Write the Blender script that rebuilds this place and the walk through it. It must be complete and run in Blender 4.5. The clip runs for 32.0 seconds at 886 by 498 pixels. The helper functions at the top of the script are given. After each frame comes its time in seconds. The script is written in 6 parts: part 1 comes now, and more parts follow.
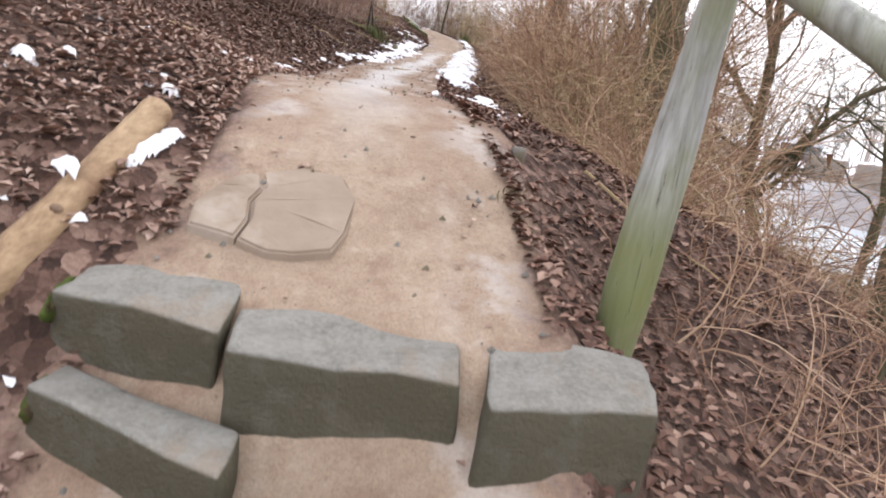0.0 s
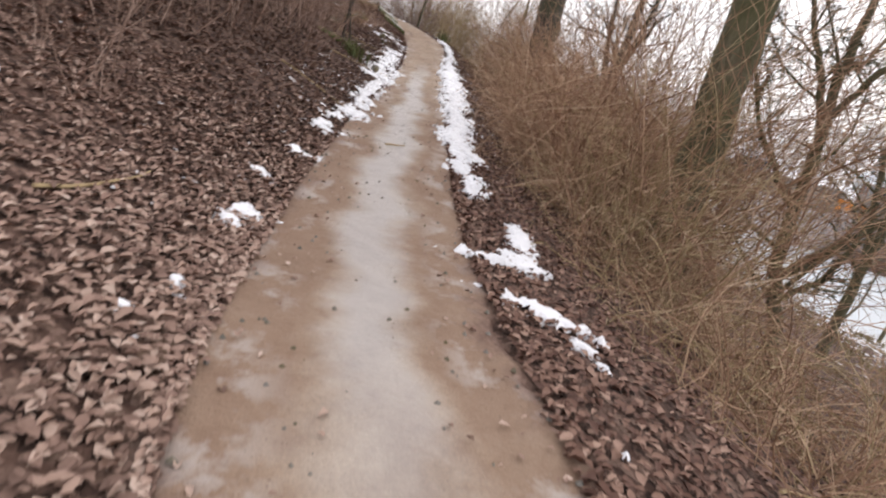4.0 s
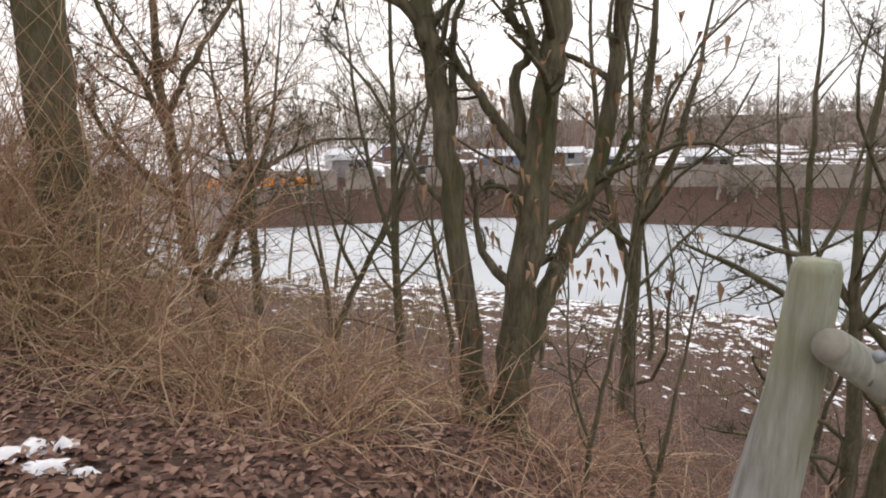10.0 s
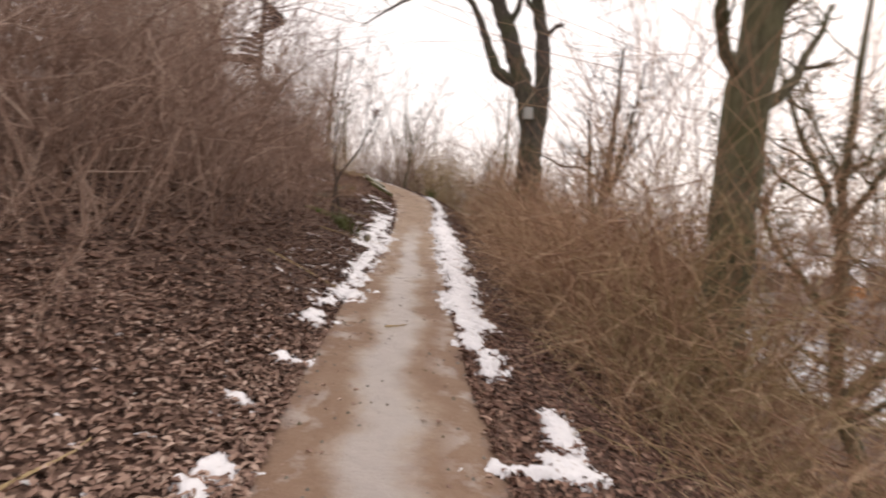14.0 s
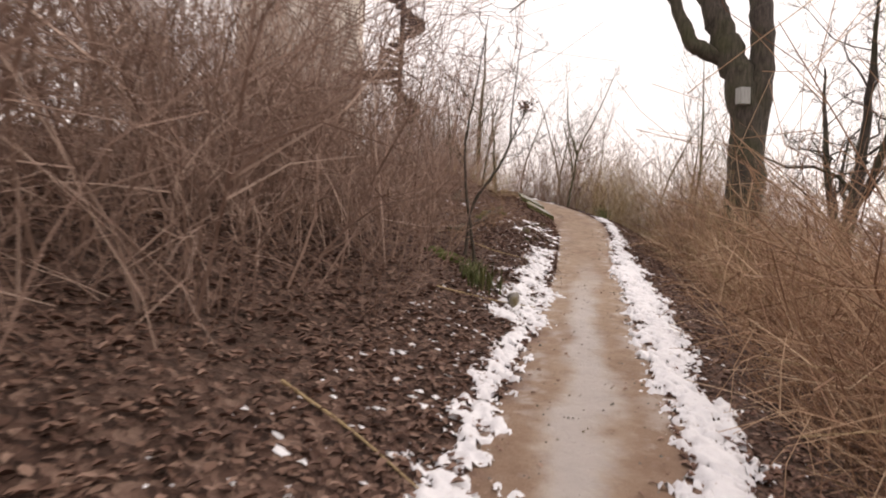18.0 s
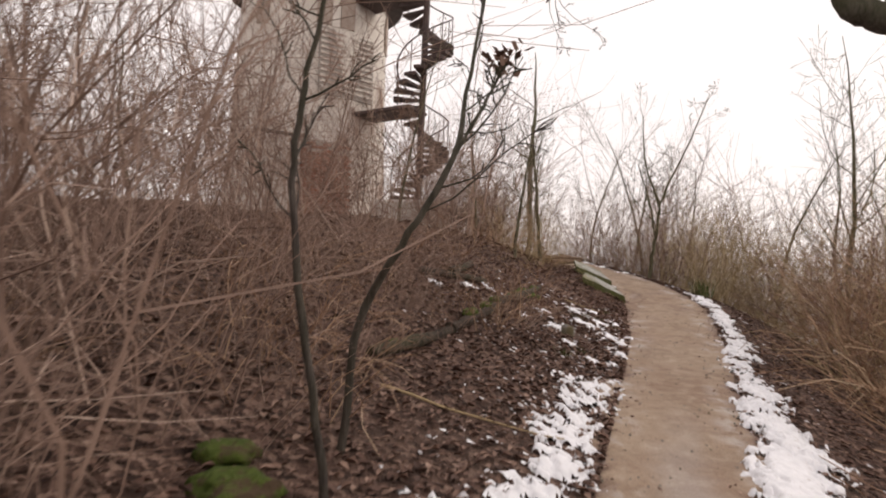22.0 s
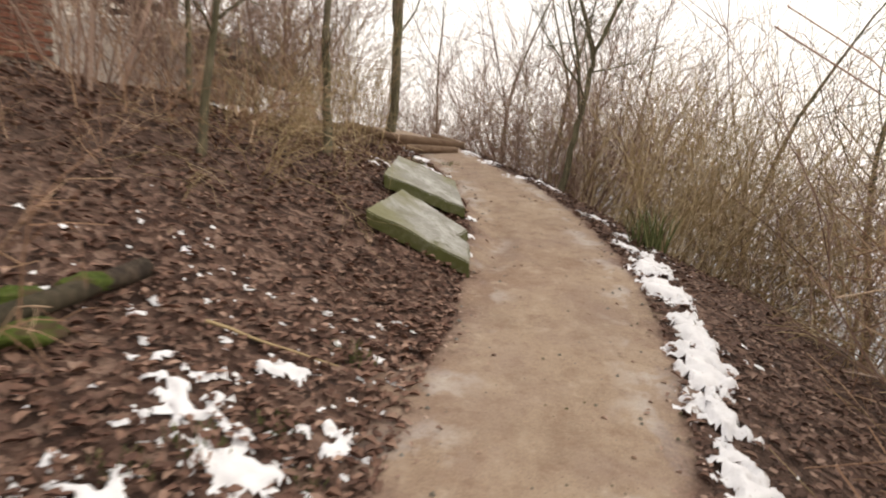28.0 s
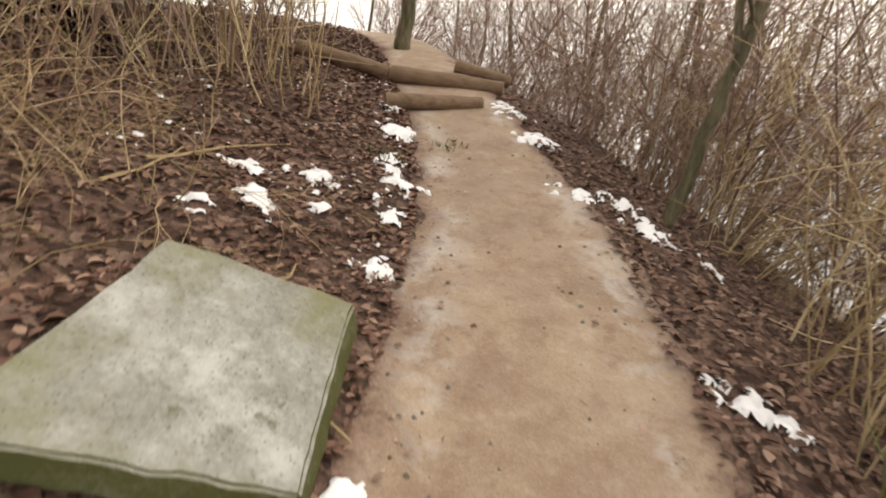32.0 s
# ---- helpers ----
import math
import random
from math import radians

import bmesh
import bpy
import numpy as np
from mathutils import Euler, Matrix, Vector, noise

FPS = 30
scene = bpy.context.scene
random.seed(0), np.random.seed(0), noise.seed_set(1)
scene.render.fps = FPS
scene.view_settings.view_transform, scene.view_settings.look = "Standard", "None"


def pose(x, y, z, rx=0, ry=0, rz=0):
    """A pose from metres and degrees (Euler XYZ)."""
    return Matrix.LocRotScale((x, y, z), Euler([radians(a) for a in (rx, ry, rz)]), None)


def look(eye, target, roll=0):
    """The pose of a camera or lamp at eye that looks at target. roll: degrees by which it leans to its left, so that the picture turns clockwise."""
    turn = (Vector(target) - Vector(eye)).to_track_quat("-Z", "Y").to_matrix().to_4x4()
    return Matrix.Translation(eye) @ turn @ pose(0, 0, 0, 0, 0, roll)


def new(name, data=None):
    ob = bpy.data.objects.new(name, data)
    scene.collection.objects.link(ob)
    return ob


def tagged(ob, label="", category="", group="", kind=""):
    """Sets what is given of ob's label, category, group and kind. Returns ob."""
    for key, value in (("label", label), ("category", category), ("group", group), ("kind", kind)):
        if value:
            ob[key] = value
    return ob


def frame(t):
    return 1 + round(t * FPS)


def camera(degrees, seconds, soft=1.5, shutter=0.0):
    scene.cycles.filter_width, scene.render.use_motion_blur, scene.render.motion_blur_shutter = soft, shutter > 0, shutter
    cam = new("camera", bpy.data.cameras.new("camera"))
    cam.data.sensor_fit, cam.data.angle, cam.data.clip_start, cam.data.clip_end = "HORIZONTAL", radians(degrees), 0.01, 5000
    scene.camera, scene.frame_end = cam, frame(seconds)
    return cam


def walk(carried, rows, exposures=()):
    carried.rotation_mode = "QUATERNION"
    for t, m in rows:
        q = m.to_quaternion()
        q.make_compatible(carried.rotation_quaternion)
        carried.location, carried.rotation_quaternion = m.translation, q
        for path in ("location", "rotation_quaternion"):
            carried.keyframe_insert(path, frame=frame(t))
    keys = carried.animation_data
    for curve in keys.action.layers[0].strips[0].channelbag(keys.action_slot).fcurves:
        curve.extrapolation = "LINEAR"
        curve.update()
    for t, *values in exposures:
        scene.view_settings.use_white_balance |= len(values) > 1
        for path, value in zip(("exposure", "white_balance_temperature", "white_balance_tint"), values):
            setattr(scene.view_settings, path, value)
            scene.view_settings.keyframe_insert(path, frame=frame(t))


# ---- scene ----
cam = camera(75.5, 32.0, soft=1.9, shutter=0.4)
ROWS = [
    (0.0, 0.315, -5.425, 0.061, 74.20, -8.41, -4.83),
    (0.5, 0.289, -5.269, 0.242, 73.27, -7.02, -5.16),
    (1.0, 0.233, -4.980, 0.319, 72.44, -10.40, -4.16),
    (1.5, 0.227, -4.798, 0.424, 69.90, -9.02, -0.91),
    (2.0, 0.193, -4.597, 0.545, 67.30, -6.96, 0.16),
    (2.5, 0.200, -4.441, 0.669, 67.22, -9.21, 0.87),
    (4.5, -0.205, -3.255, 1.022, 76.70, -11.26, -15.44),
    (5.0, -0.179, -3.192, 1.031, 80.39, -6.81, -24.14),
    (5.5, -0.157, -3.215, 1.022, 80.68, -7.69, -31.01),
    (6.0, -0.132, -3.234, 1.029, 81.05, -5.86, -36.53),
    (6.5, -0.095, -3.264, 1.026, 81.05, -3.77, -41.07),
    (7.0, -0.061, -3.284, 1.026, 81.05, -2.05, -46.88),
    (7.5, -0.045, -3.303, 1.024, 81.10, -0.73, -52.09),
    (8.0, -0.048, -3.335, 1.024, 80.96, -0.20, -56.87),
    (8.5, -0.047, -3.329, 1.022, 80.62, -0.20, -60.63),
    (9.0, -0.051, -3.324, 1.022, 80.25, 0.48, -64.01),
    (9.5, -0.059, -3.320, 1.023, 80.08, 1.50, -65.99),
    (10.0, -0.062, -3.320, 1.021, 80.17, 1.02, -67.37),
    (10.5, -0.065, -3.320, 1.020, 80.39, 1.24, -68.06),
    (11.0, -0.064, -3.320, 1.021, 80.89, 1.01, -66.36),
    (11.5, -0.066, -3.327, 1.018, 81.99, 0.96, -60.55),
    (12.0, -0.082, -3.312, 1.020, 83.24, -0.75, -50.19),
    (12.5, -0.109, -3.258, 1.038, 84.04, -3.20, -40.23),
    (13.0, -0.138, -3.124, 1.111, 84.76, -3.78, -30.88),
    (13.5, -0.170, -2.917, 1.125, 86.22, -2.61, -21.89),
    (14.0, -0.092, -2.871, 1.145, 86.90, -5.38, -9.48),
    (14.5, -0.124, -2.505, 1.113, 86.52, -9.23, 0.24),
    (15.0, -0.211, -2.153, 1.169, 87.85, -5.92, 4.99),
    (15.5, -0.179, -1.773, 1.224, 91.80, -0.05, 7.68),
    (17.5, 0.089, 0.294, 1.392, 87.64, -1.96, 8.63),
    (18.0, 0.190, 0.770, 1.467, 87.34, -3.00, 6.67),
    (18.5, 0.276, 1.429, 1.494, 86.71, -4.80, 4.63),
    (19.0, 0.400, 2.167, 1.546, 86.79, -4.30, 2.95),
    (19.5, 0.461, 2.845, 1.614, 87.67, -4.12, 4.53),
    (20.0, 0.552, 3.562, 1.661, 87.69, -3.15, 6.13),
    (20.5, 0.629, 4.160, 1.735, 88.07, -3.90, 9.14),
    (21.0, 0.689, 4.731, 1.799, 89.07, -3.24, 10.96),
    (21.5, 0.759, 5.255, 1.852, 90.85, -3.39, 13.13),
    (22.0, 0.838, 5.822, 1.926, 93.13, -2.56, 14.87),
    (22.5, 1.046, 6.320, 2.062, 95.18, 0.62, 17.74),
    (23.0, 1.135, 6.775, 2.097, 96.52, 3.20, 19.76),
    (23.5, 1.150, 7.267, 2.140, 95.65, 4.07, 20.64),
    (24.0, 1.200, 7.830, 2.174, 93.76, 3.75, 22.38),
    (24.5, 1.212, 8.338, 2.200, 93.67, 5.38, 22.88),
    (26.5, 1.454, 10.408, 2.501, 88.27, 2.88, 17.95),
    (27.0, 1.540, 11.153, 2.479, 85.97, 0.15, 15.63),
    (27.5, 1.616, 11.903, 2.504, 83.71, 0.44, 13.09),
    (28.0, 1.781, 12.449, 2.546, 80.36, -5.17, 9.72),
    (28.5, 1.828, 13.063, 2.590, 77.24, -3.88, 5.39),
    (29.0, 1.928, 13.572, 2.660, 73.60, -6.29, 5.15),
    (29.5, 1.911, 14.107, 2.730, 72.71, -7.55, 5.61),
    (30.0, 1.922, 14.717, 2.777, 73.43, -3.20, 7.88),
    (30.5, 1.897, 15.247, 2.831, 72.57, -4.33, 11.05),
    (31.0, 1.871, 15.792, 3.007, 71.30, -6.48, 13.94),
    (31.5, 1.760, 16.178, 3.053, 71.27, -10.97, 17.27),
    (32.0, 1.749, 16.616, 3.235, 68.10, -6.22, 19.39),
]
walk(cam, [(t, pose(*row)) for t, *row in ROWS],
     [(0.0, 1.1, 5900, 9), (1.0, 0.88, 5950, 9), (2.5, 0.66, 6000, 10), (5.0, 0.55, 6200, 10), (7.0, 0.53, 6250, 9), (9.0, 0.46, 6250, 9), (11.0, 0.44, 6300, 10), (13.0, 0.34, 6600, 12), (15.5, 0.53, 6800, 15),
      (18.0, 0.44, 6800, 15), (20.0, 0.38, 6800, 14), (22.0, 0.22, 6700, 13), (23.0, 0.0, 6600, 11), (24.5, -0.06, 6500, 10), (27.0, 0.45, 6700, 9), (29.0, 0.7, 6900, 6), (31.0, 0.74, 7000, 6), (32.0, 0.82, 7000, 5)])

# ---- light ----
world = bpy.data.worlds.new("overcast_sky")
scene.world = world
world.use_nodes = True
wn, wl = world.node_tree.nodes, world.node_tree.links
wn.clear()
sky = wn.new("ShaderNodeTexSky")
sky.sky_type, sky.sun_disc = "NISHITA", False
sky.sun_elevation, sky.sun_rotation = radians(38), radians(60)
sky.air_density, sky.dust_density, sky.ozone_density = 1.0, 6.0, 1.0
veil = wn.new("ShaderNodeMix")
veil.data_type = "RGBA"
veil.inputs["Factor"].default_value = 0.86
veil.inputs["B"].default_value = (10.2, 9.5, 9.25, 1)
wl.new(sky.outputs["Color"], veil.inputs["A"])
cloud = wn.new("ShaderNodeTexNoise")
cloud.inputs["Scale"].default_value = 1.6
cloud.inputs["Detail"].default_value = 3.0
shade = wn.new("ShaderNodeMapRange")
shade.inputs["To Min"].default_value, shade.inputs["To Max"].default_value = 0.9, 1.1
wl.new(cloud.outputs["Fac"], shade.inputs["Value"])
mul = wn.new("ShaderNodeMix")
mul.data_type, mul.blend_type = "RGBA", "MULTIPLY"
mul.inputs["Factor"].default_value = 1.0
wl.new(veil.outputs["Result"], mul.inputs["A"])
wl.new(shade.outputs["Result"], mul.inputs["B"])
bg = wn.new("ShaderNodeBackground")
bg.inputs["Strength"].default_value = 0.1
wl.new(mul.outputs["Result"], bg.inputs["Color"])
wout = wn.new("ShaderNodeOutputWorld")
wl.new(bg.outputs["Background"], wout.inputs["Surface"])

sun = new("sun", bpy.data.lights.new("sun", "SUN"))
sun.data.energy, sun.data.angle, sun.data.color = 0.7, radians(35), (1.0, 0.96, 0.9)
sun.matrix_world = look((0, 0, 0), (-math.sin(radians(60)), -math.cos(radians(60)), -math.tan(radians(38))))


# ---- materials ----
def mat(name, rough=0.85, metal=0.0):
    m = bpy.data.materials.new(name)
    m.use_nodes = True
    b = m.node_tree.nodes["Principled BSDF"]
    b.inputs["Roughness"].default_value = rough
    b.inputs["Metallic"].default_value = metal
    b.inputs["Specular IOR Level"].default_value = 0.3
    return m, m.node_tree.nodes, m.node_tree.links, b


def ramp_node(n, stops):
    r = n.new("ShaderNodeValToRGB")
    e = r.color_ramp.elements
    while len(e) < len(stops):
        e.new(0.5)
    for el, (p, c) in zip(e, stops):
        el.position, el.color = p, (*c, 1)
    return r


def noise_node(n, l, scale, detail=5.0, rough=0.6, coord=None, stretch=None):
    t = n.new("ShaderNodeTexNoise")
    t.inputs["Scale"].default_value, t.inputs["Detail"].default_value, t.inputs["Roughness"].default_value = scale, detail, rough
    if coord is not None:
        src = coord
        if stretch:
            mp = n.new("ShaderNodeMapping")
            mp.inputs["Scale"].default_value = stretch
            l.new(coord, mp.inputs["Vector"])
            src = mp.outputs["Vector"]
        l.new(src, t.inputs["Vector"])
    return t


def mix_rgb(n, l, fac, a, b, mode="MIX"):
    m = n.new("ShaderNodeMix")
    m.data_type, m.blend_type = "RGBA", mode
    for sock, v in ((m.inputs["Factor"], fac), (m.inputs["A"], a), (m.inputs["B"], b)):
        if isinstance(v, (int, float)):
            sock.default_value = v
        elif isinstance(v, tuple):
            sock.default_value = (*v, 1)
        else:
            l.new(v, sock)
    return m.outputs["Result"]


def ranged(n, l, value, a, b, c=0.0, d=1.0):
    r = n.new("ShaderNodeMapRange")
    for k, v in (("From Min", a), ("From Max", b), ("To Min", c), ("To Max", d)):
        r.inputs[k].default_value = v
    l.new(value, r.inputs["Value"])
    return r.outputs["Result"]


def maths(n, l, op, a, b=0.0):
    r = n.new("ShaderNodeMath")
    r.operation = op
    for sock, v in zip(r.inputs, (a, b)):
        if isinstance(v, (int, float)):
            sock.default_value = v
        else:
            l.new(v, sock)
    return r.outputs["Value"]


def bump(n, l, b, height, strength=0.5, dist=0.02):
    k = n.new("ShaderNodeBump")
    k.inputs["Strength"].default_value, k.inputs["Distance"].default_value = strength, dist
    l.new(height, k.inputs["Height"])
    l.new(k.outputs["Normal"], b.inputs["Normal"])


def simple(name, dark, light, scale=8.0, rough=0.85, relief=0.4, dist=0.01, stretch=None, extra=None, metal=0.0):
    """Two colours mixed by coarse and fine grain, with relief; extra adds patches of a third colour."""
    m, n, l, b = mat(name, rough, metal)
    co = n.new("ShaderNodeTexCoord").outputs["Object"]
    a = noise_node(n, l, scale, 6, 0.65, co, stretch)
    big = noise_node(n, l, scale * 0.17, 3, 0.5, co)
    f = maths(n, l, "ADD", maths(n, l, "MULTIPLY", a.outputs["Fac"], 0.65), maths(n, l, "MULTIPLY", big.outputs["Fac"], 0.35))
    r = ramp_node(n, [(0.32, dark), (0.68, light)])
    l.new(f, r.inputs["Fac"])
    col = r.outputs["Color"]
    if extra:
        colour, s, lo, hi = extra
        p = noise_node(n, l, s, 5, 0.6, co)
        col = mix_rgb(n, l, ranged(n, l, p.outputs["Fac"], lo, hi), col, colour)
    l.new(col, b.inputs["Base Color"])
    bump(n, l, b, a.outputs["Fac"], relief, dist)
    return m


def varied(name, stops, rough=0.9, island=True, grain=30.0):
    """Colour differs from piece to piece."""
    m, n, l, b = mat(name, rough)
    if island:
        v = n.new("ShaderNodeNewGeometry").outputs["Random Per Island"]
    else:
        v = n.new("ShaderNodeObjectInfo").outputs["Random"]
    co = n.new("ShaderNodeTexCoord").outputs["Object"]
    g = noise_node(n, l, grain, 3, 0.6, co)
    f = maths(n, l, "ADD", maths(n, l, "MULTIPLY", v, 0.75), maths(n, l, "MULTIPLY", g.outputs["Fac"], 0.25))
    r = ramp_node(n, stops)
    l.new(f, r.inputs["Fac"])
    l.new(r.outputs["Color"], b.inputs["Base Color"])
    return m


def soil_material():
    """Bare winter soil under matted leaf litter; far ground whitened in its colour to stand in for haze."""
    m, n, l, b = mat("leaf_litter_soil", 0.95)
    co = n.new("ShaderNodeTexCoord").outputs["Object"]
    vor = n.new("ShaderNodeTexVoronoi")
    vor.inputs["Scale"].default_value = 24.0
    warp = noise_node(n, l, 9.0, 3, 0.6, co)
    l.new(mix_rgb(n, l, 0.12, co, warp.outputs["Color"], "ADD"), vor.inputs["Vector"])
    r = ramp_node(n, [(0.0, (0.035, 0.02, 0.015)), (0.35, (0.085, 0.048, 0.036)), (0.65, (0.15, 0.09, 0.068)), (1.0, (0.27, 0.18, 0.14))])
    sep = n.new("ShaderNodeSeparateColor")
    l.new(vor.outputs["Color"], sep.inputs["Color"])
    l.new(sep.outputs["Red"], r.inputs["Fac"])
    big = noise_node(n, l, 0.7, 5, 0.65, co)
    col = mix_rgb(n, l, ranged(n, l, big.outputs["Fac"], 0.42, 0.7, 0.0, 0.7), r.outputs["Color"], (0.085, 0.055, 0.042))
    fine = noise_node(n, l, 70.0, 3, 0.7, co)
    col = mix_rgb(n, l, 0.5, col, ranged(n, l, fine.outputs["Fac"], 0.3, 0.7, 0.55, 1.3), "MULTIPLY")
    place = n.new("ShaderNodeSeparateXYZ")
    l.new(co, place.inputs["Vector"])
    # far haze put into the colour: white blends in beyond about y 40
    haze_edge = noise_node(n, l, 0.05, 5, 0.6, co)
    field = ranged(n, l, maths(n, l, "ADD", place.outputs["Y"], maths(n, l, "MULTIPLY", haze_edge.outputs["Fac"], 24.0)), 55.0, 66.0, 0.0, 0.9)
    col = mix_rgb(n, l, field, col, (0.8, 0.8, 0.82))
    l.new(col, b.inputs["Base Color"])
    h = maths(n, l, "ADD", vor.outputs["Distance"], maths(n, l, "MULTIPLY", fine.outputs["Fac"], 0.4))
    bump(n, l, b, h, 0.8, 0.03)
    return m


def path_material():
    """Trodden sandy loam with a damp, partly iced middle along the lower stretch."""
    m, n, l, b = mat("trodden_sandy_path", 0.8)
    co = n.new("ShaderNodeTexCoord").outputs["Object"]
    a = noise_node(n, l, 2.2, 6, 0.6, co)
    g = noise_node(n, l, 42.0, 4, 0.7, co)
    sand = ramp_node(n, [(0.25, (0.235, 0.17, 0.12)), (0.5, (0.335, 0.25, 0.18)), (0.75, (0.42, 0.33, 0.245))])
    l.new(maths(n, l, "ADD", maths(n, l, "MULTIPLY", a.outputs["Fac"], 0.7), maths(n, l, "MULTIPLY", g.outputs["Fac"], 0.3)), sand.inputs["Fac"])
    uv = n.new("ShaderNodeUVMap").outputs["UV"]
    s = n.new("ShaderNodeSeparateXYZ")
    l.new(uv, s.inputs["Vector"])
    across, along = s.outputs["X"], s.outputs["Y"]
    wob = noise_node(n, l, 1.3, 4, 0.6, co)
    side = maths(n, l, "ABSOLUTE", maths(n, l, "ADD", maths(n, l, "ADD", across, 0.02), maths(n, l, "MULTIPLY", maths(n, l, "SUBTRACT", wob.outputs["Fac"], 0.5), 0.8)))
    core = ranged(n, l, side, 0.38, 0.06)
    core.node.interpolation_type = "SMOOTHSTEP"
    wetrim = maths(n, l, "MULTIPLY", ranged(n, l, side, 0.2, 0.42), ranged(n, l, along, -3.6, -2.0))
    stretch_on = maths(n, l, "MULTIPLY", ranged(n, l, along, -3.2, -1.6), ranged(n, l, along, 11.0, 7.0))
    iced = maths(n, l, "MULTIPLY", core, stretch_on)
    mud = noise_node(n, l, 0.9, 4, 0.6, co)
    damp = maths(n, l, "MULTIPLY", ranged(n, l, mud.outputs["Fac"], 0.5, 0.68), 0.5)
    col = mix_rgb(n, l, damp, sand.outputs["Color"], (0.215, 0.13, 0.09))
    tread = noise_node(n, l, 7.5, 5, 0.7, co)
    col = mix_rgb(n, l, ranged(n, l, tread.outputs["Fac"], 0.52, 0.66, 0.0, 0.55), col, (0.2, 0.125, 0.085))
    col = mix_rgb(n, l, ranged(n, l, tread.outputs["Fac"], 0.46, 0.32, 0.0, 0.5), col, (0.47, 0.385, 0.3))
    grit = noise_node(n, l, 120.0, 3, 0.7, co)
    col = mix_rgb(n, l, 1.0, col, ranged(n, l, grit.outputs["Fac"], 0.3, 0.7, 0.78, 1.22), "MULTIPLY")
    col = mix_rgb(n, l, maths(n, l, "MULTIPLY", wetrim, ranged(n, l, along, 8.0, 3.0, 0.0, 0.62)), col, (0.2, 0.12, 0.08))
    upper = ranged(n, l, along, 11.0, 14.5)
    rosy = noise_node(n, l, 1.7, 5, 0.65, co)
    col = mix_rgb(n, l, maths(n, l, "MULTIPLY", upper, ranged(n, l, rosy.outputs["Fac"], 0.46, 0.64, 0.0, 0.45)), col, (0.27, 0.195, 0.16))
    col = mix_rgb(n, l, maths(n, l, "MULTIPLY", iced, 0.66), col, (0.46, 0.44, 0.43))
    edge = maths(n, l, "ABSOLUTE", across)
    frost_n = noise_node(n, l, 3.0, 5, 0.65, co)
    frost = maths(n, l, "MULTIPLY", ranged(n, l, edge, 0.32, 0.62), ranged(n, l, frost_n.outputs["Fac"], 0.51, 0.6))
    col = mix_rgb(n, l, maths(n, l, "MULTIPLY", frost, 0.65), col, (0.5, 0.455, 0.42))
    peb = n.new("ShaderNodeTexVoronoi")
    peb.inputs["Scale"].default_value = 28.0
    l.new(co, peb.inputs["Vector"])
    spot = maths(n, l, "MULTIPLY", ranged(n, l, peb.outputs["Distance"], 0.16, 0.08), ranged(n, l, wob.outputs["Fac"], 0.5, 0.58))
    col = mix_rgb(n, l, maths(n, l, "MULTIPLY", spot, 0.55), col, (0.09, 0.06, 0.045))
    fray = noise_node(n, l, 6.0, 6, 0.7, co)
    rim = ranged(n, l, maths(n, l, "ADD", edge, maths(n, l, "MULTIPLY", maths(n, l, "SUBTRACT", fray.outputs["Fac"], 0.5), 0.9)), 0.66, 0.95)
    litter = noise_node(n, l, 38.0, 3, 0.7, co)
    brown = ramp_node(n, [(0.3, (0.1, 0.06, 0.045)), (0.5, (0.17, 0.105, 0.08)), (0.7, (0.27, 0.175, 0.135))])
    l.new(litter.outputs["Fac"], brown.inputs["Fac"])
    col = mix_rgb(n, l, rim, col, brown.outputs["Color"])
    l.new(col, b.inputs["Base Color"])
    l.new(ranged(n, l, iced, 0.0, 1.0, 0.82, 0.34), b.inputs["Roughness"])
    bump(n, l, b, maths(n, l, "ADD", maths(n, l, "MULTIPLY", g.outputs["Fac"], 0.4), maths(n, l, "ADD", a.outputs["Fac"], maths(n, l, "MULTIPLY", tread.outputs["Fac"], 0.5))), 0.6, 0.035)
    return m


def bark_material(name, dark, light, moss=0.5):
    m, n, l, b = mat(name, 0.9)
    co = n.new("ShaderNodeTexCoord").outputs["Object"]
    a = noise_node(n, l, 7.0, 6, 0.7, co, (3.0, 3.0, 0.55))
    r = ramp_node(n, [(0.35, dark), (0.66, light)])
    l.new(a.outputs["Fac"], r.inputs["Fac"])
    p = noise_node(n, l, 1.1, 4, 0.6, co)
    col = mix_rgb(n, l, ranged(n, l, p.outputs["Fac"], 0.42, 0.68, 0.0, moss), r.outputs["Color"], (0.075, 0.085, 0.03))
    l.new(col, b.inputs["Base Color"])
    bump(n, l, b, a.outputs["Fac"], 0.9, 0.03)
    return m


SOIL = soil_material()
PATH = path_material()
LEAF = varied("dry_dead_leaf", [(0.0, (0.12, 0.073, 0.057)), (0.35, (0.25, 0.158, 0.122)), (0.7, (0.39, 0.268, 0.21)), (1.0, (0.58, 0.46, 0.385))], 0.75)
# darker, slightly smoother leaf colours than LEAF
LEAF_DARK = varied("dark_dead_leaf", [(0.0, (0.05, 0.027, 0.019)), (0.35, (0.11, 0.06, 0.044)), (0.7, (0.2, 0.12, 0.088)), (1.0, (0.38, 0.265, 0.205))], 0.65)
BARK = bark_material("grey_brown_bark", (0.07, 0.06, 0.04), (0.225, 0.195, 0.13), 0.8)
ROTTEN = bark_material("dark_rotting_bark", (0.022, 0.017, 0.013), (0.095, 0.07, 0.052), 0.35)
BARK_DARK = bark_material("dark_oak_bark", (0.03, 0.025, 0.022), (0.12, 0.1, 0.085), 0.45)
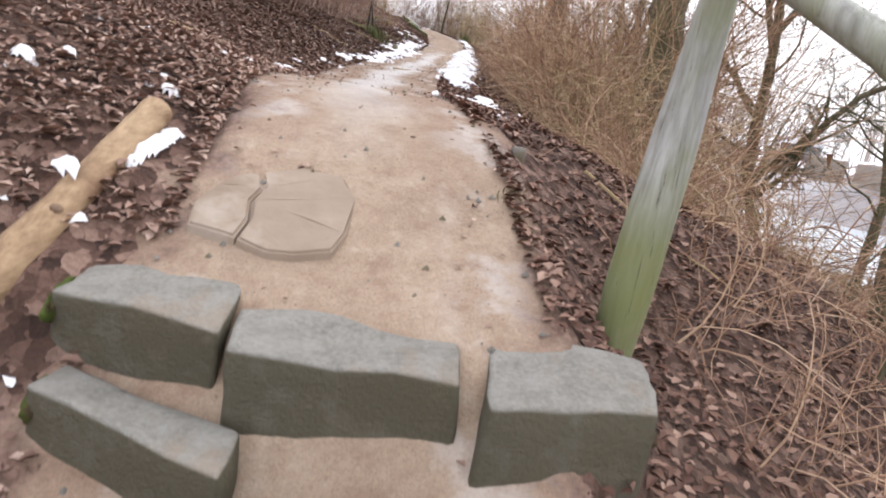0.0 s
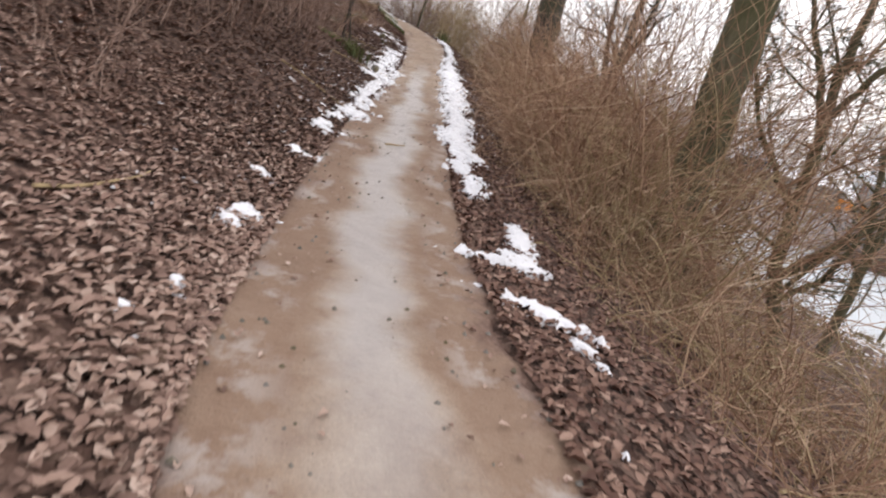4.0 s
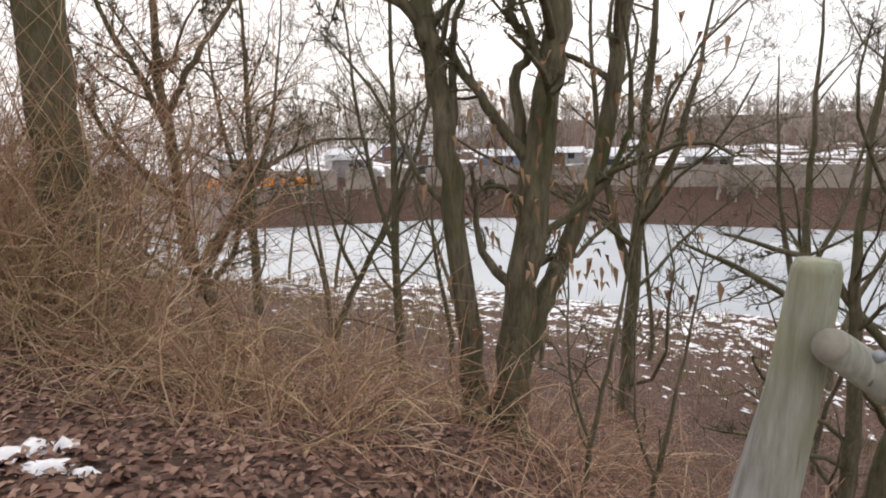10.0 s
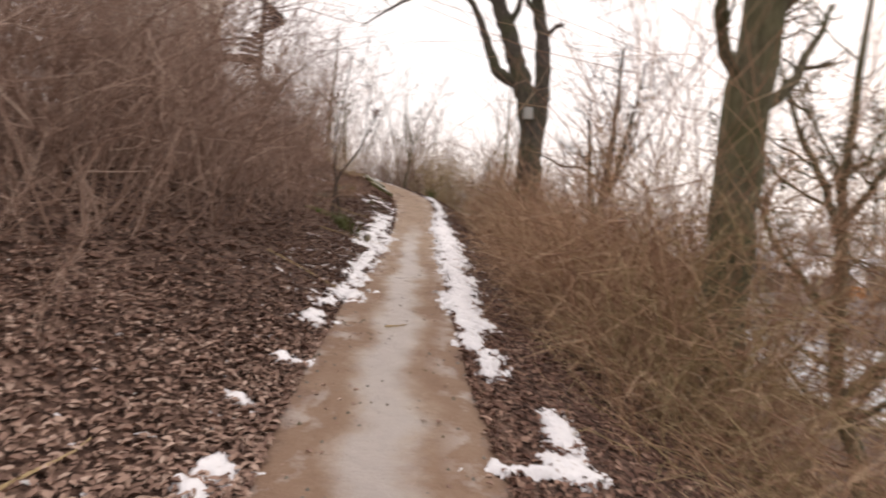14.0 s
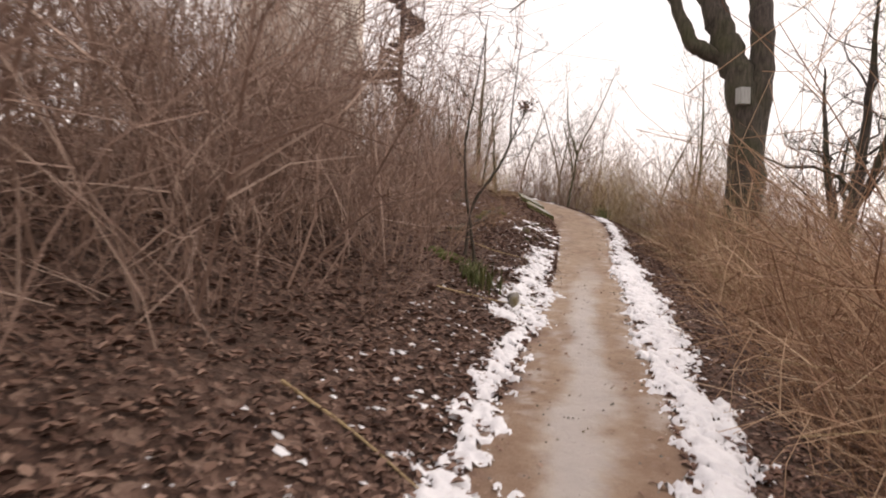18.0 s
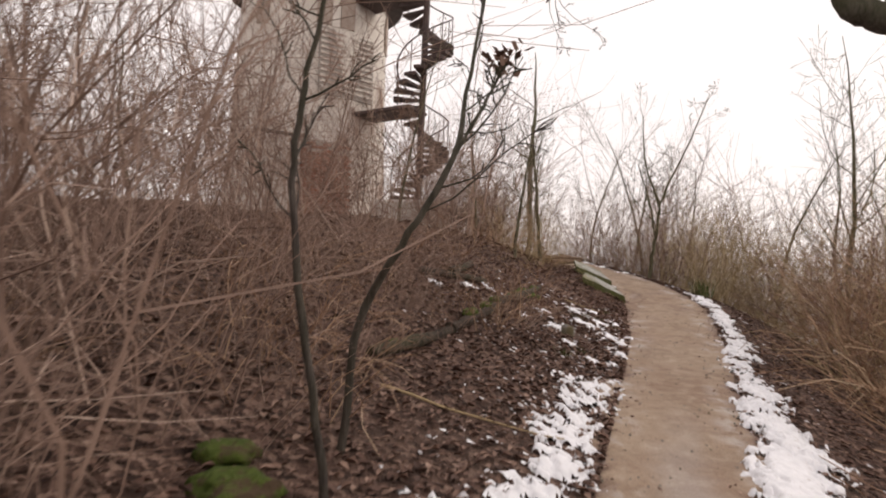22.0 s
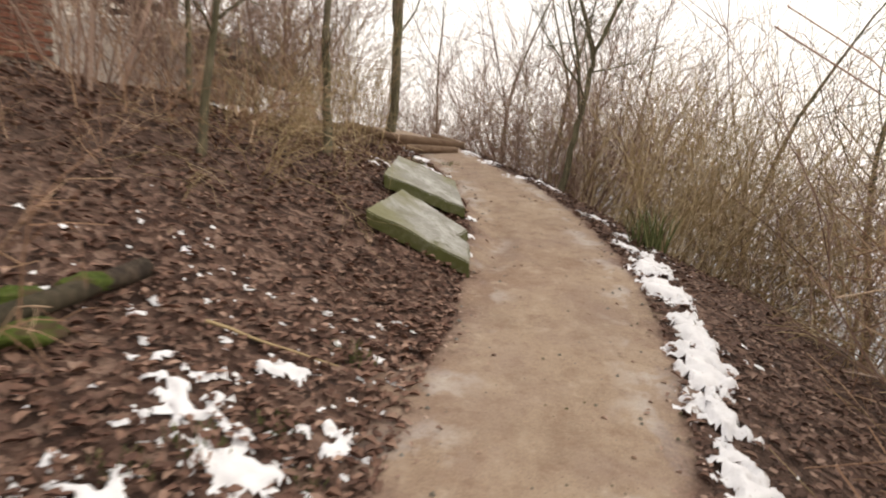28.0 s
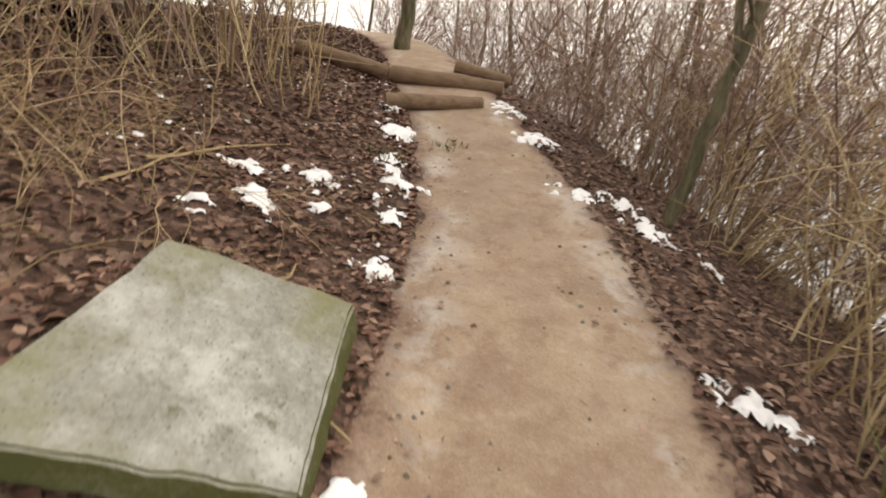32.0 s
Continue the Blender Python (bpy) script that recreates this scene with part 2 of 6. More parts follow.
TWIG_RED = varied("reddish_twig", [(0.0, (0.15, 0.083, 0.055)), (0.45, (0.33, 0.2, 0.128)), (0.75, (0.52, 0.36, 0.235)), (1.0, (0.76, 0.62, 0.45))], 0.8, grain=3.0)
TWIG_DARK = varied("dark_twig", [(0.0, (0.125, 0.08, 0.063)), (0.6, (0.31, 0.21, 0.163)), (1.0, (0.6, 0.47, 0.385))], 0.8, grain=3.0)
TWIG_TAN = varied("tan_shoot", [(0.0, (0.2, 0.145, 0.075)), (0.6, (0.41, 0.31, 0.17)), (1.0, (0.7, 0.58, 0.39))], 0.75, grain=3.0)
SNOW = simple("old_snow", (0.72, 0.72, 0.75), (0.9, 0.9, 0.92), 14.0, 0.6, 0.5, 0.02, extra=((0.3, 0.24, 0.2), 26.0, 0.62, 0.75))
STONE = simple("weathered_sandstone", (0.1, 0.092, 0.08), (0.285, 0.265, 0.235), 11.0, 0.85, 0.8, 0.018, extra=((0.135, 0.11, 0.06), 3.2, 0.48, 0.62))



def concrete_material(cx, cy, cz):
    """Cast concrete, bleached in the middle, with yellow-green algae creeping in from the rim."""
    m, n, l, b = mat("mossy_concrete", 0.9)
    co = n.new("ShaderNodeTexCoord").outputs["Object"]
    fine = noise_node(n, l, 60.0, 4, 0.7, co)
    mid = noise_node(n, l, 7.0, 6, 0.7, co)
    base = ramp_node(n, [(0.3, (0.16, 0.155, 0.13)), (0.5, (0.265, 0.26, 0.23)), (0.7, (0.36, 0.355, 0.325))])
    l.new(maths(n, l, "ADD", maths(n, l, "MULTIPLY", fine.outputs["Fac"], 0.5), maths(n, l, "MULTIPLY", mid.outputs["Fac"], 0.5)), base.inputs["Fac"])
    alg = noise_node(n, l, 3.0, 7, 0.72, co)
    far = n.new("ShaderNodeVectorMath")
    far.operation = "DISTANCE"
    l.new(co, far.inputs[0])
    far.inputs[1].default_value = (cx, cy, cz)
    creep = maths(n, l, "ADD", far.outputs["Value"], maths(n, l, "MULTIPLY", maths(n, l, "SUBTRACT", alg.outputs["Fac"], 0.5), 1.3))
    col = mix_rgb(n, l, ranged(n, l, creep, 0.27, 0.6, 0.0, 0.75), base.outputs["Color"], (0.185, 0.18, 0.08))
    lich = noise_node(n, l, 5.0, 8, 0.78, co)
    bleach = maths(n, l, "MULTIPLY", ranged(n, l, lich.outputs["Fac"], 0.44, 0.62), ranged(n, l, creep, 0.52, 0.16))
    col = mix_rgb(n, l, maths(n, l, "MULTIPLY", bleach, 0.7), col, (0.56, 0.56, 0.54))
    mos = noise_node(n, l, 3.4, 6, 0.75, co)
    col = mix_rgb(n, l, ranged(n, l, mos.outputs["Fac"], 0.62, 0.68, 0.0, 0.7), col, (0.09, 0.09, 0.03))
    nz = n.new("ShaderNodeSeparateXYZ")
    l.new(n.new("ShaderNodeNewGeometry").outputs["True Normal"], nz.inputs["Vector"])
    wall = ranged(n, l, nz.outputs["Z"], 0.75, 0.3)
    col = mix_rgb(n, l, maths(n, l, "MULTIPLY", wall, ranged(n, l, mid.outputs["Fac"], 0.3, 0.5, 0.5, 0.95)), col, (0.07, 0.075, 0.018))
    pit = n.new("ShaderNodeTexVoronoi")
    pit.inputs["Scale"].default_value = 45.0
    l.new(co, pit.inputs["Vector"])
    col = mix_rgb(n, l, ranged(n, l, pit.outputs["Distance"], 0.25, 0.12, 0.0, 0.5), col, (0.1, 0.095, 0.07))
    l.new(col, b.inputs["Base Color"])
    bump(n, l, b, maths(n, l, "ADD", fine.outputs["Fac"], maths(n, l, "MULTIPLY", mos.outputs["Fac"], 1.5)), 0.55, 0.008)
    return m


LEAF_RED = varied("russet_dead_leaf", [(0.0, (0.055, 0.027, 0.02)), (0.35, (0.135, 0.07, 0.05)), (0.7, (0.235, 0.138, 0.1)), (1.0, (0.47, 0.325, 0.25))], 0.7)
WOOD_POST = simple("silvered_post_wood", (0.26, 0.265, 0.25), (0.46, 0.47, 0.45), 9.0, 0.75, 0.35, 0.006, (4, 4, 0.4))
WOOD_LOG = simple("debarked_log_wood", (0.2, 0.125, 0.07), (0.5, 0.36, 0.22), 7.0, 0.7, 0.6, 0.01, (5, 0.5, 5), extra=((0.2, 0.12, 0.07), 3.0, 0.56, 0.66))
WOOD_OLD = simple("old_log_bark", (0.11, 0.07, 0.045), (0.27, 0.185, 0.125), 7.0, 0.85, 0.5, 0.01, (0.5, 4, 4))
MOSS = simple("green_moss", (0.04, 0.062, 0.01), (0.125, 0.165, 0.03), 30.0, 0.95, 1.0, 0.03, extra=((0.09, 0.06, 0.035), 9.0, 0.5, 0.62))
GRASS = varied("green_blade", [(0.0, (0.045, 0.06, 0.018)), (0.6, (0.11, 0.13, 0.045)), (1.0, (0.22, 0.2, 0.09))], 0.8)
STRAW = varied("dry_grass", [(0.0, (0.14, 0.11, 0.05)), (1.0, (0.34, 0.28, 0.15))], 0.85)


# ---- plan: centre line of the path, its height, and the lie of the land ----
LINE_Y = (-30, -12, -9, -5, -3.4, -2, -1, 0, 2, 5, 7, 9, 10.5, 12, 13, 15, 16.5, 18, 19, 20, 20.6, 21.9, 22.5, 24, 27, 60)
LINE_X = (0.2, 0.22, 0.22, 0.23, 0.24, 0.14, 0.15, 0.19, 0.4, 0.8, 1.07, 1.33, 1.5, 1.66, 1.78, 1.96, 1.97, 1.74, 1.44, 1.06, 0.76, 0.0, -0.35, -1.4, -4, -28)
RISE_Y = (-30, -12, -8, -5.6, -5.3, -4.9, -4.6, -4.38, -4.24, -4.12, -3.98, -3.85, -3.7, -3.4, 0, 5, 10.4, 14.7, 16.7, 20, 23, 25, 28, 40, 80)
RISE_Z = (-12, -5.2, -3.3, -1.75, -1.58, -1.32, -1.13, -0.99, -0.9, -0.83, -0.68, -0.61, -0.55, -0.39, 0, 0.4, 0.92, 1.36, 1.7, 2.25, 2.75, 2.92, 2.5, 0.8, 0.0)


def eased(x, xs, ys):
    """Smooth line through the given stations."""
    x = np.asarray(x, float)
    xs, ys = np.array(xs, float), np.array(ys, float)
    k = np.clip(np.searchsorted(xs, x) - 1, 0, len(xs) - 2)
    slope = np.gradient(ys, xs)
    h = xs[k + 1] - xs[k]
    u = np.clip((x - xs[k]) / h, 0, 1)
    return (ys[k] * (1 + 2 * u) * (1 - u) ** 2 + slope[k] * h * u * (1 - u) ** 2
            + ys[k + 1] * u * u * (3 - 2 * u) - slope[k + 1] * h * u * u * (1 - u))


def line_x(y):
    return eased(y, LINE_Y, LINE_X)


def rise(y):
    return eased(y, RISE_Y, RISE_Z)


def half_width(y):
    return np.interp(y, (-9, -5, -3.4, -2, 0, 5, 9, 12, 15, 17, 20, 23), (0.7, 0.66, 0.62, 0.62, 0.6, 0.54, 0.5, 0.54, 0.63, 0.66, 0.58, 0.5))


def waves(x, y, seed=0):
    """Gentle uneven ground."""
    return (np.sin(x * 1.7 + seed) * np.cos(y * 1.3 + 2 * seed) + 0.6 * np.sin(x * 3.1 - y * 2.3 + seed)
            + 0.35 * np.sin(x * 6.3 + y * 5.1 + 3 * seed)) / 2


RIGHT_D = (0, 0.5, 2, 4.5, 8, 13, 19, 24, 30, 31.5, 64, 66, 67.5, 72, 74, 100, 135, 200, 420, 900)
RIGHT_Z = (0, -0.06, -0.6, -1.5, -2.9, -4.7, -6.2, -6.9, -7.3, -7.9, -7.9, -7.3, -5.2, -3.6, -2.6, -0.8, 3.0, 10, 14, 14)


def ground(x, y):
    x, y = np.asarray(x, float), np.asarray(y, float)
    yc = np.clip(y, -30, 60)
    d = x - line_x(yc)
    w = half_width(yc)
    skew = np.interp(y, (-12, -8, -3.9, -3.4), (0, 1, 1, 0)) * 0.3 * np.clip(x, -0.8, 1.0)
    base_z = rise(np.clip(y + skew, -30, 80))
    far = np.clip((np.abs(y) - 45) / 120, 0, 1)
    base_far = base_z * (1 - far)
    # downhill side
    dr = np.maximum(d - w, 0)
    right = np.interp(dr, RIGHT_D, RIGHT_Z)
    right = np.where(dr > 74, -2.6 + (right + 2.6) * np.interp(y, (50, 110), (1.0, -0.1)), right)
    keep = np.interp(dr, (0, 20, 30), (1, 0.25, 0))
    shoulder = np.interp(y, (-12, -6, -3.3, -2.2), (0.3, 0.42, 0.36, 0.0)) * np.clip(dr / 0.45, 0, 1)
    falls = np.interp(y, (-14, 2, 6, 12), (1.0, 1.0, 0.45, 0.2)) * np.interp(dr, (0, 0.4, 2, 3.4, 5, 8, 13, 19), (0, 0.02, 0.05, 0.1, 0.5, 0.95, 0.5, 0))
    right = right - falls
    z_r = right + base_far * keep - shoulder * np.interp(dr, (0, 6, 14), (1, 1, 0))
    # uphill side: a low bank, then the hill with the tower
    dl = np.maximum(-d - w, 0)
    steep = np.interp(y, (-9, -3, 2, 8, 13, 16, 19, 26), (0.36, 0.36, 0.42, 0.3, 0.34, 0.46, 0.4, 0.32))
    bank = steep * dl * np.interp(dl, (0, 2.5, 6, 12), (0.75, 0.96, 0.76, 0.5))
    flat_top = np.interp(np.hypot(x + 7.3, y - 21.4), (0, 3.4, 5.5, 8, 13, 40), (1, 1, 0.7, 0.2, 0.0, 0))
    bank = np.minimum(bank, np.maximum(np.interp(y, (3, 10, 14, 18, 24, 40), (3.4, 3.0, 3.0, 2.85, 2.8, 2.2)) - base_far, 0.25 * bank))
    z_l = base_far + np.minimum(bank, 3.4) * (1 - flat_top) + flat_top * np.maximum(2.98 - base_far, 0) * np.clip(dl / 4.5, 0, 1)
    shelf = np.clip((1.45 - np.hypot((x - 0.8) / 0.62, (y - 17.25) / 0.95)) / 0.5, 0, 1)
    shelf = shelf * shelf * (3 - 2 * shelf)
    z_l = z_l * (1 - shelf) + shelf * (2.035 - 0.45 * (x - 0.8) + 0.15 * (y - 17.2))
    z = np.where(d > 0, z_r, z_l)
    off = np.maximum(np.abs(d) - w, 0)
    rough = np.clip(off / 1.2, 0, 1) * np.where((dr > 29) & (dr < 67), 0.15, 1.0)
    return z + 0.085 * waves(x, y) * rough


def gz(x, y):
    return float(ground(x, y))


# ---- building helpers ----
def mesh_from(name, verts, faces, material=None, smooth=False, uvs=None):
    me = bpy.data.meshes.new(name)
    me.from_pydata([tuple(v) for v in verts], [], faces)
    if material is not None:
        me.materials.append(material)
    if smooth:
        me.polygons.foreach_set("use_smooth", [True] * len(me.polygons))
    me.update()
    return me


def part(name, bm, material, parent, label=""):
    """Links a bmesh or a mesh as one mesh object under a thing or a part."""
    if isinstance(bm, bpy.types.Mesh):
        me = bm
    else:
        me = bpy.data.meshes.new(name)
        bm.to_mesh(me)
        bm.free()
    if material is not None and not me.materials:
        me.materials.append(material)
    ob = new(name, me)
    if parent is not None:
        ob.parent = parent
    if label:
        ob["label"] = label
    return ob


def tube_into(verts, faces, pts, radii, sides, cap=False):
    """Adds a tube along pts to the lists."""
    start = len(verts)
    n = len(pts)
    prev = None
    for i in range(n):
        p = pts[i]
        t = pts[min(i + 1, n - 1)] - pts[max(i - 1, 0)]
        t = t.normalized() if t.length > 1e-9 else Vector((0, 0, 1))
        if prev is None:
            ref = Vector((1, 0, 0)) if abs(t.x) < 0.8 else Vector((0, 1, 0))
            u = t.cross(ref).normalized()
        else:
            u = (prev - t * prev.dot(t))
            u = u.normalized() if u.length > 1e-6 else t.orthogonal().normalized()
        prev = u
        v = t.cross(u)
        for s in range(sides):
            a = 2 * math.pi * s / sides
            verts.append(p + (u * math.cos(a) + v * math.sin(a)) * radii[i])
    for i in range(n - 1):
        for s in range(sides):
            a, b2 = start + i * sides + s, start + i * sides + (s + 1) % sides
            faces.append((a, b2, b2 + sides, a + sides))
    if cap:
        faces.append(tuple(start + s for s in range(sides))[::-1])
        faces.append(tuple(start + (n - 1) * sides + s for s in range(sides)))


def sway(rng, k):
    return Vector((rng.uniform(-k, k), rng.uniform(-k, k), rng.uniform(-k, k)))


def limb(rng, start, way, length, r0, r1, segs, kink, lift):
    """A wavering branch line with its radii."""
    pts, radii = [start.copy()], [r0]
    p, d = start.copy(), way.normalized()
    for i in range(segs):
        d = (d + sway(rng, kink) + Vector((0, 0, lift))).normalized()
        p = p + d * (length / segs)
        pts.append(p.copy())
        radii.append(r0 + (r1 - r0) * (i + 1) / segs)
    return pts, radii


def grow(rng, out, pts, radii, level, levels, spread, kink, lift, kids, ratio, first=0.3):
    """Side branches on a limb, level by level, into out[level]."""
    if level > levels:
        return
    total = sum((pts[i + 1] - pts[i]).length for i in range(len(pts) - 1))
    for _ in range(kids[level - 1]):
        u = first + (1 - first) * rng.random() ** 0.8
        k = min(int(u * (len(pts) - 1)), len(pts) - 2)
        f = u * (len(pts) - 1) - k
        s = pts[k].lerp(pts[k + 1], f)
        r = radii[k] + (radii[k + 1] - radii[k]) * f
        t = (pts[k + 1] - pts[k]).normalized()
        side = t.orthogonal().normalized()
        side.rotate(Matrix.Rotation(rng.uniform(0, 2 * math.pi), 3, t))
        way = t * math.cos(spread) + side * math.sin(spread) * rng.uniform(0.7, 1.2)
        ln = total * ratio * rng.uniform(0.55, 1.1) * (1.15 - 0.55 * u)
        rr = max(r * rng.uniform(0.26, 0.46), 0.005)
        p2, r2 = limb(rng, s, way, ln, rr, max(rr * 0.32, 0.0028), max(2, 6 - level - (level > 2)), kink, lift)
        out[level].append((p2, r2))
        grow(rng, out, p2, r2, level + 1, levels, spread, kink, lift, kids, ratio, 0.2)


def tree(name, seed, stems, material, levels=3, kids=(9, 6, 4), spread=0.85, kink=0.22, lift=0.05, ratio=0.55, first=0.35,
         label="", category="tree", sides=9, group=""):
    """stems: lists of (x, y, z, radius) stations from the base up, in metres from the tree's foot."""
    rng = random.Random(seed)
    top = new(name)
    tagged(top, label, category, group)
    out = {k: [] for k in range(1, levels + 1)}
    for stations in stems:
        pts = [Vector(s[:3]) for s in stations]
        radii = [s[3] for s in stations]
        fine, rad = [], []
        m = 5
        for i in range(len(pts) - 1):
            for j in range(m):
                u = j / m
                a, b2, c, d2 = pts[max(i - 1, 0)], pts[i], pts[i + 1], pts[min(i + 2, len(pts) - 1)]
                q = b2 * 2 + (c - a) * u + (a * 2 - b2 * 5 + c * 4 - d2) * u * u + (b2 * 3 - a - c * 3 + d2) * u ** 3
                fine.append(q * 0.5 + sway(rng, max(radii[i] * 0.12, min(0.025, radii[i] * 0.5)) if j or i else 0.0))
                rad.append((radii[i] + (radii[i + 1] - radii[i]) * u) * rng.uniform(0.93, 1.07))
        fine.append(pts[-1])
        rad.append(radii[-1])
        v0, f0 = [], []
        tube_into(v0, f0, fine, rad, sides)
        part("trunk" if stations is stems[0] else "stem", mesh_from("trunk", v0, f0, material, True), None, top)
        grow(rng, out, fine, rad, 1, levels, spread, kink, lift, kids, ratio, first)
    v1, f1 = [], []
    for lev, items in out.items():
        for p, r in items:
            tube_into(v1, f1, p, r, 5 if lev == 1 else 3)
    part("crown", mesh_from("crown", v1, f1, material, True), None, top)
    return top


def brush_mesh(name, seed, stems, height, spread, lean, twigs, material, arch=-0.03, r=0.006, kink=0.16):
    """A bare shrub: many thin stems from one foot, each with side twigs."""
    rng = random.Random(seed)
    v, f, v2, f2 = [], [], [], []
    for _ in range(stems):
        a = rng.uniform(0, 2 * math.pi)
        foot = Vector((math.cos(a), math.sin(a), 0)) * spread * rng.random() ** 0.5
        foot.z = -0.1
        way = Vector((math.cos(a) * lean * rng.random(), math.sin(a) * lean * rng.random(), 1))
        h = height * rng.uniform(0.55, 1.1)
        stout = rng.choice((0.7, 0.85, 1.0, 1.15, 1.35, 1.7))
        p, rr = limb(rng, foot, way, h, r * stout, r * 0.4, 6, kink, arch)
        tube_into(v, f, p, rr, 3)
        for _ in range(twigs):
            u = rng.uniform(0.25, 0.98)
            k = min(int(u * 6), 5)
            s = p[k].lerp(p[k + 1], u * 6 - k)
            w = (p[k + 1] - p[k]).normalized() + sway(rng, 0.95)
            q, qr = limb(rng, s, w, h * rng.uniform(0.12, 0.42), rr[k] * 0.7, 0.0019, 2, kink * 1.7, arch)
            tube_into(v2, f2, q, qr, 3)
    return mesh_from("stems", v, f, material), mesh_from("twigs", v2, f2, material)


# ---- the land ----
def spaced(limit, near, step, growth):
    vals, v, s = [0.0], 0.0, step
    while v < limit:
        if v > near:
            s *= growth
        v += s
        vals.append(v)
    return vals


def build_land():
    us = spaced(900, 5, 0.16, 1.07)
    us = [-u for u in us[:0:-1]] + us
    ys, y, s = [], -11.0, 0.2
    lows = spaced(700, 1, 0.3, 1.12)
    ys = [-11 - v for v in lows[:0:-1]]
    while y < 28:
        ys.append(y)
        y += 0.2
    ys += [28 + v for v in spaced(800, 1, 0.3, 1.1)]
    U, Y = np.meshgrid(np.array(us), np.array(ys))
    X = U + line_x(np.clip(Y, -30, 60))
    Z = ground(X, Y)
    inside = np.abs(U) < half_width(np.clip(Y, -30, 60)) - 0.12
    Z = np.where(inside & (Y < 30), Z - np.where(Y < -3.4, 0.1, 0.03), Z)
    verts = np.stack([X, Y, Z], -1).reshape(-1, 3)
    nx = len(us)
    faces = [(j * nx + i, j * nx + i + 1, (j + 1) * nx + i + 1, (j + 1) * nx + i) for j in range(len(ys) - 1) for i in range(nx - 1)]
    ob = new("ground", mesh_from("ground", verts.tolist(), faces, SOIL, True))
    tagged(ob, "leaf-littered brown winter hillside falling to a frozen river", "ground", kind="structure")


def build_path():
    ys = np.arange(-10.5, 29.0, 0.09)
    us = np.linspace(-1, 1, 29)
    rng = np.random.RandomState(3)
    edge_l = np.convolve(rng.normal(0, 0.12, len(ys) + 8), np.ones(9) / 5, "valid")
    edge_r = np.convolve(rng.normal(0, 0.12, len(ys) + 8), np.ones(9) / 5, "valid")
    verts, uvs = [], []
    for j, y in enumerate(ys):
        w = half_width(y)
        cx = float(line_x(y))
        for u in us:
            ww = (w + (edge_l[j] if u < 0 else edge_r[j])) * 1.2
            x = cx + u * ww
            crown = 0.02 * (1 - abs(u) ** 3) - 0.025 * max(0.0, abs(u) - 0.9) / 0.1
            z = gz(x, y) + crown + 0.008 * float(waves(x * 3, y * 3, 1.0))
            verts.append((x, y, z))
            uvs.append((u, y))
    nx = len(us)
    faces = [(j * nx + i, j * nx + i + 1, (j + 1) * nx + i + 1, (j + 1) * nx + i) for j in range(len(ys) - 1) for i in range(nx - 1)]
    me = mesh_from("path", verts, faces, PATH, True)
    layer = me.uv_layers.new(name="UVMap")
    for lp in me.loops:
        layer.data[lp.index].uv = uvs[lp.vertex_index]
    tagged(new("path", me), "trodden sandy footpath, damp and icy in its middle", "footpath", kind="structure")


build_land()
build_path()


# ---- river and the far bank ----
def build_river():
    m, n, l, b = mat("snow_dusted_ice", 0.35)
    co = n.new("ShaderNodeTexCoord").outputs["Object"]
    a = noise_node(n, l, 0.06, 6, 0.6, co, (1.0, 0.35, 1.0))
    r = ramp_node(n, [(0.34, (0.3, 0.34, 0.38)), (0.5, (0.44, 0.47, 0.5)), (0.64, (0.56, 0.58, 0.6))])
    l.new(a.outputs["Fac"], r.inputs["Fac"])
    l.new(r.outputs["Color"], b.inputs["Base Color"])
    l.new(ranged(n, l, a.outputs["Fac"], 0.35, 0.6, 0.25, 0.7), b.inputs["Roughness"])
    verts, faces = [], []
    ys = np.linspace(-320, 420, 75)
    for j, y in enumerate(ys):
        cx = float(line_x(np.clip(y, -30, 60)))
        for u in (30.0, 42.0, 54.0, 68.5):
            verts.append((cx + u, y, -7.42))
    for j in range(len(ys) - 1):
        for i in range(3):
            faces.append((j * 4 + i, j * 4 + i + 1, (j + 1) * 4 + i + 1, (j + 1) * 4 + i))
    tagged(new("river", mesh_from("river", verts, faces, m)), "frozen river with pale snow-dusted ice", "river", kind="structure")


build_river()


# ---- snow ----
PATCHES = []


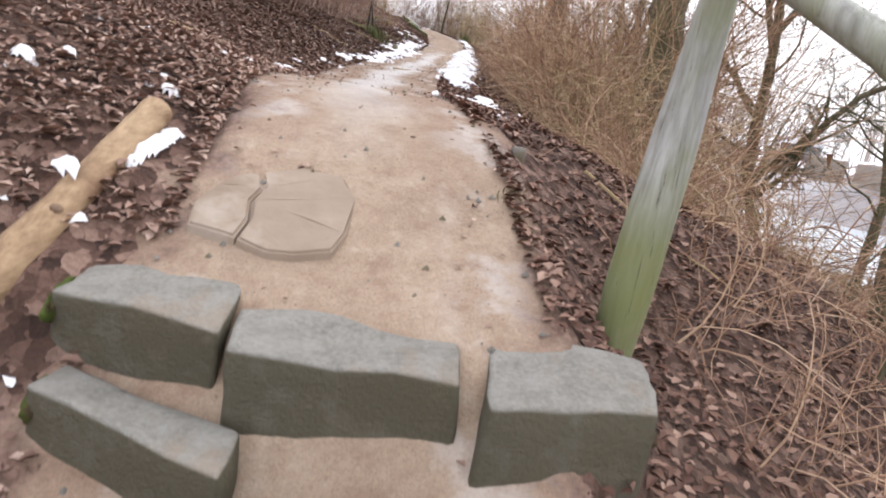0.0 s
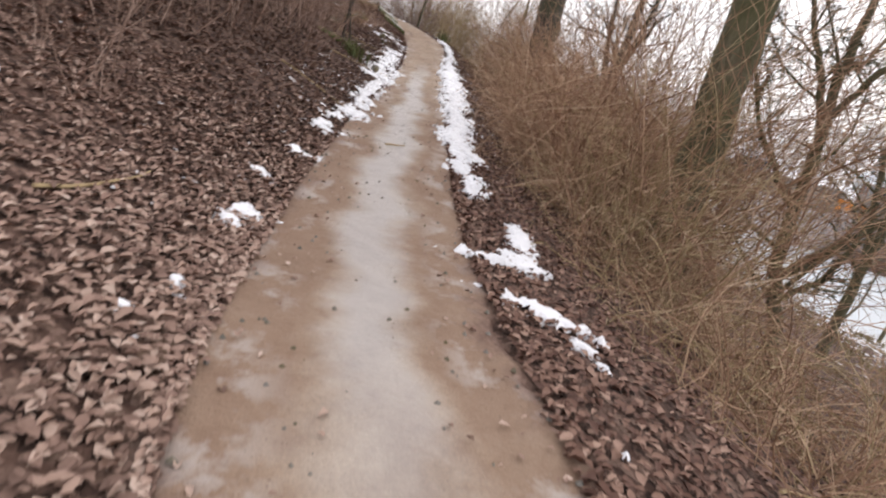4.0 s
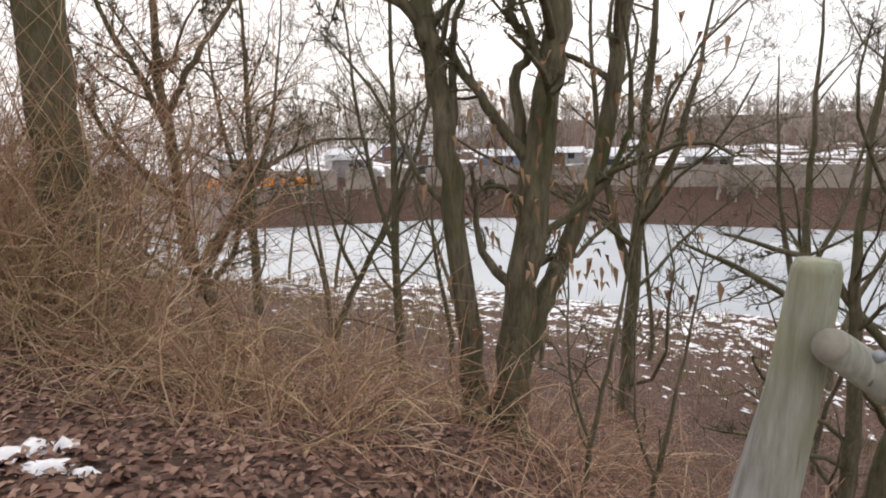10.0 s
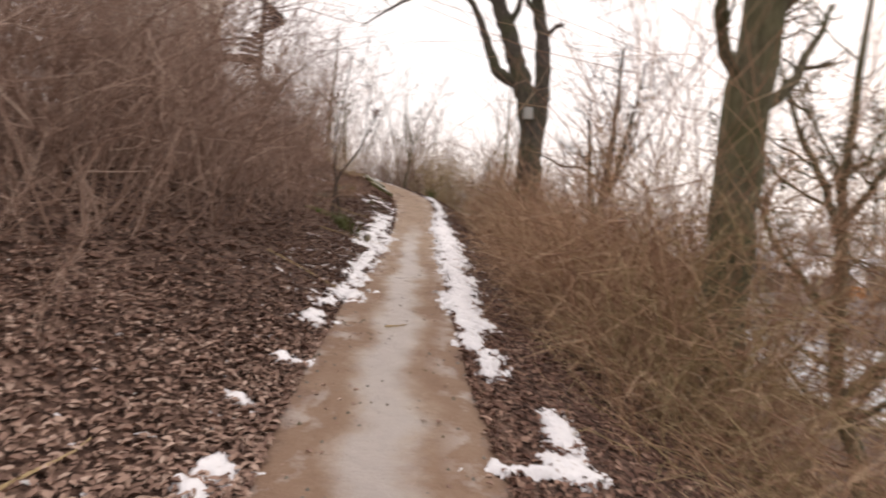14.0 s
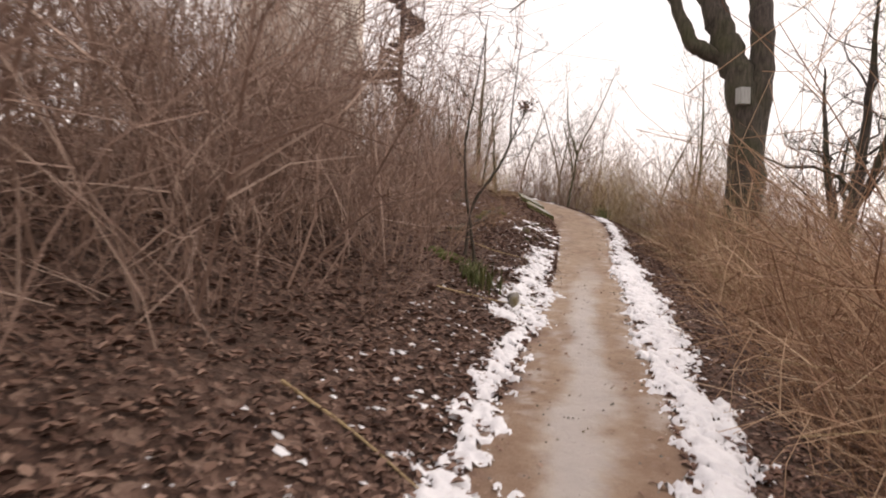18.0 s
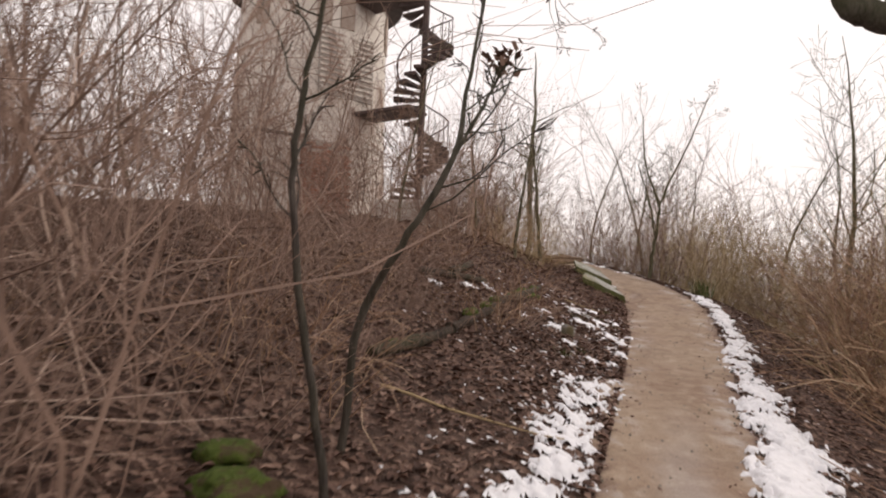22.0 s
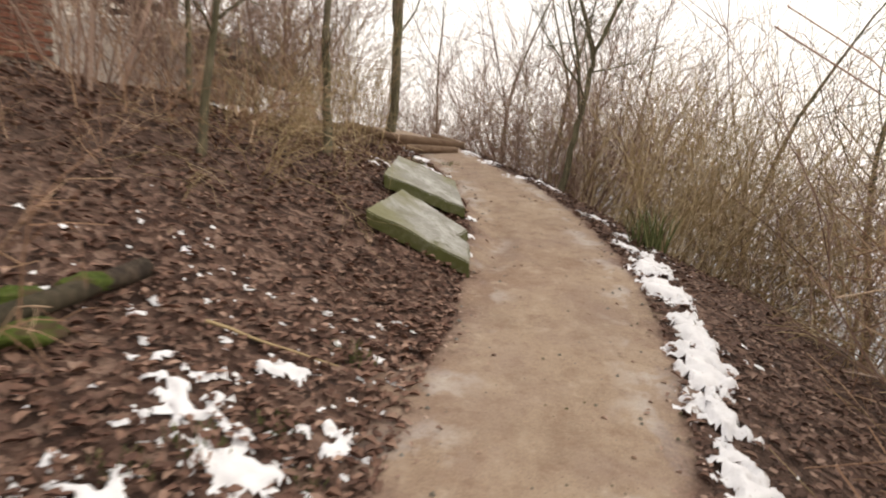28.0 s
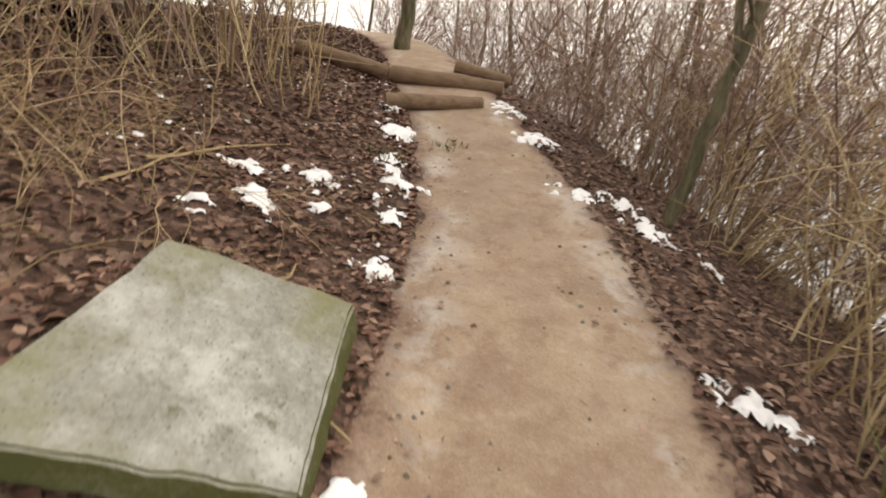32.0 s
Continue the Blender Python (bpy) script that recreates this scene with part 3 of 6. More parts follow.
def snow_patch(name, cx, cy, lx, ly, turn, seed, thick=0.05, hole=0.0, label="", res=0.025, speckle=0.0):
    """A thin crust of old snow with a ragged outline, lying on the ground."""
    PATCHES.append((cx, cy, max(lx, ly) / 2, min(lx, ly) / 2, turn if lx > ly else turn + 90))
    rng = random.Random(seed)
    off = Vector((rng.uniform(0, 90), rng.uniform(0, 90), 0))
    lx, ly = lx * 1.5, ly * 1.5
    nx, ny = int(lx / res) + 1, int(ly / res) + 1
    ca, sa = math.cos(radians(turn)), math.sin(radians(turn))
    idx, verts, faces = {}, [], []
    for j in range(ny + 1):
        for i in range(nx + 1):
            a, b2 = (i / nx - 0.5) * 2, (j / ny - 0.5) * 2
            e = 1 - 1.5 * math.hypot(a, b2)
            q = Vector((i * res, j * res, 0))
            e += 0.6 * noise.noise(q * 3.0 + off) + 0.75 * noise.noise(q * 9 + off) + 0.6 * noise.noise(q * 24 + off) - hole - 0.05
            if speckle:
                e += speckle * noise.noise(q * 15 - off)
            if e < -0.12:
                continue
            x, y = cx + ca * a * lx / 2 - sa * b2 * ly / 2, cy + sa * a * lx / 2 + ca * b2 * ly / 2
            h = thick * (min(1.0, max(-0.5, e) * 1.6)) + 0.012 * noise.noise(q * 13 + off)
            idx[i, j] = len(verts)
            verts.append((x, y, gz(x, y) + h + 0.004))
    for (i, j), k in idx.items():
        if (i + 1, j) in idx and (i, j + 1) in idx and (i + 1, j + 1) in idx:
            faces.append((k, idx[i + 1, j], idx[i + 1, j + 1], idx[i, j + 1]))
    # separate crusts become things of their own, crumbs of a few faces melt away
    near = {}
    for fc in faces:
        for q in fc:
            near.setdefault(q, []).append(fc)
    seen, last = set(), None
    for start in faces:
        if start in seen:
            continue
        seen.add(start)
        piece, todo = [], [start]
        while todo:
            fc = todo.pop()
            piece.append(fc)
            for q in fc:
                for other in near[q]:
                    if other not in seen:
                        seen.add(other)
                        todo.append(other)
        if len(piece) < 6:
            continue
        order = {q: n for n, q in enumerate(sorted({q for fc in piece for q in fc}))}
        me = mesh_from(name, [verts[q] for q in order], [tuple(order[q] for q in fc) for fc in piece], SNOW, True)
        ob = tagged(new(name, me), label or "ragged patch of old white snow beside the path", "snow", "snow patches")
        if last is None or len(me.polygons) > len(last.data.polygons):
            last = ob
    return last


# the two arrow-shaped patches by the look-out
for x, y, lx, ly, turn, seed in ((0.88, -0.32, 0.56, 0.15, 4, 1), (1.14, -0.2, 0.34, 0.3, 20, 4), (1.22, 0.2, 0.24, 0.6, -14, 2), (0.98, -0.98, 0.56, 0.2, -24, 3)):
    snow_patch("snow_patch", x, y, lx, ly, turn, seed, 0.045, -0.16, "", 0.018)
# small remnants low on the way
SMALL_LOW = ((-1.04, -3.08, 0.12), (-0.95, -2.93, 0.08), (-0.95, -2.21, 0.06), (-0.6, -2.87, 0.13), (-0.72, -3.33, 0.1), (0.95, -2.05, 0.12), (-0.53, -0.42, 0.3), (-0.6, -0.62, 0.16), (-0.56, 0.25, 0.18),
             (-0.39, 0.95, 0.26), (-0.28, 1.9, 0.3), (-0.61, -1.46, 0.14), (1.13, -1.27, 0.16), (1.17, -1.43, 0.16), (-0.7, -1.75, 0.1), (-1.3, -1.9, 0.08), (0.99, -1.8, 0.06))
for k, (x, y, s) in enumerate(SMALL_LOW):
    s *= 0.62 if y < -1.4 else 1.0
    snow_patch("snow_patch", x, y, s, s * 0.8, k * 40, 20 + k, 0.03, -0.1, "small remnant of snow on dead leaves", 0.012)
snow_patch("snow_patch", -0.5, -3.27, 0.045, 0.24, -14, 61, 0.025, -0.6, "narrow strip of snow against a felled log", 0.006)

# the right-hand verge: a broken white ribbon; the left: a wider, speckled one
rs = random.Random(77)
for y0, y1, step, side, off, wide, length, hole, seeds in (
        (1.15, 2.9, 0.5, 1, 0.1, 0.28, 0.7, -0.04, 100), (2.5, 10.6, 0.5, 1, 0.12, 0.42, 0.95, -0.06, 120), (10.6, 15.0, 0.62, 1, 0.13, 0.36, 0.7, 0.12, 150),
        (15.2, 17.5, 0.5, 1, 0.16, 0.36, 0.62, 0.1, 170), (3.1, 8.0, 0.5, -1, 0.02, 0.28, 0.9, 0.0, 200), (2.0, 3.2, 0.5, -1, 0.06, 0.2, 0.6, 0.1, 220),
        (6.4, 11.4, 0.4, -1, 0.22, 0.55, 0.7, 0.2, 240), (11.4, 14.0, 0.65, -1, 0.06, 0.28, 0.5, 0.3, 260), (19.4, 21.6, 0.55, -1, 0.12, 0.24, 0.5, 0.1, 280)):
    y, k = y0, 0
    while y < y1:
        x = float(line_x(y)) + side * (float(half_width(y)) + off + rs.uniform(-0.05, 0.07))
        turn = -math.degrees(math.atan2(float(line_x(y + 0.3) - line_x(y - 0.3)), 0.6)) + rs.uniform(-14, 14)
        snow_patch("snow_patch", x, y, wide * rs.uniform(0.8, 1.25), length, turn, seeds + k, 0.04 if side < 0 else 0.055, hole + (0.14 if side < 0 else 0.02), "", 0.02, 1.0 if side < 0 else 0.6)
        y += step * rs.uniform(0.85, 1.2)
        k += 1
SMALL_HIGH = ((0.71, 13.76, 0.4), (0.41, 13.12, 0.34), (1.04, 13.54, 0.4), (1.28, 13.83, 0.26), (0.57, 14.23, 0.4), (0.9, 14.1, 0.36), (0.8, 14.64, 0.26), (1.1, 14.4, 0.26), (0.2, 13.5, 0.22), (0.0, 12.9, 0.24),
              (-0.6, 13.8, 0.3), (-0.85, 13.4, 0.26), (-1.1, 12.7, 0.24), (0.6, 12.6, 0.26), (0.85, 12.1, 0.3),
              (0.65, 21.66, 0.4), (1.05, 21.07, 0.36), (1.53, 20.26, 0.4), (1.78, 20.3, 0.36), (1.97, 20.1, 0.36), (2.35, 20.2, 0.22), (2.42, 18.72, 0.38), (0.74, 18.86, 0.22), (0.45, 19.8, 0.3), (1.16, 17.75, 0.18),
              (2.66, 18.17, 0.24), (2.58, 17.79, 0.32), (3.0, 17.92, 0.26), (1.19, 17.24, 0.24), (1.31, 16.85, 0.14), (0.86, 17.16, 0.16), (0.07, 18.91, 0.3), (-0.2, 19.15, 0.26), (0.1, 19.4, 0.28), (-0.05, 18.6, 0.22), (0.3, 19.1, 0.2))
for k, (x, y, s) in enumerate(SMALL_HIGH):
    snow_patch("snow_patch", x, y, s * 0.95, s * 0.7, k * 33, 400 + k, 0.028, 0.12, "small ragged remnant of snow on dead leaves", 0.015, 1.5)


def snow_flecks():
    """Crumbs of snow caught among the leaves, and the dusted river meadow."""
    rk = np.random.RandomState(9)
    spots = []
    for n, y0, y1, d0, d1, side in ((700, 2.5, 11, 0.05, 1.0, -1), (420, 11, 15.5, 0.1, 2.0, -1), (160, 18.8, 22, 0.1, 2.0, -1), (200, 3, 18, 0.05, 0.8, 1), (90, -5, 2, 0.1, 2.5, -1)):
        for _ in range(n):
            y = rk.uniform(y0, y1)
            spots.append((float(line_x(y)) + side * (float(half_width(y)) + d0 + (d1 - d0) * rk.uniform(0, 1) ** 1.8), y, 0.008 + 0.032 * rk.uniform(0, 1) ** 2))
    for _ in range(16000):
        y = rk.uniform(-30, 22)
        d = rk.uniform(13, 31)
        thick = noise.noise(Vector((d * 0.35, y * 0.35, 2.0))) * 0.6 + noise.noise(Vector((d * 1.3, y * 1.3, 5.0))) * 0.5
        if thick + (d - 21) / 9 < rk.uniform(-0.5, 0.6):
            continue
        spots.append((float(line_x(y)) + d, y, rk.uniform(0.03, 0.12) * rk.choice((0.6, 1, 1, 1.7)) * (1.7 if d > 23 else 1.0)))
    v, f = [], []
    for x, y, r in spots:
        n = 7
        k = len(v)
        z = gz(x, y)
        v.append((x, y, z + 0.014 + r * 0.12))
        for i in range(n):
            a = 2 * math.pi * i / n
            q = r * rk.uniform(0.6, 1.25)
            q *= rk.uniform(0.35, 1.5)
            xx, yy = x + math.cos(a) * q, y + math.sin(a) * q * 0.8
            v.append((xx, yy, gz(xx, yy) + 0.008))
        f += [(k, k + 1 + i, k + 1 + (i + 1) % n) for i in range(n)]
    tagged(new("snow_flecks", mesh_from("snow_flecks", v, f, SNOW, True)), "crumbs of snow among dead leaves and tussocks", "snow", kind="stuff")


snow_flecks()


# ---- mill tower on the hilltop ----
TOWER = (-8.0, 21.9, 3.7)
PLASTER = simple("stained_lime_plaster", (0.58, 0.52, 0.455), (0.82, 0.77, 0.7), 1.6, 0.9, 0.5, 0.02, extra=((0.3, 0.19, 0.14), 0.8, 0.52, 0.68))
ROOFING = simple("tarred_roof_felt", (0.045, 0.037, 0.035), (0.12, 0.1, 0.09), 6.0, 0.8, 0.3, 0.01)
IRON = simple("rusty_stair_iron", (0.05, 0.036, 0.034), (0.13, 0.09, 0.08), 9.0, 0.7, 0.3, 0.004, metal=0.3)
BRICK_ONE = varied("red_brick_single", [(0.0, (0.2, 0.075, 0.05)), (0.6, (0.33, 0.14, 0.09)), (1.0, (0.42, 0.23, 0.16))], 0.9, False, 9.0)
MORTAR = simple("lime_mortar", (0.3, 0.27, 0.23), (0.45, 0.41, 0.36), 20.0)
ZINC = simple("weathered_zinc", (0.2, 0.21, 0.23), (0.38, 0.4, 0.42), 5.0, 0.5, 0.2, 0.003, metal=0.5)
WHITE_RAIL = simple("white_painted_steel", (0.62, 0.62, 0.63), (0.78, 0.78, 0.78), 6.0, 0.5, 0.1, 0.002)
GLASS_DARK, _n, _l, _b = mat("dark_window_glass", 0.1)
_b.inputs["Base Color"].default_value = (0.03, 0.035, 0.04, 1)


def lathe(profile, n=48, a0=0.0, a1=2 * math.pi):
    v, f = [], []
    full = abs(a1 - a0 - 2 * math.pi) < 1e-6
    m = n if full else n + 1
    for r, z in profile:
        for s in range(m):
            a = a0 + (a1 - a0) * s / n
            v.append((r * math.cos(a), r * math.sin(a), z))
    for i in range(len(profile) - 1):
        for s in range(n):
            t = (s + 1) % m if full else s + 1
            f.append((i * m + s, i * m + t, (i + 1) * m + t, (i + 1) * m + s))
    return v, f


def box_mesh(name, lx, ly, lz, material, bevel=0.01, z0=None):
    """A block, bevelled, standing on z = 0 unless z0 is given."""
    bm = bmesh.new()
    bmesh.ops.create_cube(bm, size=1)
    bmesh.ops.scale(bm, vec=(lx, ly, lz), verts=bm.verts)
    bmesh.ops.translate(bm, vec=(0, 0, lz / 2 if z0 is None else z0), verts=bm.verts)
    if bevel:
        bmesh.ops.bevel(bm, geom=bm.edges[:], offset=bevel, segments=1, affect="EDGES")
    me = bpy.data.meshes.new(name)
    bm.to_mesh(me)
    bm.free()
    if material:
        me.materials.append(material)
    return me


def rod(name, a, b2, r, material, parent, sides=8, label=""):
    v, f = [], []
    tube_into(v, f, [Vector(a), Vector(a).lerp(Vector(b2), 0.5), Vector(b2)], [r, r, r], sides, True)
    return part(name, mesh_from(name, v, f, material, False), None, parent, label)


BLIND = simple("brown_infill", (0.33, 0.25, 0.2), (0.5, 0.42, 0.36), 9.0)


def build_tower():
    top = new("mill_tower")
    top.location = TOWER
    top.scale = (0.9, 0.9, 1.12)
    tagged(top, "round rendered old mill tower with wide dark eaves on the hilltop", "tower")
    v, f = lathe([(2.78, -1.4), (2.7, 0.6), (2.62, 2.2), (2.54, 4.2), (2.45, 6.25), (2.3, 6.3)])
    wall = part("tower_wall", mesh_from("tower_wall", v, f, PLASTER, True), None, top, "flaking beige plaster wall")
    v, f = lathe([(2.35, 6.2), (3.0, 6.12), (3.08, 6.16), (3.08, 6.24), (2.7, 6.38), (2.2, 6.5), (0.02, 6.6)])
    part("roof", mesh_from("roof", v, f, ROOFING, True), None, top, "dark felt roof with wide eaves")
    # lantern room and its railing
    v, f = lathe([(1.75, 6.4), (1.7, 8.3), (1.85, 8.34), (1.85, 8.46), (0.02, 8.9)], 32)
    part("lantern", mesh_from("lantern", v, f, PLASTER, True), None, top)
    n = 22
    for k in range(n):
        a = 2 * math.pi * k / n
        x, y = 2.35 * math.cos(a), 2.35 * math.sin(a)
        rod("baluster", (x, y, 6.42), (x, y, 7.4), 0.022, WHITE_RAIL, top, 5)
    for z in (6.95, 7.4):
        v, f = [], []
        ring = [Vector((2.35 * math.cos(2 * math.pi * k / 44), 2.35 * math.sin(2 * math.pi * k / 44), z)) for k in range(45)]
        tube_into(v, f, ring, [0.025] * 45, 5)
        part("handrail", mesh_from("handrail", v, f, WHITE_RAIL), None, top, "pale tubular handrail")
    # pointed windows below the eaves and a slatted shutter lower down
    toward = math.atan2(-11.5, 9.8)
    for da, z in ((-0.1, 5.2), (0.2, 5.2), (-0.9, 5.2), (1.1, 5.2)):
        a = toward + da
        bm = bmesh.new()
        outline = [(-0.24, -0.5), (0.24, -0.5), (0.24, 0.25), (0.12, 0.48), (0, 0.6), (-0.12, 0.48), (-0.24, 0.25)]
        vs = [bm.verts.new((0, p, q)) for p, q in outline]
        fc = bm.faces.new(vs)
        ex = bmesh.ops.extrude_face_region(bm, geom=[fc])
        bmesh.ops.translate(bm, vec=(0.06, 0, 0), verts=[e for e in ex["geom"] if isinstance(e, bmesh.types.BMVert)])
        bmesh.ops.recalc_face_normals(bm, faces=bm.faces[:])
        w = part("window", bm, BLIND, top, "bricked-up pointed window")
        w.matrix_local = pose(2.5 * math.cos(a), 2.5 * math.sin(a), z, 0, 0, math.degrees(a))
    sh = part("shutter", box_mesh("shutter", 0.08, 1.9, 1.7, simple("shutter_boards", (0.27, 0.24, 0.21), (0.42, 0.37, 0.33), 12.0)), None, top, "grey slatted shutter")
    sh.matrix_local = pose(2.56 * math.cos(toward + 0.22), 2.56 * math.sin(toward + 0.22), 2.9, 0, -4, math.degrees(toward + 0.22))
    for k in range(11):
        sl = part("slat", box_mesh("slat", 0.05, 1.84, 0.06, PLASTER, 0), None, sh)
        sl.location = (0.05, 0, 0.12 + k * 0.145)
    # red brick patch where the plaster has fallen
    patch = new("brick_patch")
    patch.parent = top
    patch.matrix_local = Matrix.Identity(4)
    v, f = lathe([(2.765, -0.6), (2.72, 0.6), (2.665, 1.7)], 18, toward - 0.5, toward + 0.3)
    base = mesh_from("mortar_bed", v, f, MORTAR, True)
    part("mortar_bed", base, None, patch)
    br = box_mesh("brick", 0.1, 0.235, 0.066, BRICK_ONE, 0.006)
    rb = random.Random(4)
    for row in range(24):
        z = -0.3 + row * 0.082
        rr = 2.745 - 0.045 * z
        for k in range(9):
            a = toward - 0.47 + (k + (row % 2) * 0.5) * 0.086
            if a > toward + 0.28 or (row > 20 and rb.random() < 0.4):
                continue
            b2 = new("brick", br)
            b2.parent = patch
            b2.matrix_local = pose(rr * math.cos(a), rr * math.sin(a), z, 0, 0, math.degrees(a) + rb.uniform(-1, 1))
    # low plastered annex beside the brick patch
    a = toward - 0.62
    an = part("annex", box_mesh("annex", 1.5, 1.3, 2.3, PLASTER, 0.03), None, top, "low plastered annex at the tower's foot")
    an.matrix_local = pose(2.5 * math.cos(a), 2.5 * math.sin(a), -0.6, 0, 0, math.degrees(toward))
    cap = part("annex_roof", box_mesh("annex_roof", 1.66, 1.46, 0.07, ROOFING, 0.01), None, top)
    cap.matrix_local = pose(2.5 * math.cos(a), 2.5 * math.sin(a), 1.7, 0, 0, math.degrees(toward))
    return top


build_tower()


def build_spiral_stair():
    cx, cy, cz = -3.9, 20.6, 3.75
    top = new("spiral_staircase")
    top.location = (cx, cy, cz)
    tagged(top, "dark steel outdoor spiral staircase beside the tower", "staircase")
    rod("newel", (0, 0, -0.4), (0, 0, 7.3), 0.09, IRON, top, 10)
    steps, rise_h, turn = 36, 0.172, 21.0
    bm = bmesh.new()
    inner, outer, half = 0.08, 0.8, radians(13)
    lo = [bm.verts.new((r * math.cos(a), r * math.sin(a), 0)) for r, a in ((inner, -half), (outer, -half), (outer, 0), (outer, half), (inner, half))]
    fc = bm.faces.new(lo)
    ex = bmesh.ops.extrude_face_region(bm, geom=[fc])
    bmesh.ops.translate(bm, vec=(0, 0, 0.085), verts=[e for e in ex["geom"] if isinstance(e, bmesh.types.BMVert)])
    bmesh.ops.recalc_face_normals(bm, faces=bm.faces[:])
    tread = bpy.data.meshes.new("tread")
    bm.to_mesh(tread)
    bm.free()
    tread.materials.append(IRON)
    rail = []
    for k in range(steps):
        a = -160 + k * turn
        t = new("tread", tread)
        t.parent = top
        t.matrix_local = pose(0, 0, 0.1 + k * rise_h, 0, 0, a)
        x, y = 0.75 * math.cos(radians(a)), 0.75 * math.sin(radians(a))
        if k % 2 == 0:
            rod("baluster", (x, y, 0.1 + k * rise_h), (x, y, 1.05 + k * rise_h), 0.014, IRON, top, 5)
        rail.append(Vector((x, y, 1.05 + k * rise_h)))
    v, f = [], []
    tube_into(v, f, rail, [0.022] * len(rail), 6)
    part("handrail", mesh_from("handrail", v, f, IRON), None, top)
    for z in (2.75, 6.1):
        pl = part("landing", box_mesh("landing", 2.2, 0.9, 0.1, IRON), None, top)
        pl.matrix_local = pose(-1.15, 0.25, z, 0, 0, -16)
    ba = part("stair_base", box_mesh("stair_base", 2.0, 2.0, 0.95, PLASTER, 0.05), None, top, "low crumbling plastered base")
    ba.location = (0, 0, -0.75)
    for k in range(4):
        st = part("entry_step", box_mesh("entry_step", 1.2, 0.32, 0.16, STONE, 0.02), None, top)
        st.matrix_local = pose(1.1 + k * 0.3, -0.2, 0.05 - 0.16 * k - 0.1, 0, 0, 90)


build_spiral_stair()

hut = new("meter_cabinet")
hut.matrix_world = pose(-4.75, 20.2, gz(-4.75, 20.2) - 0.05, 0, 0, 35)
tagged(hut, "grey metal utility cabinet at the tower's foot", "cabinet")
part("body", box_mesh("body", 0.5, 0.4, 0.95, ZINC, 0.015), None, hut)
dr = part("door", box_mesh("door", 0.42, 0.03, 0.82, ZINC, 0.006), None, hut)
dr.location = (0, -0.215, 0.06)
part("vent", box_mesh("vent", 0.12, 0.02, 0.1, GLASS_DARK, 0), None, dr).location = (0.08, -0.02, 0.65)
part("lid", box_mesh("lid", 0.58, 0.5, 0.05, ZINC, 0.01), None, hut).location = (0, 0, 0.95)

# ---- stones, slabs and logs by the path ----
def step_material():
    """Hewn sandstone, trodden pale on top; shade is painted into the upright sides with dark green-brown algae and
    soil.
    """
    m, n, l, b = mat("shade_and_algae_step_sandstone", 0.85)
    co = n.new("ShaderNodeTexCoord").outputs["Object"]
    a = noise_node(n, l, 9.0, 6, 0.7, co)
    g = noise_node(n, l, 70.0, 4, 0.7, co)
    r = ramp_node(n, [(0.3, (0.15, 0.14, 0.12)), (0.5, (0.245, 0.235, 0.21)), (0.72, (0.34, 0.33, 0.3))])
    l.new(maths(n, l, "ADD", maths(n, l, "MULTIPLY", a.outputs["Fac"], 0.6), maths(n, l, "MULTIPLY", g.outputs["Fac"], 0.4)), r.inputs["Fac"])
    soil = noise_node(n, l, 3.0, 5, 0.7, co)
    col = mix_rgb(n, l, ranged(n, l, soil.outputs["Fac"], 0.5, 0.66, 0.0, 0.5), r.outputs["Color"], (0.27, 0.19, 0.125))
    # one dark tint on upright faces carries both their shade and the algae
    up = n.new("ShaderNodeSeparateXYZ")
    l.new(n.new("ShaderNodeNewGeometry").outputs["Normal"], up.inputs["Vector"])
    side_shade = maths(n, l, "MULTIPLY", ranged(n, l, up.outputs["Z"], 0.7, 0.35), ranged(n, l, a.outputs["Fac"], 0.25, 0.5, 0.55, 0.95))
    col = mix_rgb(n, l, side_shade, col, (0.088, 0.078, 0.05))
    l.new(col, b.inputs["Base Color"])
    bump(n, l, b, maths(n, l, "ADD", maths(n, l, "MULTIPLY", g.outputs["Fac"], 0.5), a.outputs["Fac"]), 0.8, 0.02)
    return m


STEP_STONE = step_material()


def rough_block(name, lx, ly, lz, seed, material, bevel=0.03, cuts=3, wob=0.02, corners=None):
    bm = bmesh.new()
    bmesh.ops.create_cube(bm, size=1)
    bmesh.ops.scale(bm, vec=(lx, ly, lz), verts=bm.verts)
    if corners:
        for v in bm.verts:
            k = (0 if v.co.x < 0 else 1) + (0 if v.co.y < 0 else 2)
            v.co.x, v.co.y = corners[k]
    bmesh.ops.bevel(bm, geom=bm.edges[:], offset=bevel, segments=2, affect="EDGES", profile=0.6)
    bmesh.ops.subdivide_edges(bm, edges=[e for e in bm.edges if e.calc_length() > 0.12], cuts=cuts, use_grid_fill=True)
    off = Vector((seed * 3.7, seed * 1.3, seed))
    for v in bm.verts:
        v.co += Vector((noise.noise(v.co * 3 + off), noise.noise(v.co * 3 + off * 2), noise.noise(v.co * 4 - off))) * wob
        v.co += Vector((noise.noise(v.co * 11 + off), noise.noise(v.co * 11 - off), noise.noise(v.co * 13 + off))) * wob * 0.3
    for fc in bm.faces:
        fc.smooth = True
    me = bpy.data.meshes.new(name)
    bm.to_mesh(me)
    bm.free()
    me.materials.append(material)
    return me


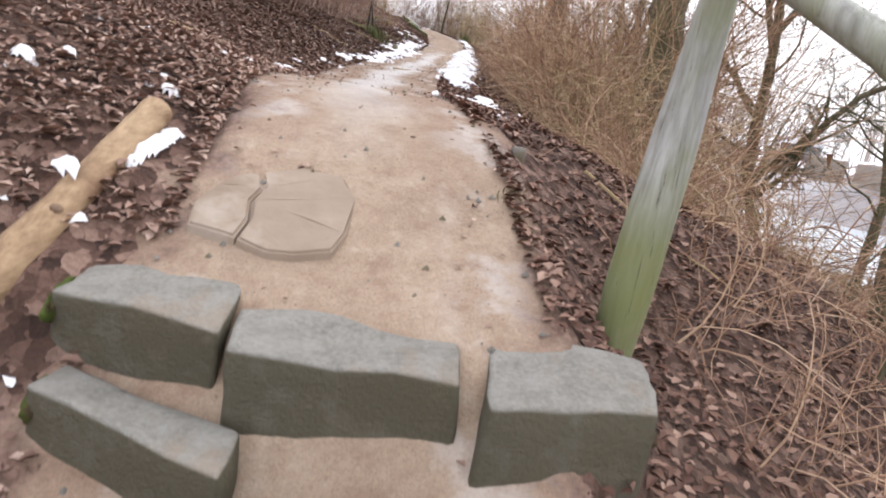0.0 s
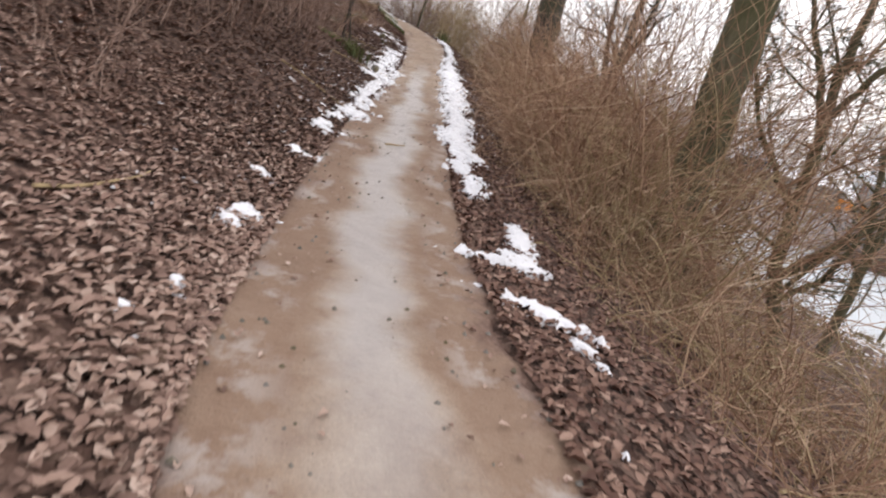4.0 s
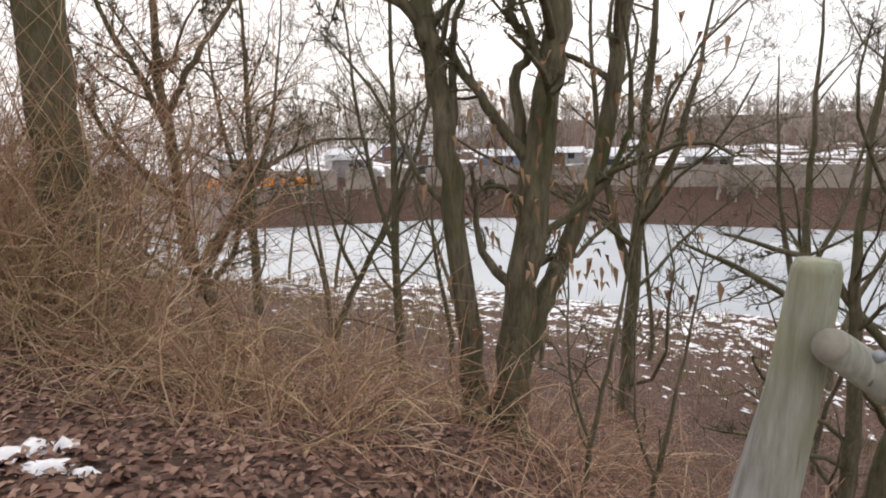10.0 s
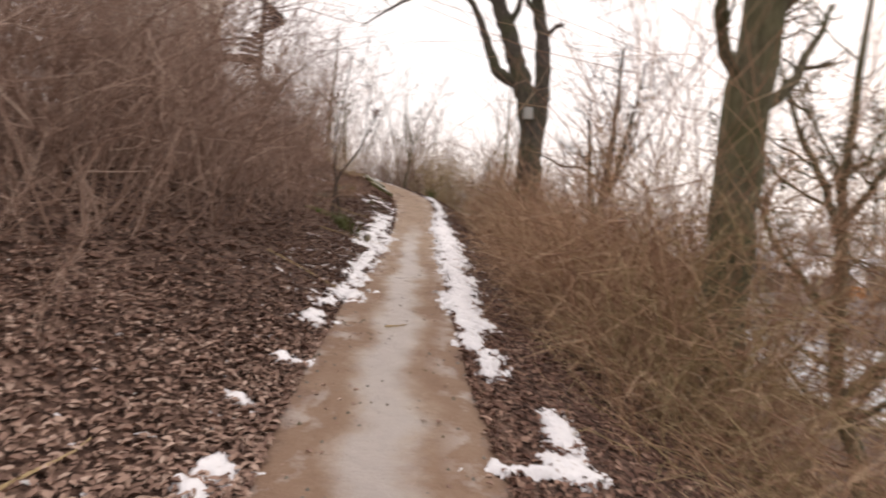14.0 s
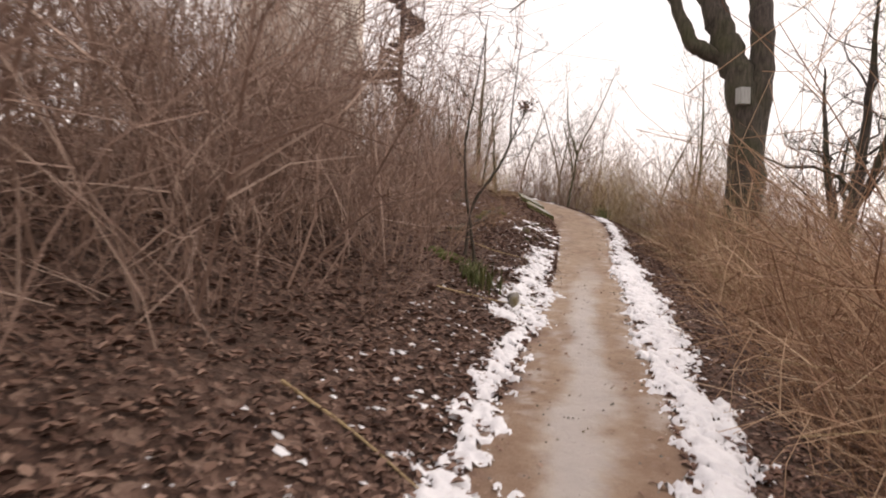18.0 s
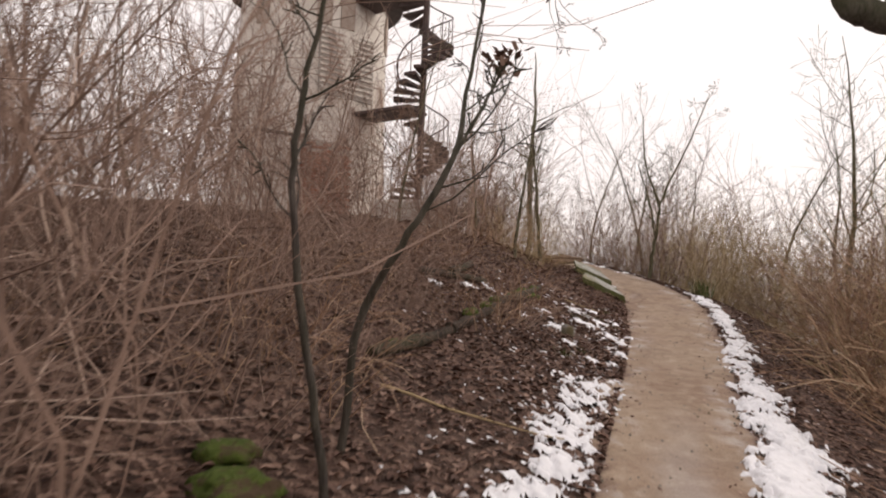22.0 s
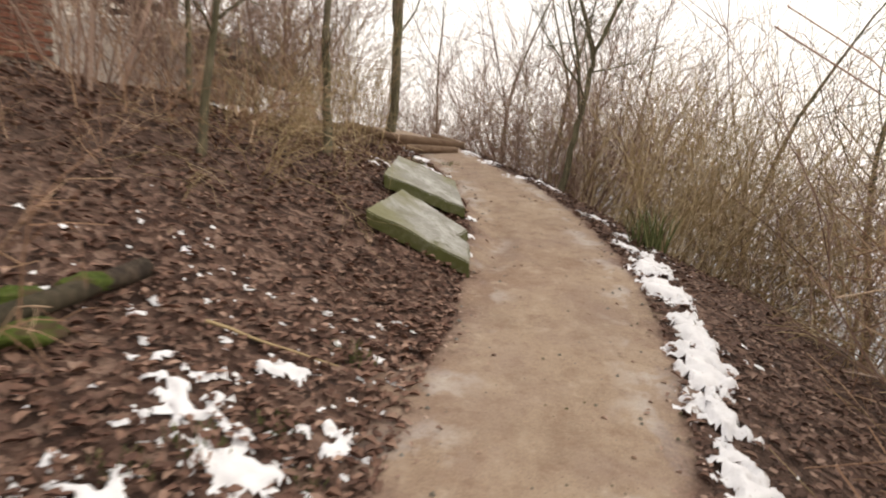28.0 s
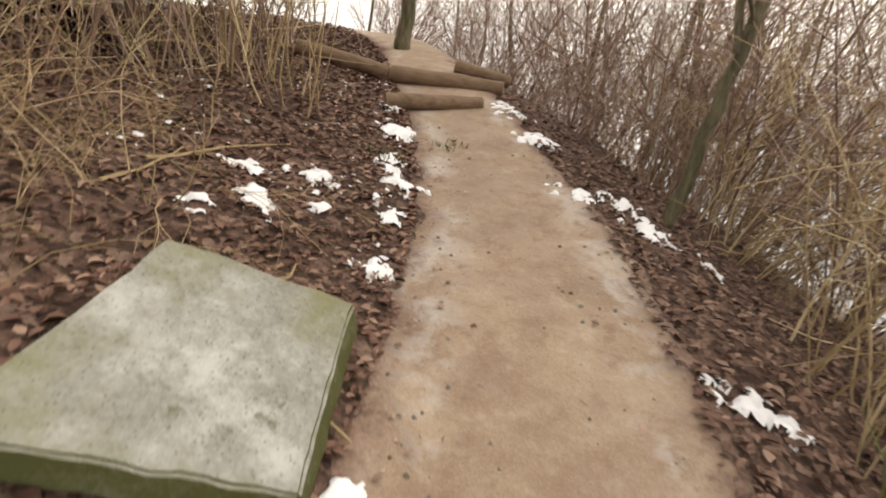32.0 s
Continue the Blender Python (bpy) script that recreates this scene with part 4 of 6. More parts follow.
def stone_from(name, corners, z_top, thick, seed, material, label, category, group="", tilt=0.0, bevel=0.03, wob=0.02, turn_axis=None, pitch=0.0):
    """A stone whose top has the four given plan corners (near left, near right, far left, far right)."""
    cx = sum(c[0] for c in corners) / 4
    cy = sum(c[1] for c in corners) / 4
    me = rough_block(name, 1, 1, thick, seed, material, bevel, 3, wob, [(x - cx, y - cy) for x, y in corners])
    PATCHES.append((cx, cy, 0.4, 0.3, -20))
    ob = new(name, me)
    ob.matrix_world = pose(cx, cy, z_top - thick / 2, pitch, tilt, 0)
    return tagged(ob, label, category, group)


STEP_GROUP = "stone steps"
lab = "rough-hewn grey sandstone step block set in trodden soil"
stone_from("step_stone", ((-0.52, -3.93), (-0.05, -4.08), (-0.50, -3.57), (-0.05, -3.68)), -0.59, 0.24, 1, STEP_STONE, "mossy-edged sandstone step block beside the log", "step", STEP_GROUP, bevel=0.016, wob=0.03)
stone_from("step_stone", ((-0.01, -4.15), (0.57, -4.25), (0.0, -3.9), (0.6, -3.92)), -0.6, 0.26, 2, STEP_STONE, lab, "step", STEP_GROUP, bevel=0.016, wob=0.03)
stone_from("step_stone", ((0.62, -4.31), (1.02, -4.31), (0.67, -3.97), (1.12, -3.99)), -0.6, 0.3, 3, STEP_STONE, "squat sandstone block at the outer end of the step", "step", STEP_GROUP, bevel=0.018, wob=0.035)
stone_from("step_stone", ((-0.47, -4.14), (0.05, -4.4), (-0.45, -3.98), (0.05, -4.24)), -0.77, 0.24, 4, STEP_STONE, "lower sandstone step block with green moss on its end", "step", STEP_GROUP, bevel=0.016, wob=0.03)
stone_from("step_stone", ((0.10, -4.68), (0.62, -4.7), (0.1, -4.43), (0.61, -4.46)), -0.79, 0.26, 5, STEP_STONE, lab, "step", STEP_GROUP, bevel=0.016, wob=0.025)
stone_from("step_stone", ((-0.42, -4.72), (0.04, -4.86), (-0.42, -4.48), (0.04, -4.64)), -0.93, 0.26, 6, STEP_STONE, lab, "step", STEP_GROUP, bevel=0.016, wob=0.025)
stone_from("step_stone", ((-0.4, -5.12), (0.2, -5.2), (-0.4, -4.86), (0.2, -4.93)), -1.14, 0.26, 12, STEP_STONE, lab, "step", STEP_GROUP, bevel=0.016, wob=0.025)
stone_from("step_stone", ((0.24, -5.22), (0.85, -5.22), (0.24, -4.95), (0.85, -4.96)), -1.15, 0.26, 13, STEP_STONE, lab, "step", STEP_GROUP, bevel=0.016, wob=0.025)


def moss_tuft(x, y, z, lx, ly, lz, seed, turn=0):
    bm = bmesh.new()
    bmesh.ops.create_icosphere(bm, subdivisions=3, radius=1)
    off = Vector((seed, seed * 2.1, 0))
    for v in bm.verts:
        v.co *= 1 + 0.3 * noise.noise(v.co * 2.2 + off) + 0.12 * noise.noise(v.co * 7 + off)
        v.co.x, v.co.y, v.co.z = v.co.x * lx / 2, v.co.y * ly / 2, v.co.z * lz / 2
    for fc in bm.faces:
        fc.smooth = True
    ob = part("moss_cushion", bm, MOSS, None)
    ob.matrix_world = pose(x, y, z, 0, 0, turn)
    return tagged(ob, "cushion of bright green moss", "moss", "moss cushions")


moss_tuft(-0.51, -3.85, -0.655, 0.05, 0.22, 0.11, 1)
moss_tuft(-0.46, -4.08, -0.83, 0.05, 0.14, 0.1, 2)
moss_tuft(1.04, -4.22, -0.7, 0.05, 0.1, 0.06, 3)


# sunken flat stone, cracked in two
def flat_stone():
    top = new("flagstone")
    tagged(top, "flat cracked flagstone sunk in the sandy path", "stone")
    m = simple("trodden_flagstone", (0.25, 0.19, 0.14), (0.36, 0.29, 0.225), 4.0, 0.8, 0.5, 0.012, extra=((0.42, 0.36, 0.3), 2.0, 0.55, 0.7))
    for pts in (((-0.29, -3.5), (-0.28, -3.59), (-0.2, -3.62), (-0.12, -3.645), (-0.1, -3.56), (-0.115, -3.47), (-0.09, -3.4), (-0.12, -3.32), (-0.18, -3.34), (-0.24, -3.41)),
                ((-0.11, -3.65), (-0.01, -3.7), (0.07, -3.71), (0.19, -3.69), (0.22, -3.6), (0.24, -3.4), (0.17, -3.27), (0.02, -3.25), (-0.11, -3.31), (-0.08, -3.4), (-0.105, -3.47), (-0.09, -3.56))):
        bm = bmesh.new()
        bot = [bm.verts.new((x, y, gz(x, y) - 0.12)) for x, y in pts]
        fc = bm.faces.new(bot)
        ex = bmesh.ops.extrude_face_region(bm, geom=[fc])
        up = [e for e in ex["geom"] if isinstance(e, bmesh.types.BMVert)]
        for v in up:
            v.co.z += 0.14 + 0.034 * min(1.0, max(0.0, (-3.3 - v.co.y) / 0.35))
        bmesh.ops.bevel(bm, geom=[e for e in bm.edges if all(v in up for v in e.verts)], offset=0.008, segments=2, affect="EDGES")
        bmesh.ops.triangulate(bm, faces=bm.faces[:])
        bmesh.ops.subdivide_edges(bm, edges=bm.edges[:], cuts=2)
        for v in bm.verts:
            v.co.z += 0.008 * noise.noise(v.co * 9)
        bmesh.ops.recalc_face_normals(bm, faces=bm.faces[:])
        part("stone_piece", bm, m, top)


flat_stone()


def log_thing(name, a, b2, r, seed, material, label, knot=None, end_mat=None, bend=0.03, category="log"):
    rng = random.Random(seed)
    top = new(name)
    tagged(top, label, category)
    A, B = Vector(a), Vector(b2)
    pts, rad = [], []
    n = 14
    for k in range(n + 1):
        u = k / n
        pts.append(A.lerp(B, u) + Vector((math.sin(u * 3.1) * bend, 0, math.sin(u * 2.3 + 1) * bend * 0.3)))
        rad.append(r * (1 + 0.12 * (0.5 - u)) * (rng.uniform(0.96, 1.05) if material is not ROTTEN else rng.uniform(0.75, 1.2)))
    v, f = [], []
    tube_into(v, f, pts, rad, 14)
    part("stem", mesh_from("stem", v, f, material, True), None, top)
    for i, end in ((0, -1), (n, 1)):
        d = (pts[1] - pts[0] if i == 0 else pts[-1] - pts[-2]).normalized() * end
        v, f = [], []
        tube_into(v, f, [pts[i] - d * 0.01, pts[i] + d * 0.006, pts[i] + d * 0.012], [rad[i] * 0.99, rad[i] * 0.96, 0.002], 14)
        part("cut_end", mesh_from("cut_end", v, f, end_mat or material, False), None, top, "sawn end grain")
    if knot is not None:
        p = pts[int(knot * n)]
        v, f = [], []
        tube_into(v, f, [p + Vector((0.3, -0.1, 0.5)).normalized() * r * q for q in (0.7, 1.05, 1.15)], [r * 0.42, r * 0.3, r * 0.12], 9, True)
        part("knot", mesh_from("knot", v, f, WOOD_OLD, True), None, top)
    return top


END_GRAIN = simple("end_grain", (0.22, 0.13, 0.075), (0.4, 0.27, 0.16), 16.0, 0.8)
GREY_GRAIN = simple("grey_end_grain", (0.2, 0.19, 0.16), (0.36, 0.34, 0.29), 18.0, 0.8)
for k in range(7):
    PATCHES.append((-0.72 + 0.03 * k, -3.82 + 0.13 * k, 0.11, 0.1, 0))
log_thing("felled_log", (-0.74, -3.94, gz(-0.68, -3.94) + 0.075), (-0.55, -3.12, gz(-0.5, -3.12) + 0.06), 0.06, 3, WOOD_LOG, "barkless yellow-brown felled log edging the path", 0.42, END_GRAIN, 0.012)
log_thing("old_log", (-0.8, -5.2, gz(-0.8, -5.2) + 0.05), (-0.6, -4.3, gz(-0.6, -4.3) + 0.05), 0.06, 5, BARK_DARK, "dark rotting log beside the steps", None, BARK_DARK)
snow_patch("snow_patch", -0.645, -3.56, 0.05, 0.04, 0, 63, 0.03, -0.4, "lump of snow lying on a log", 0.01).location.z += 0.085
stone_from("field_stone", ((0.91, -2.7), (0.99, -2.71), (0.92, -2.62), (0.99, -2.63)), gz(0.95, -2.66) + 0.05, 0.09, 14, STONE, "small pale stone among the leaves", "stone", wob=0.02, bevel=0.025)

# handrail of weathered round timber by the steps
rail = new("timber_handrail")
tagged(rail, "weathered grey round-timber post with a sawn rail", "handrail")


def round_timber(name, stations, parent, material, label="", sides=16):
    v, f = [], []
    tube_into(v, f, [Vector(s[:3]) for s in stations], [s[3] for s in stations], sides, True)
    return part(name, mesh_from(name, v, f, material, True), None, parent, label)


def post_material():
    m, n, l, b = mat("silvered_post_with_algae", 0.75)
    co = n.new("ShaderNodeTexCoord").outputs["Object"]
    a = noise_node(n, l, 10.0, 6, 0.65, co, (4, 4, 0.35))
    r = ramp_node(n, [(0.3, (0.22, 0.22, 0.195)), (0.7, (0.47, 0.475, 0.45))])
    l.new(a.outputs["Fac"], r.inputs["Fac"])
    p = noise_node(n, l, 2.2, 5, 0.6, co, (1, 1, 0.5))
    col = mix_rgb(n, l, ranged(n, l, p.outputs["Fac"], 0.44, 0.62, 0.0, 0.8), r.outputs["Color"], (0.2, 0.22, 0.075))
    high = n.new("ShaderNodeSeparateXYZ")
    l.new(co, high.inputs["Vector"])
    damp = ranged(n, l, maths(n, l, "ADD", high.outputs["Z"], maths(n, l, "MULTIPLY", p.outputs["Fac"], 0.7)), 0.2, -0.05, 0.0, 0.75)
    col = mix_rgb(n, l, damp, col, (0.19, 0.21, 0.06))
    crack = noise_node(n, l, 16.0, 4, 0.6, co, (5, 5, 0.15))
    col = mix_rgb(n, l, ranged(n, l, crack.outputs["Fac"], 0.36, 0.3, 0.0, 0.75), col, (0.09, 0.08, 0.065))
    l.new(col, b.inputs["Base Color"])
    bump(n, l, b, a.outputs["Fac"], 0.4, 0.008)
    return m


POST = post_material()
round_timber("post", [(1.23, -3.52, -1.05, 0.066), (1.24, -3.53, -0.85, 0.074), (1.25, -3.53, -0.55, 0.088), (1.29, -3.515, 0.0, 0.08), (1.3, -3.52, 0.22, 0.068), (1.295, -3.56, 0.5, 0.054), (1.285, -3.58, 0.765, 0.047), (1.284, -3.581, 0.785, 0.041)], rail, POST, "greenish silvered post leaning over the steps")
round_timber("rail_beam", [(1.195, -3.6, 0.635, 0.037), (1.33, -3.8, 0.48, 0.041), (1.5, -4.05, 0.3, 0.048), (1.75, -4.6, -0.15, 0.055), (1.85, -5.4, -0.95, 0.058), (1.88, -6.9, -2.05, 0.06)], rail, POST)
round_timber("rail_end", [(1.196, -3.602, 0.634, 0.036), (1.187, -3.59, 0.642, 0.033)], rail, GREY_GRAIN, "cracked sawn end of the rail")
round_timber("bolt", [(1.22, -3.67, 0.61, 0.012), (1.2, -3.68, 0.625, 0.012)], rail, ZINC, "zinc bolt head", 8)
round_timber("post", [(1.86, -6.9, -3.6, 0.08), (1.84, -6.9, -1.95, 0.075)], rail, POST)


# concrete slabs
def concrete_slab(corners, thick, seed, label):
    """Corners in order round the top; it lies tilted on the bank."""
    cx, cy = sum(c[0] for c in corners) / len(corners), sum(c[1] for c in corners) / len(corners)
    PATCHES.append((cx, cy, 0.5, 0.46, 0))
    bm = bmesh.new()
    top = [bm.verts.new(c) for c in corners]
    fc = bm.faces.new(top)
    ex = bmesh.ops.extrude_face_region(bm, geom=[fc])
    bmesh.ops.translate(bm, vec=(0.02, 0, -thick), verts=[e for e in ex["geom"] if isinstance(e, bmesh.types.BMVert)])
    bmesh.ops.recalc_face_normals(bm, faces=bm.faces[:])
    bmesh.ops.bevel(bm, geom=bm.edges[:], offset=0.009, segments=2, affect="EDGES")
    for axis, mid in ((0, cx), (1, cy)):
        for k in range(-11, 12):
            at = [0.0, 0.0, 0.0]
            at[axis] = mid + k * 0.053
            way = [0.0, 0.0, 0.0]
            way[axis] = 1.0
            bmesh.ops.bisect_plane(bm, geom=bm.verts[:] + bm.edges[:] + bm.faces[:], plane_co=at, plane_no=way)
    bmesh.ops.triangulate(bm, faces=bm.faces[:])
    off = Vector((seed, seed * 3, 0))
    for v in bm.verts:
        v.co += Vector((noise.noise(v.co * 9 + off), noise.noise(v.co * 9 - off), noise.noise(v.co * 7 + off))) * 0.012
        v.co += Vector((noise.noise(v.co * 30 + off), noise.noise(v.co * 30 - off), 0.4 * noise.noise(v.co * 30 + off))) * 0.004
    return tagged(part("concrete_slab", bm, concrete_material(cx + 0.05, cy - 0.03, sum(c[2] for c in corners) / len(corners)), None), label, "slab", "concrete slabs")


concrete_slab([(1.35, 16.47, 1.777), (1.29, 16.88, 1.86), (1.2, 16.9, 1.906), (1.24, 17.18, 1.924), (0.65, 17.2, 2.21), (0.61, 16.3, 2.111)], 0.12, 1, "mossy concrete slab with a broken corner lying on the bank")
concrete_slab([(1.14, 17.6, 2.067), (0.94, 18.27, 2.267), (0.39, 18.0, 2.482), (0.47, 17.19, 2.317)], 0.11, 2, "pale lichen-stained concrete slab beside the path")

# logs laid across the top of the path
log_thing("barrier_log", (-0.28, 21.16, gz(-0.28, 21.16) + 0.04), (0.42, 21.62, gz(0.42, 21.62) + 0.04), 0.065, 11, WOOD_OLD, "reddish-brown log laid across the path", None, END_GRAIN)
log_thing("barrier_log", (-0.6, 21.95, gz(-0.6, 21.95) + 0.08), (0.46, 22.2, gz(0.46, 22.2) + 0.06), 0.075, 12, WOOD_OLD, "long brown log closing the path's end", None, END_GRAIN)
log_thing("barrier_log", (-1.5, 21.7, gz(-1.5, 21.7) + 0.06), (-0.64, 21.95, gz(-0.64, 21.95) + 0.08), 0.075, 13, WOOD_OLD, "brown log with a gap of bark", None, END_GRAIN)
log_thing("barrier_log", (-0.2, 22.7, gz(-0.2, 22.7) + 0.06), (0.35, 22.9, gz(0.35, 22.9) + 0.06), 0.07, 14, WOOD_OLD, "short log behind the barrier", None, END_GRAIN)

# mossy fallen trunk on the bank, and two lesser ones behind it
for a, b2, r, seed, m, lb in (((-0.78, 9.9), (-0.5, 11.2), 0.055, 21, ROTTEN, "rotting moss-covered trunk lying along the bank"),
                              ((-0.5, 11.2), (-0.32, 13.0), 0.055, 22, ROTTEN, "middle length of a mossy fallen trunk"),
                              ((-0.32, 13.0), (-0.02, 14.85), 0.05, 25, ROTTEN, "upper length of a mossy fallen trunk"),
                              ((-1.1, 13.55), (-1.04, 14.45), 0.06, 23, ROTTEN, "dark fallen branch on the bank"),
                              ((-1.35, 12.9), (-0.72, 13.95), 0.05, 24, ROTTEN, "dark rotting branch among leaves")):
    log_thing("mossy_log", (*a, gz(*a) + r * 0.35), (*b2, gz(*b2) + r * 0.4), r, seed, m, lb, None, ROTTEN, 0.06)
for k, (x, y, w) in enumerate(((-0.7, 10.2, 0.2), (-0.42, 11.75, 0.4), (-0.36, 12.3, 0.3), (-0.34, 12.75, 0.24), (-0.26, 13.55, 0.3), (-0.2, 13.9, 0.4), (-0.06, 14.55, 0.3))):
    moss_tuft(x, y, gz(x, y) + 0.075, 0.13, w, 0.1, 10 + k, -6)
for k, (x, y, w) in enumerate(((-0.6, 7.96, 0.42), (-0.78, 8.15, 0.3), (-0.06, 14.2, 0.3), (-0.2, 14.35, 0.22))):
    moss_tuft(x, y, gz(x, y) + 0.02, w, w * 0.8, w * 0.4, 30 + k, 20 * k)
stone_from("field_stone", ((0.2, 6.72), (0.31, 6.7), (0.21, 7.1), (0.3, 7.12)), gz(0.25, 6.9) + 0.1, 0.2, 8, STONE, "grey field stone in the snow by the path", "stone", wob=0.05, bevel=0.05)
stone_from("field_stone", ((0.44, 12.95), (0.6, 12.93), (0.46, 13.12), (0.6, 13.12)), gz(0.52, 13.02) + 0.1, 0.2, 9, STONE, "dark stump-like stone on the bank", "stone", wob=0.05, bevel=0.05)


# ---- trees ----
def stand(ob, x, y, turn=0.0, scale=1.0, sink=0.1):
    ob.matrix_world = pose(x, y, gz(x, y) - sink, 0, 0, turn) @ Matrix.Diagonal((scale, scale, scale, 1))
    return ob


fork = tree("forked_oak", 11, [
    [(0.05, 0, 0, 0.5), (0.04, 0, 0.8, 0.42), (0.02, 0, 3.0, 0.37), (-0.12, 0, 4.4, 0.33), (-0.45, 0, 5.3, 0.29), (-0.75, 0, 6.1, 0.27), (-1.1, 0.05, 7.0, 0.25), (-1.5, 0.1, 8.0, 0.22), (-2.0, 0.2, 10.5, 0.09)],
    [(0.12, 0.05, 2.0, 0.2), (0.2, 0.05, 4.2, 0.24), (0.16, 0.05, 5.6, 0.24), (0.06, 0.1, 6.6, 0.21), (-0.22, 0.15, 7.8, 0.18), (-0.2, 0.2, 9.8, 0.08)],
    [(-0.4, 0, 5.1, 0.19), (-0.95, -0.05, 5.35, 0.17), (-1.25, -0.1, 5.6, 0.16), (-1.6, -0.1, 6.4, 0.12), (-2.1, -0.1, 7.4, 0.09), (-2.7, 0, 7.85, 0.08), (-3.7, 0, 7.75, 0.06), (-4.8, 0.05, 7.2, 0.035), (-5.6, 0.1, 6.7, 0.015)],
    [(0.1, 0, 6.4, 0.09), (0.4, -0.05, 6.85, 0.06), (0.62, -0.05, 6.9, 0.045)],
    [(-1.05, 0, 6.8, 0.12), (-0.75, -0.05, 7.3, 0.1), (-0.72, -0.1, 7.9, 0.05)],
    [(-0.25, 0.1, 7.6, 0.12), (0.5, 0, 8.2, 0.08), (1.5, -0.2, 8.3, 0.03)]],
    BARK_DARK, kids=(7, 7, 6), kink=0.42, first=0.68, ratio=0.3, spread=0.95,
    label="massive forked oak with dark and greenish bark", category="tree", sides=14)
stand(fork, 5.12, 13.85, -19)
nest = part("nest_box", box_mesh("nest_box", 0.24, 0.17, 0.34, WOOD_POST, 0.01), None, None)
nest.matrix_world = pose(4.86, 13.45, 4.25, 0, -4, 20)
tagged(nest, "small grey wooden box nailed to the oak", "nest box")

big = tree("thicket_oak", 12, [[(0, 0, 0, 0.3), (0, 0, 1.2, 0.25), (-0.03, 0, 3.2, 0.225), (0.06, 0, 5.4, 0.2), (0.1, 0.1, 8, 0.14), (0.0, 0.2, 10.5, 0.05)]], BARK,
           kids=(22, 12, 11), kink=0.46, first=0.34, ratio=0.27, spread=1.0, label="mossy oak trunk rising out of a thicket", category="tree", sides=14)
stand(big, 3.87, 2.5, -35)

trio = tree("three_stemmed_alder", 13, [
    [(-0.12, 0, -0.1, 0.15), (-0.14, 0, 0.2, 0.115), (-0.2, 0, 1.05, 0.092), (-0.31, 0, 2.1, 0.086), (-0.42, 0, 2.95, 0.08), (-0.5, 0, 3.4, 0.075), (-0.6, 0, 4.8, 0.06), (-0.75, 0, 8.0, 0.02)],
    [(0.12, 0, -0.1, 0.17), (0.13, 0, 0.2, 0.14), (0.19, 0, 0.9, 0.125), (0.31, 0, 2.0, 0.12), (0.41, 0, 2.7, 0.1), (0.47, 0, 3.4, 0.09), (0.55, 0, 5.2, 0.065), (0.62, 0, 7.6, 0.02)],
    [(0.2, 0.06, 0.5, 0.085), (0.36, 0.12, 1.05, 0.085), (0.57, 0.2, 1.45, 0.078), (0.8, 0.25, 2.1, 0.07), (0.94, 0.28, 2.95, 0.06), (1.0, 0.3, 3.4, 0.055), (1.2, 0.3, 4.8, 0.045), (1.4, 0.3, 7.6, 0.015)],
    [(0.27, 0, 2.2, 0.048), (0.02, 0.02, 2.55, 0.04), (-0.25, 0.04, 2.95, 0.034), (-0.45, 0.06, 3.25, 0.028), (-0.7, 0.1, 4.4, 0.018)],
    [(0.27, 0.05, 2.25, 0.046), (0.16, 0.1, 2.75, 0.042), (0.28, 0.12, 3.05, 0.036), (0.13, 0.1, 3.35, 0.032), (0.24, 0.1, 3.8, 0.03), (0.1, 0.1, 4.6, 0.014)],
    [(-0.47, 0, 3.15, 0.045), (-0.7, -0.02, 3.4, 0.042), (-1.1, -0.05, 3.56, 0.036), (-1.55, -0.1, 3.6, 0.026), (-2.1, -0.1, 3.5, 0.012)],
    [(0.22, 0, 1.85, 0.022), (0.05, -0.1, 2.05, 0.018), (-0.12, -0.15, 2.0, 0.012)]],
    BARK, levels=3, kids=(10, 10, 10), kink=0.48, first=0.3, ratio=0.28, spread=0.9, label="three mossy alder stems growing from one foot", category="tree", sides=14)
stand(trio, 4.05, -2.0, -71, 1.0, 0.06)

low = tree("spreading_tree", 21, [
    [(0, 0, 0, 0.13), (-0.04, 0, 0.3, 0.11), (-0.14, 0, 0.85, 0.1), (-0.42, 0, 1.7, 0.09), (-0.5, 0, 2.85, 0.08), (-0.6, 0, 3.8, 0.07), (-0.62, 0, 5.0, 0.05), (-0.55, 0, 7.6, 0.015)],
    [(-0.56, 0, 3.4, 0.055), (-0.8, 0.05, 4.1, 0.05), (-1.1, 0.1, 4.7, 0.04), (-1.5, 0.1, 5.8, 0.012)],
    [(-0.58, 0, 3.6, 0.05), (-0.3, -0.1, 4.2, 0.045), (0.05, -0.1, 4.75, 0.04), (0.5, -0.1, 5.5, 0.03), (0.9, -0.1, 6.8, 0.01)],
    [(-0.36, 0, 1.5, 0.06), (0.0, 0.1, 1.95, 0.055), (0.36, 0.1, 2.45, 0.05), (0.85, 0.15, 3.05, 0.04), (1.7, 0.2, 3.35, 0.025), (2.5, 0.2, 3.35, 0.01)],
    [(-0.3, 0, 1.2, 0.05), (-0.05, -0.1, 1.5, 0.045), (0.2, -0.1, 1.9, 0.04), (0.35, -0.1, 2.7, 0.02)],
    [(-0.48, 0, 2.4, 0.045), (-0.9, 0, 2.9, 0.04), (-1.4, 0.1, 3.6, 0.03), (-1.8, 0.1, 4.6, 0.01)]],
    BARK, kids=(14, 11, 10), kink=0.42, first=0.22, ratio=0.38, spread=0.9, label="spreading bare tree with low branches", category="tree")
stand(low, 6.3, 2.85, -44)

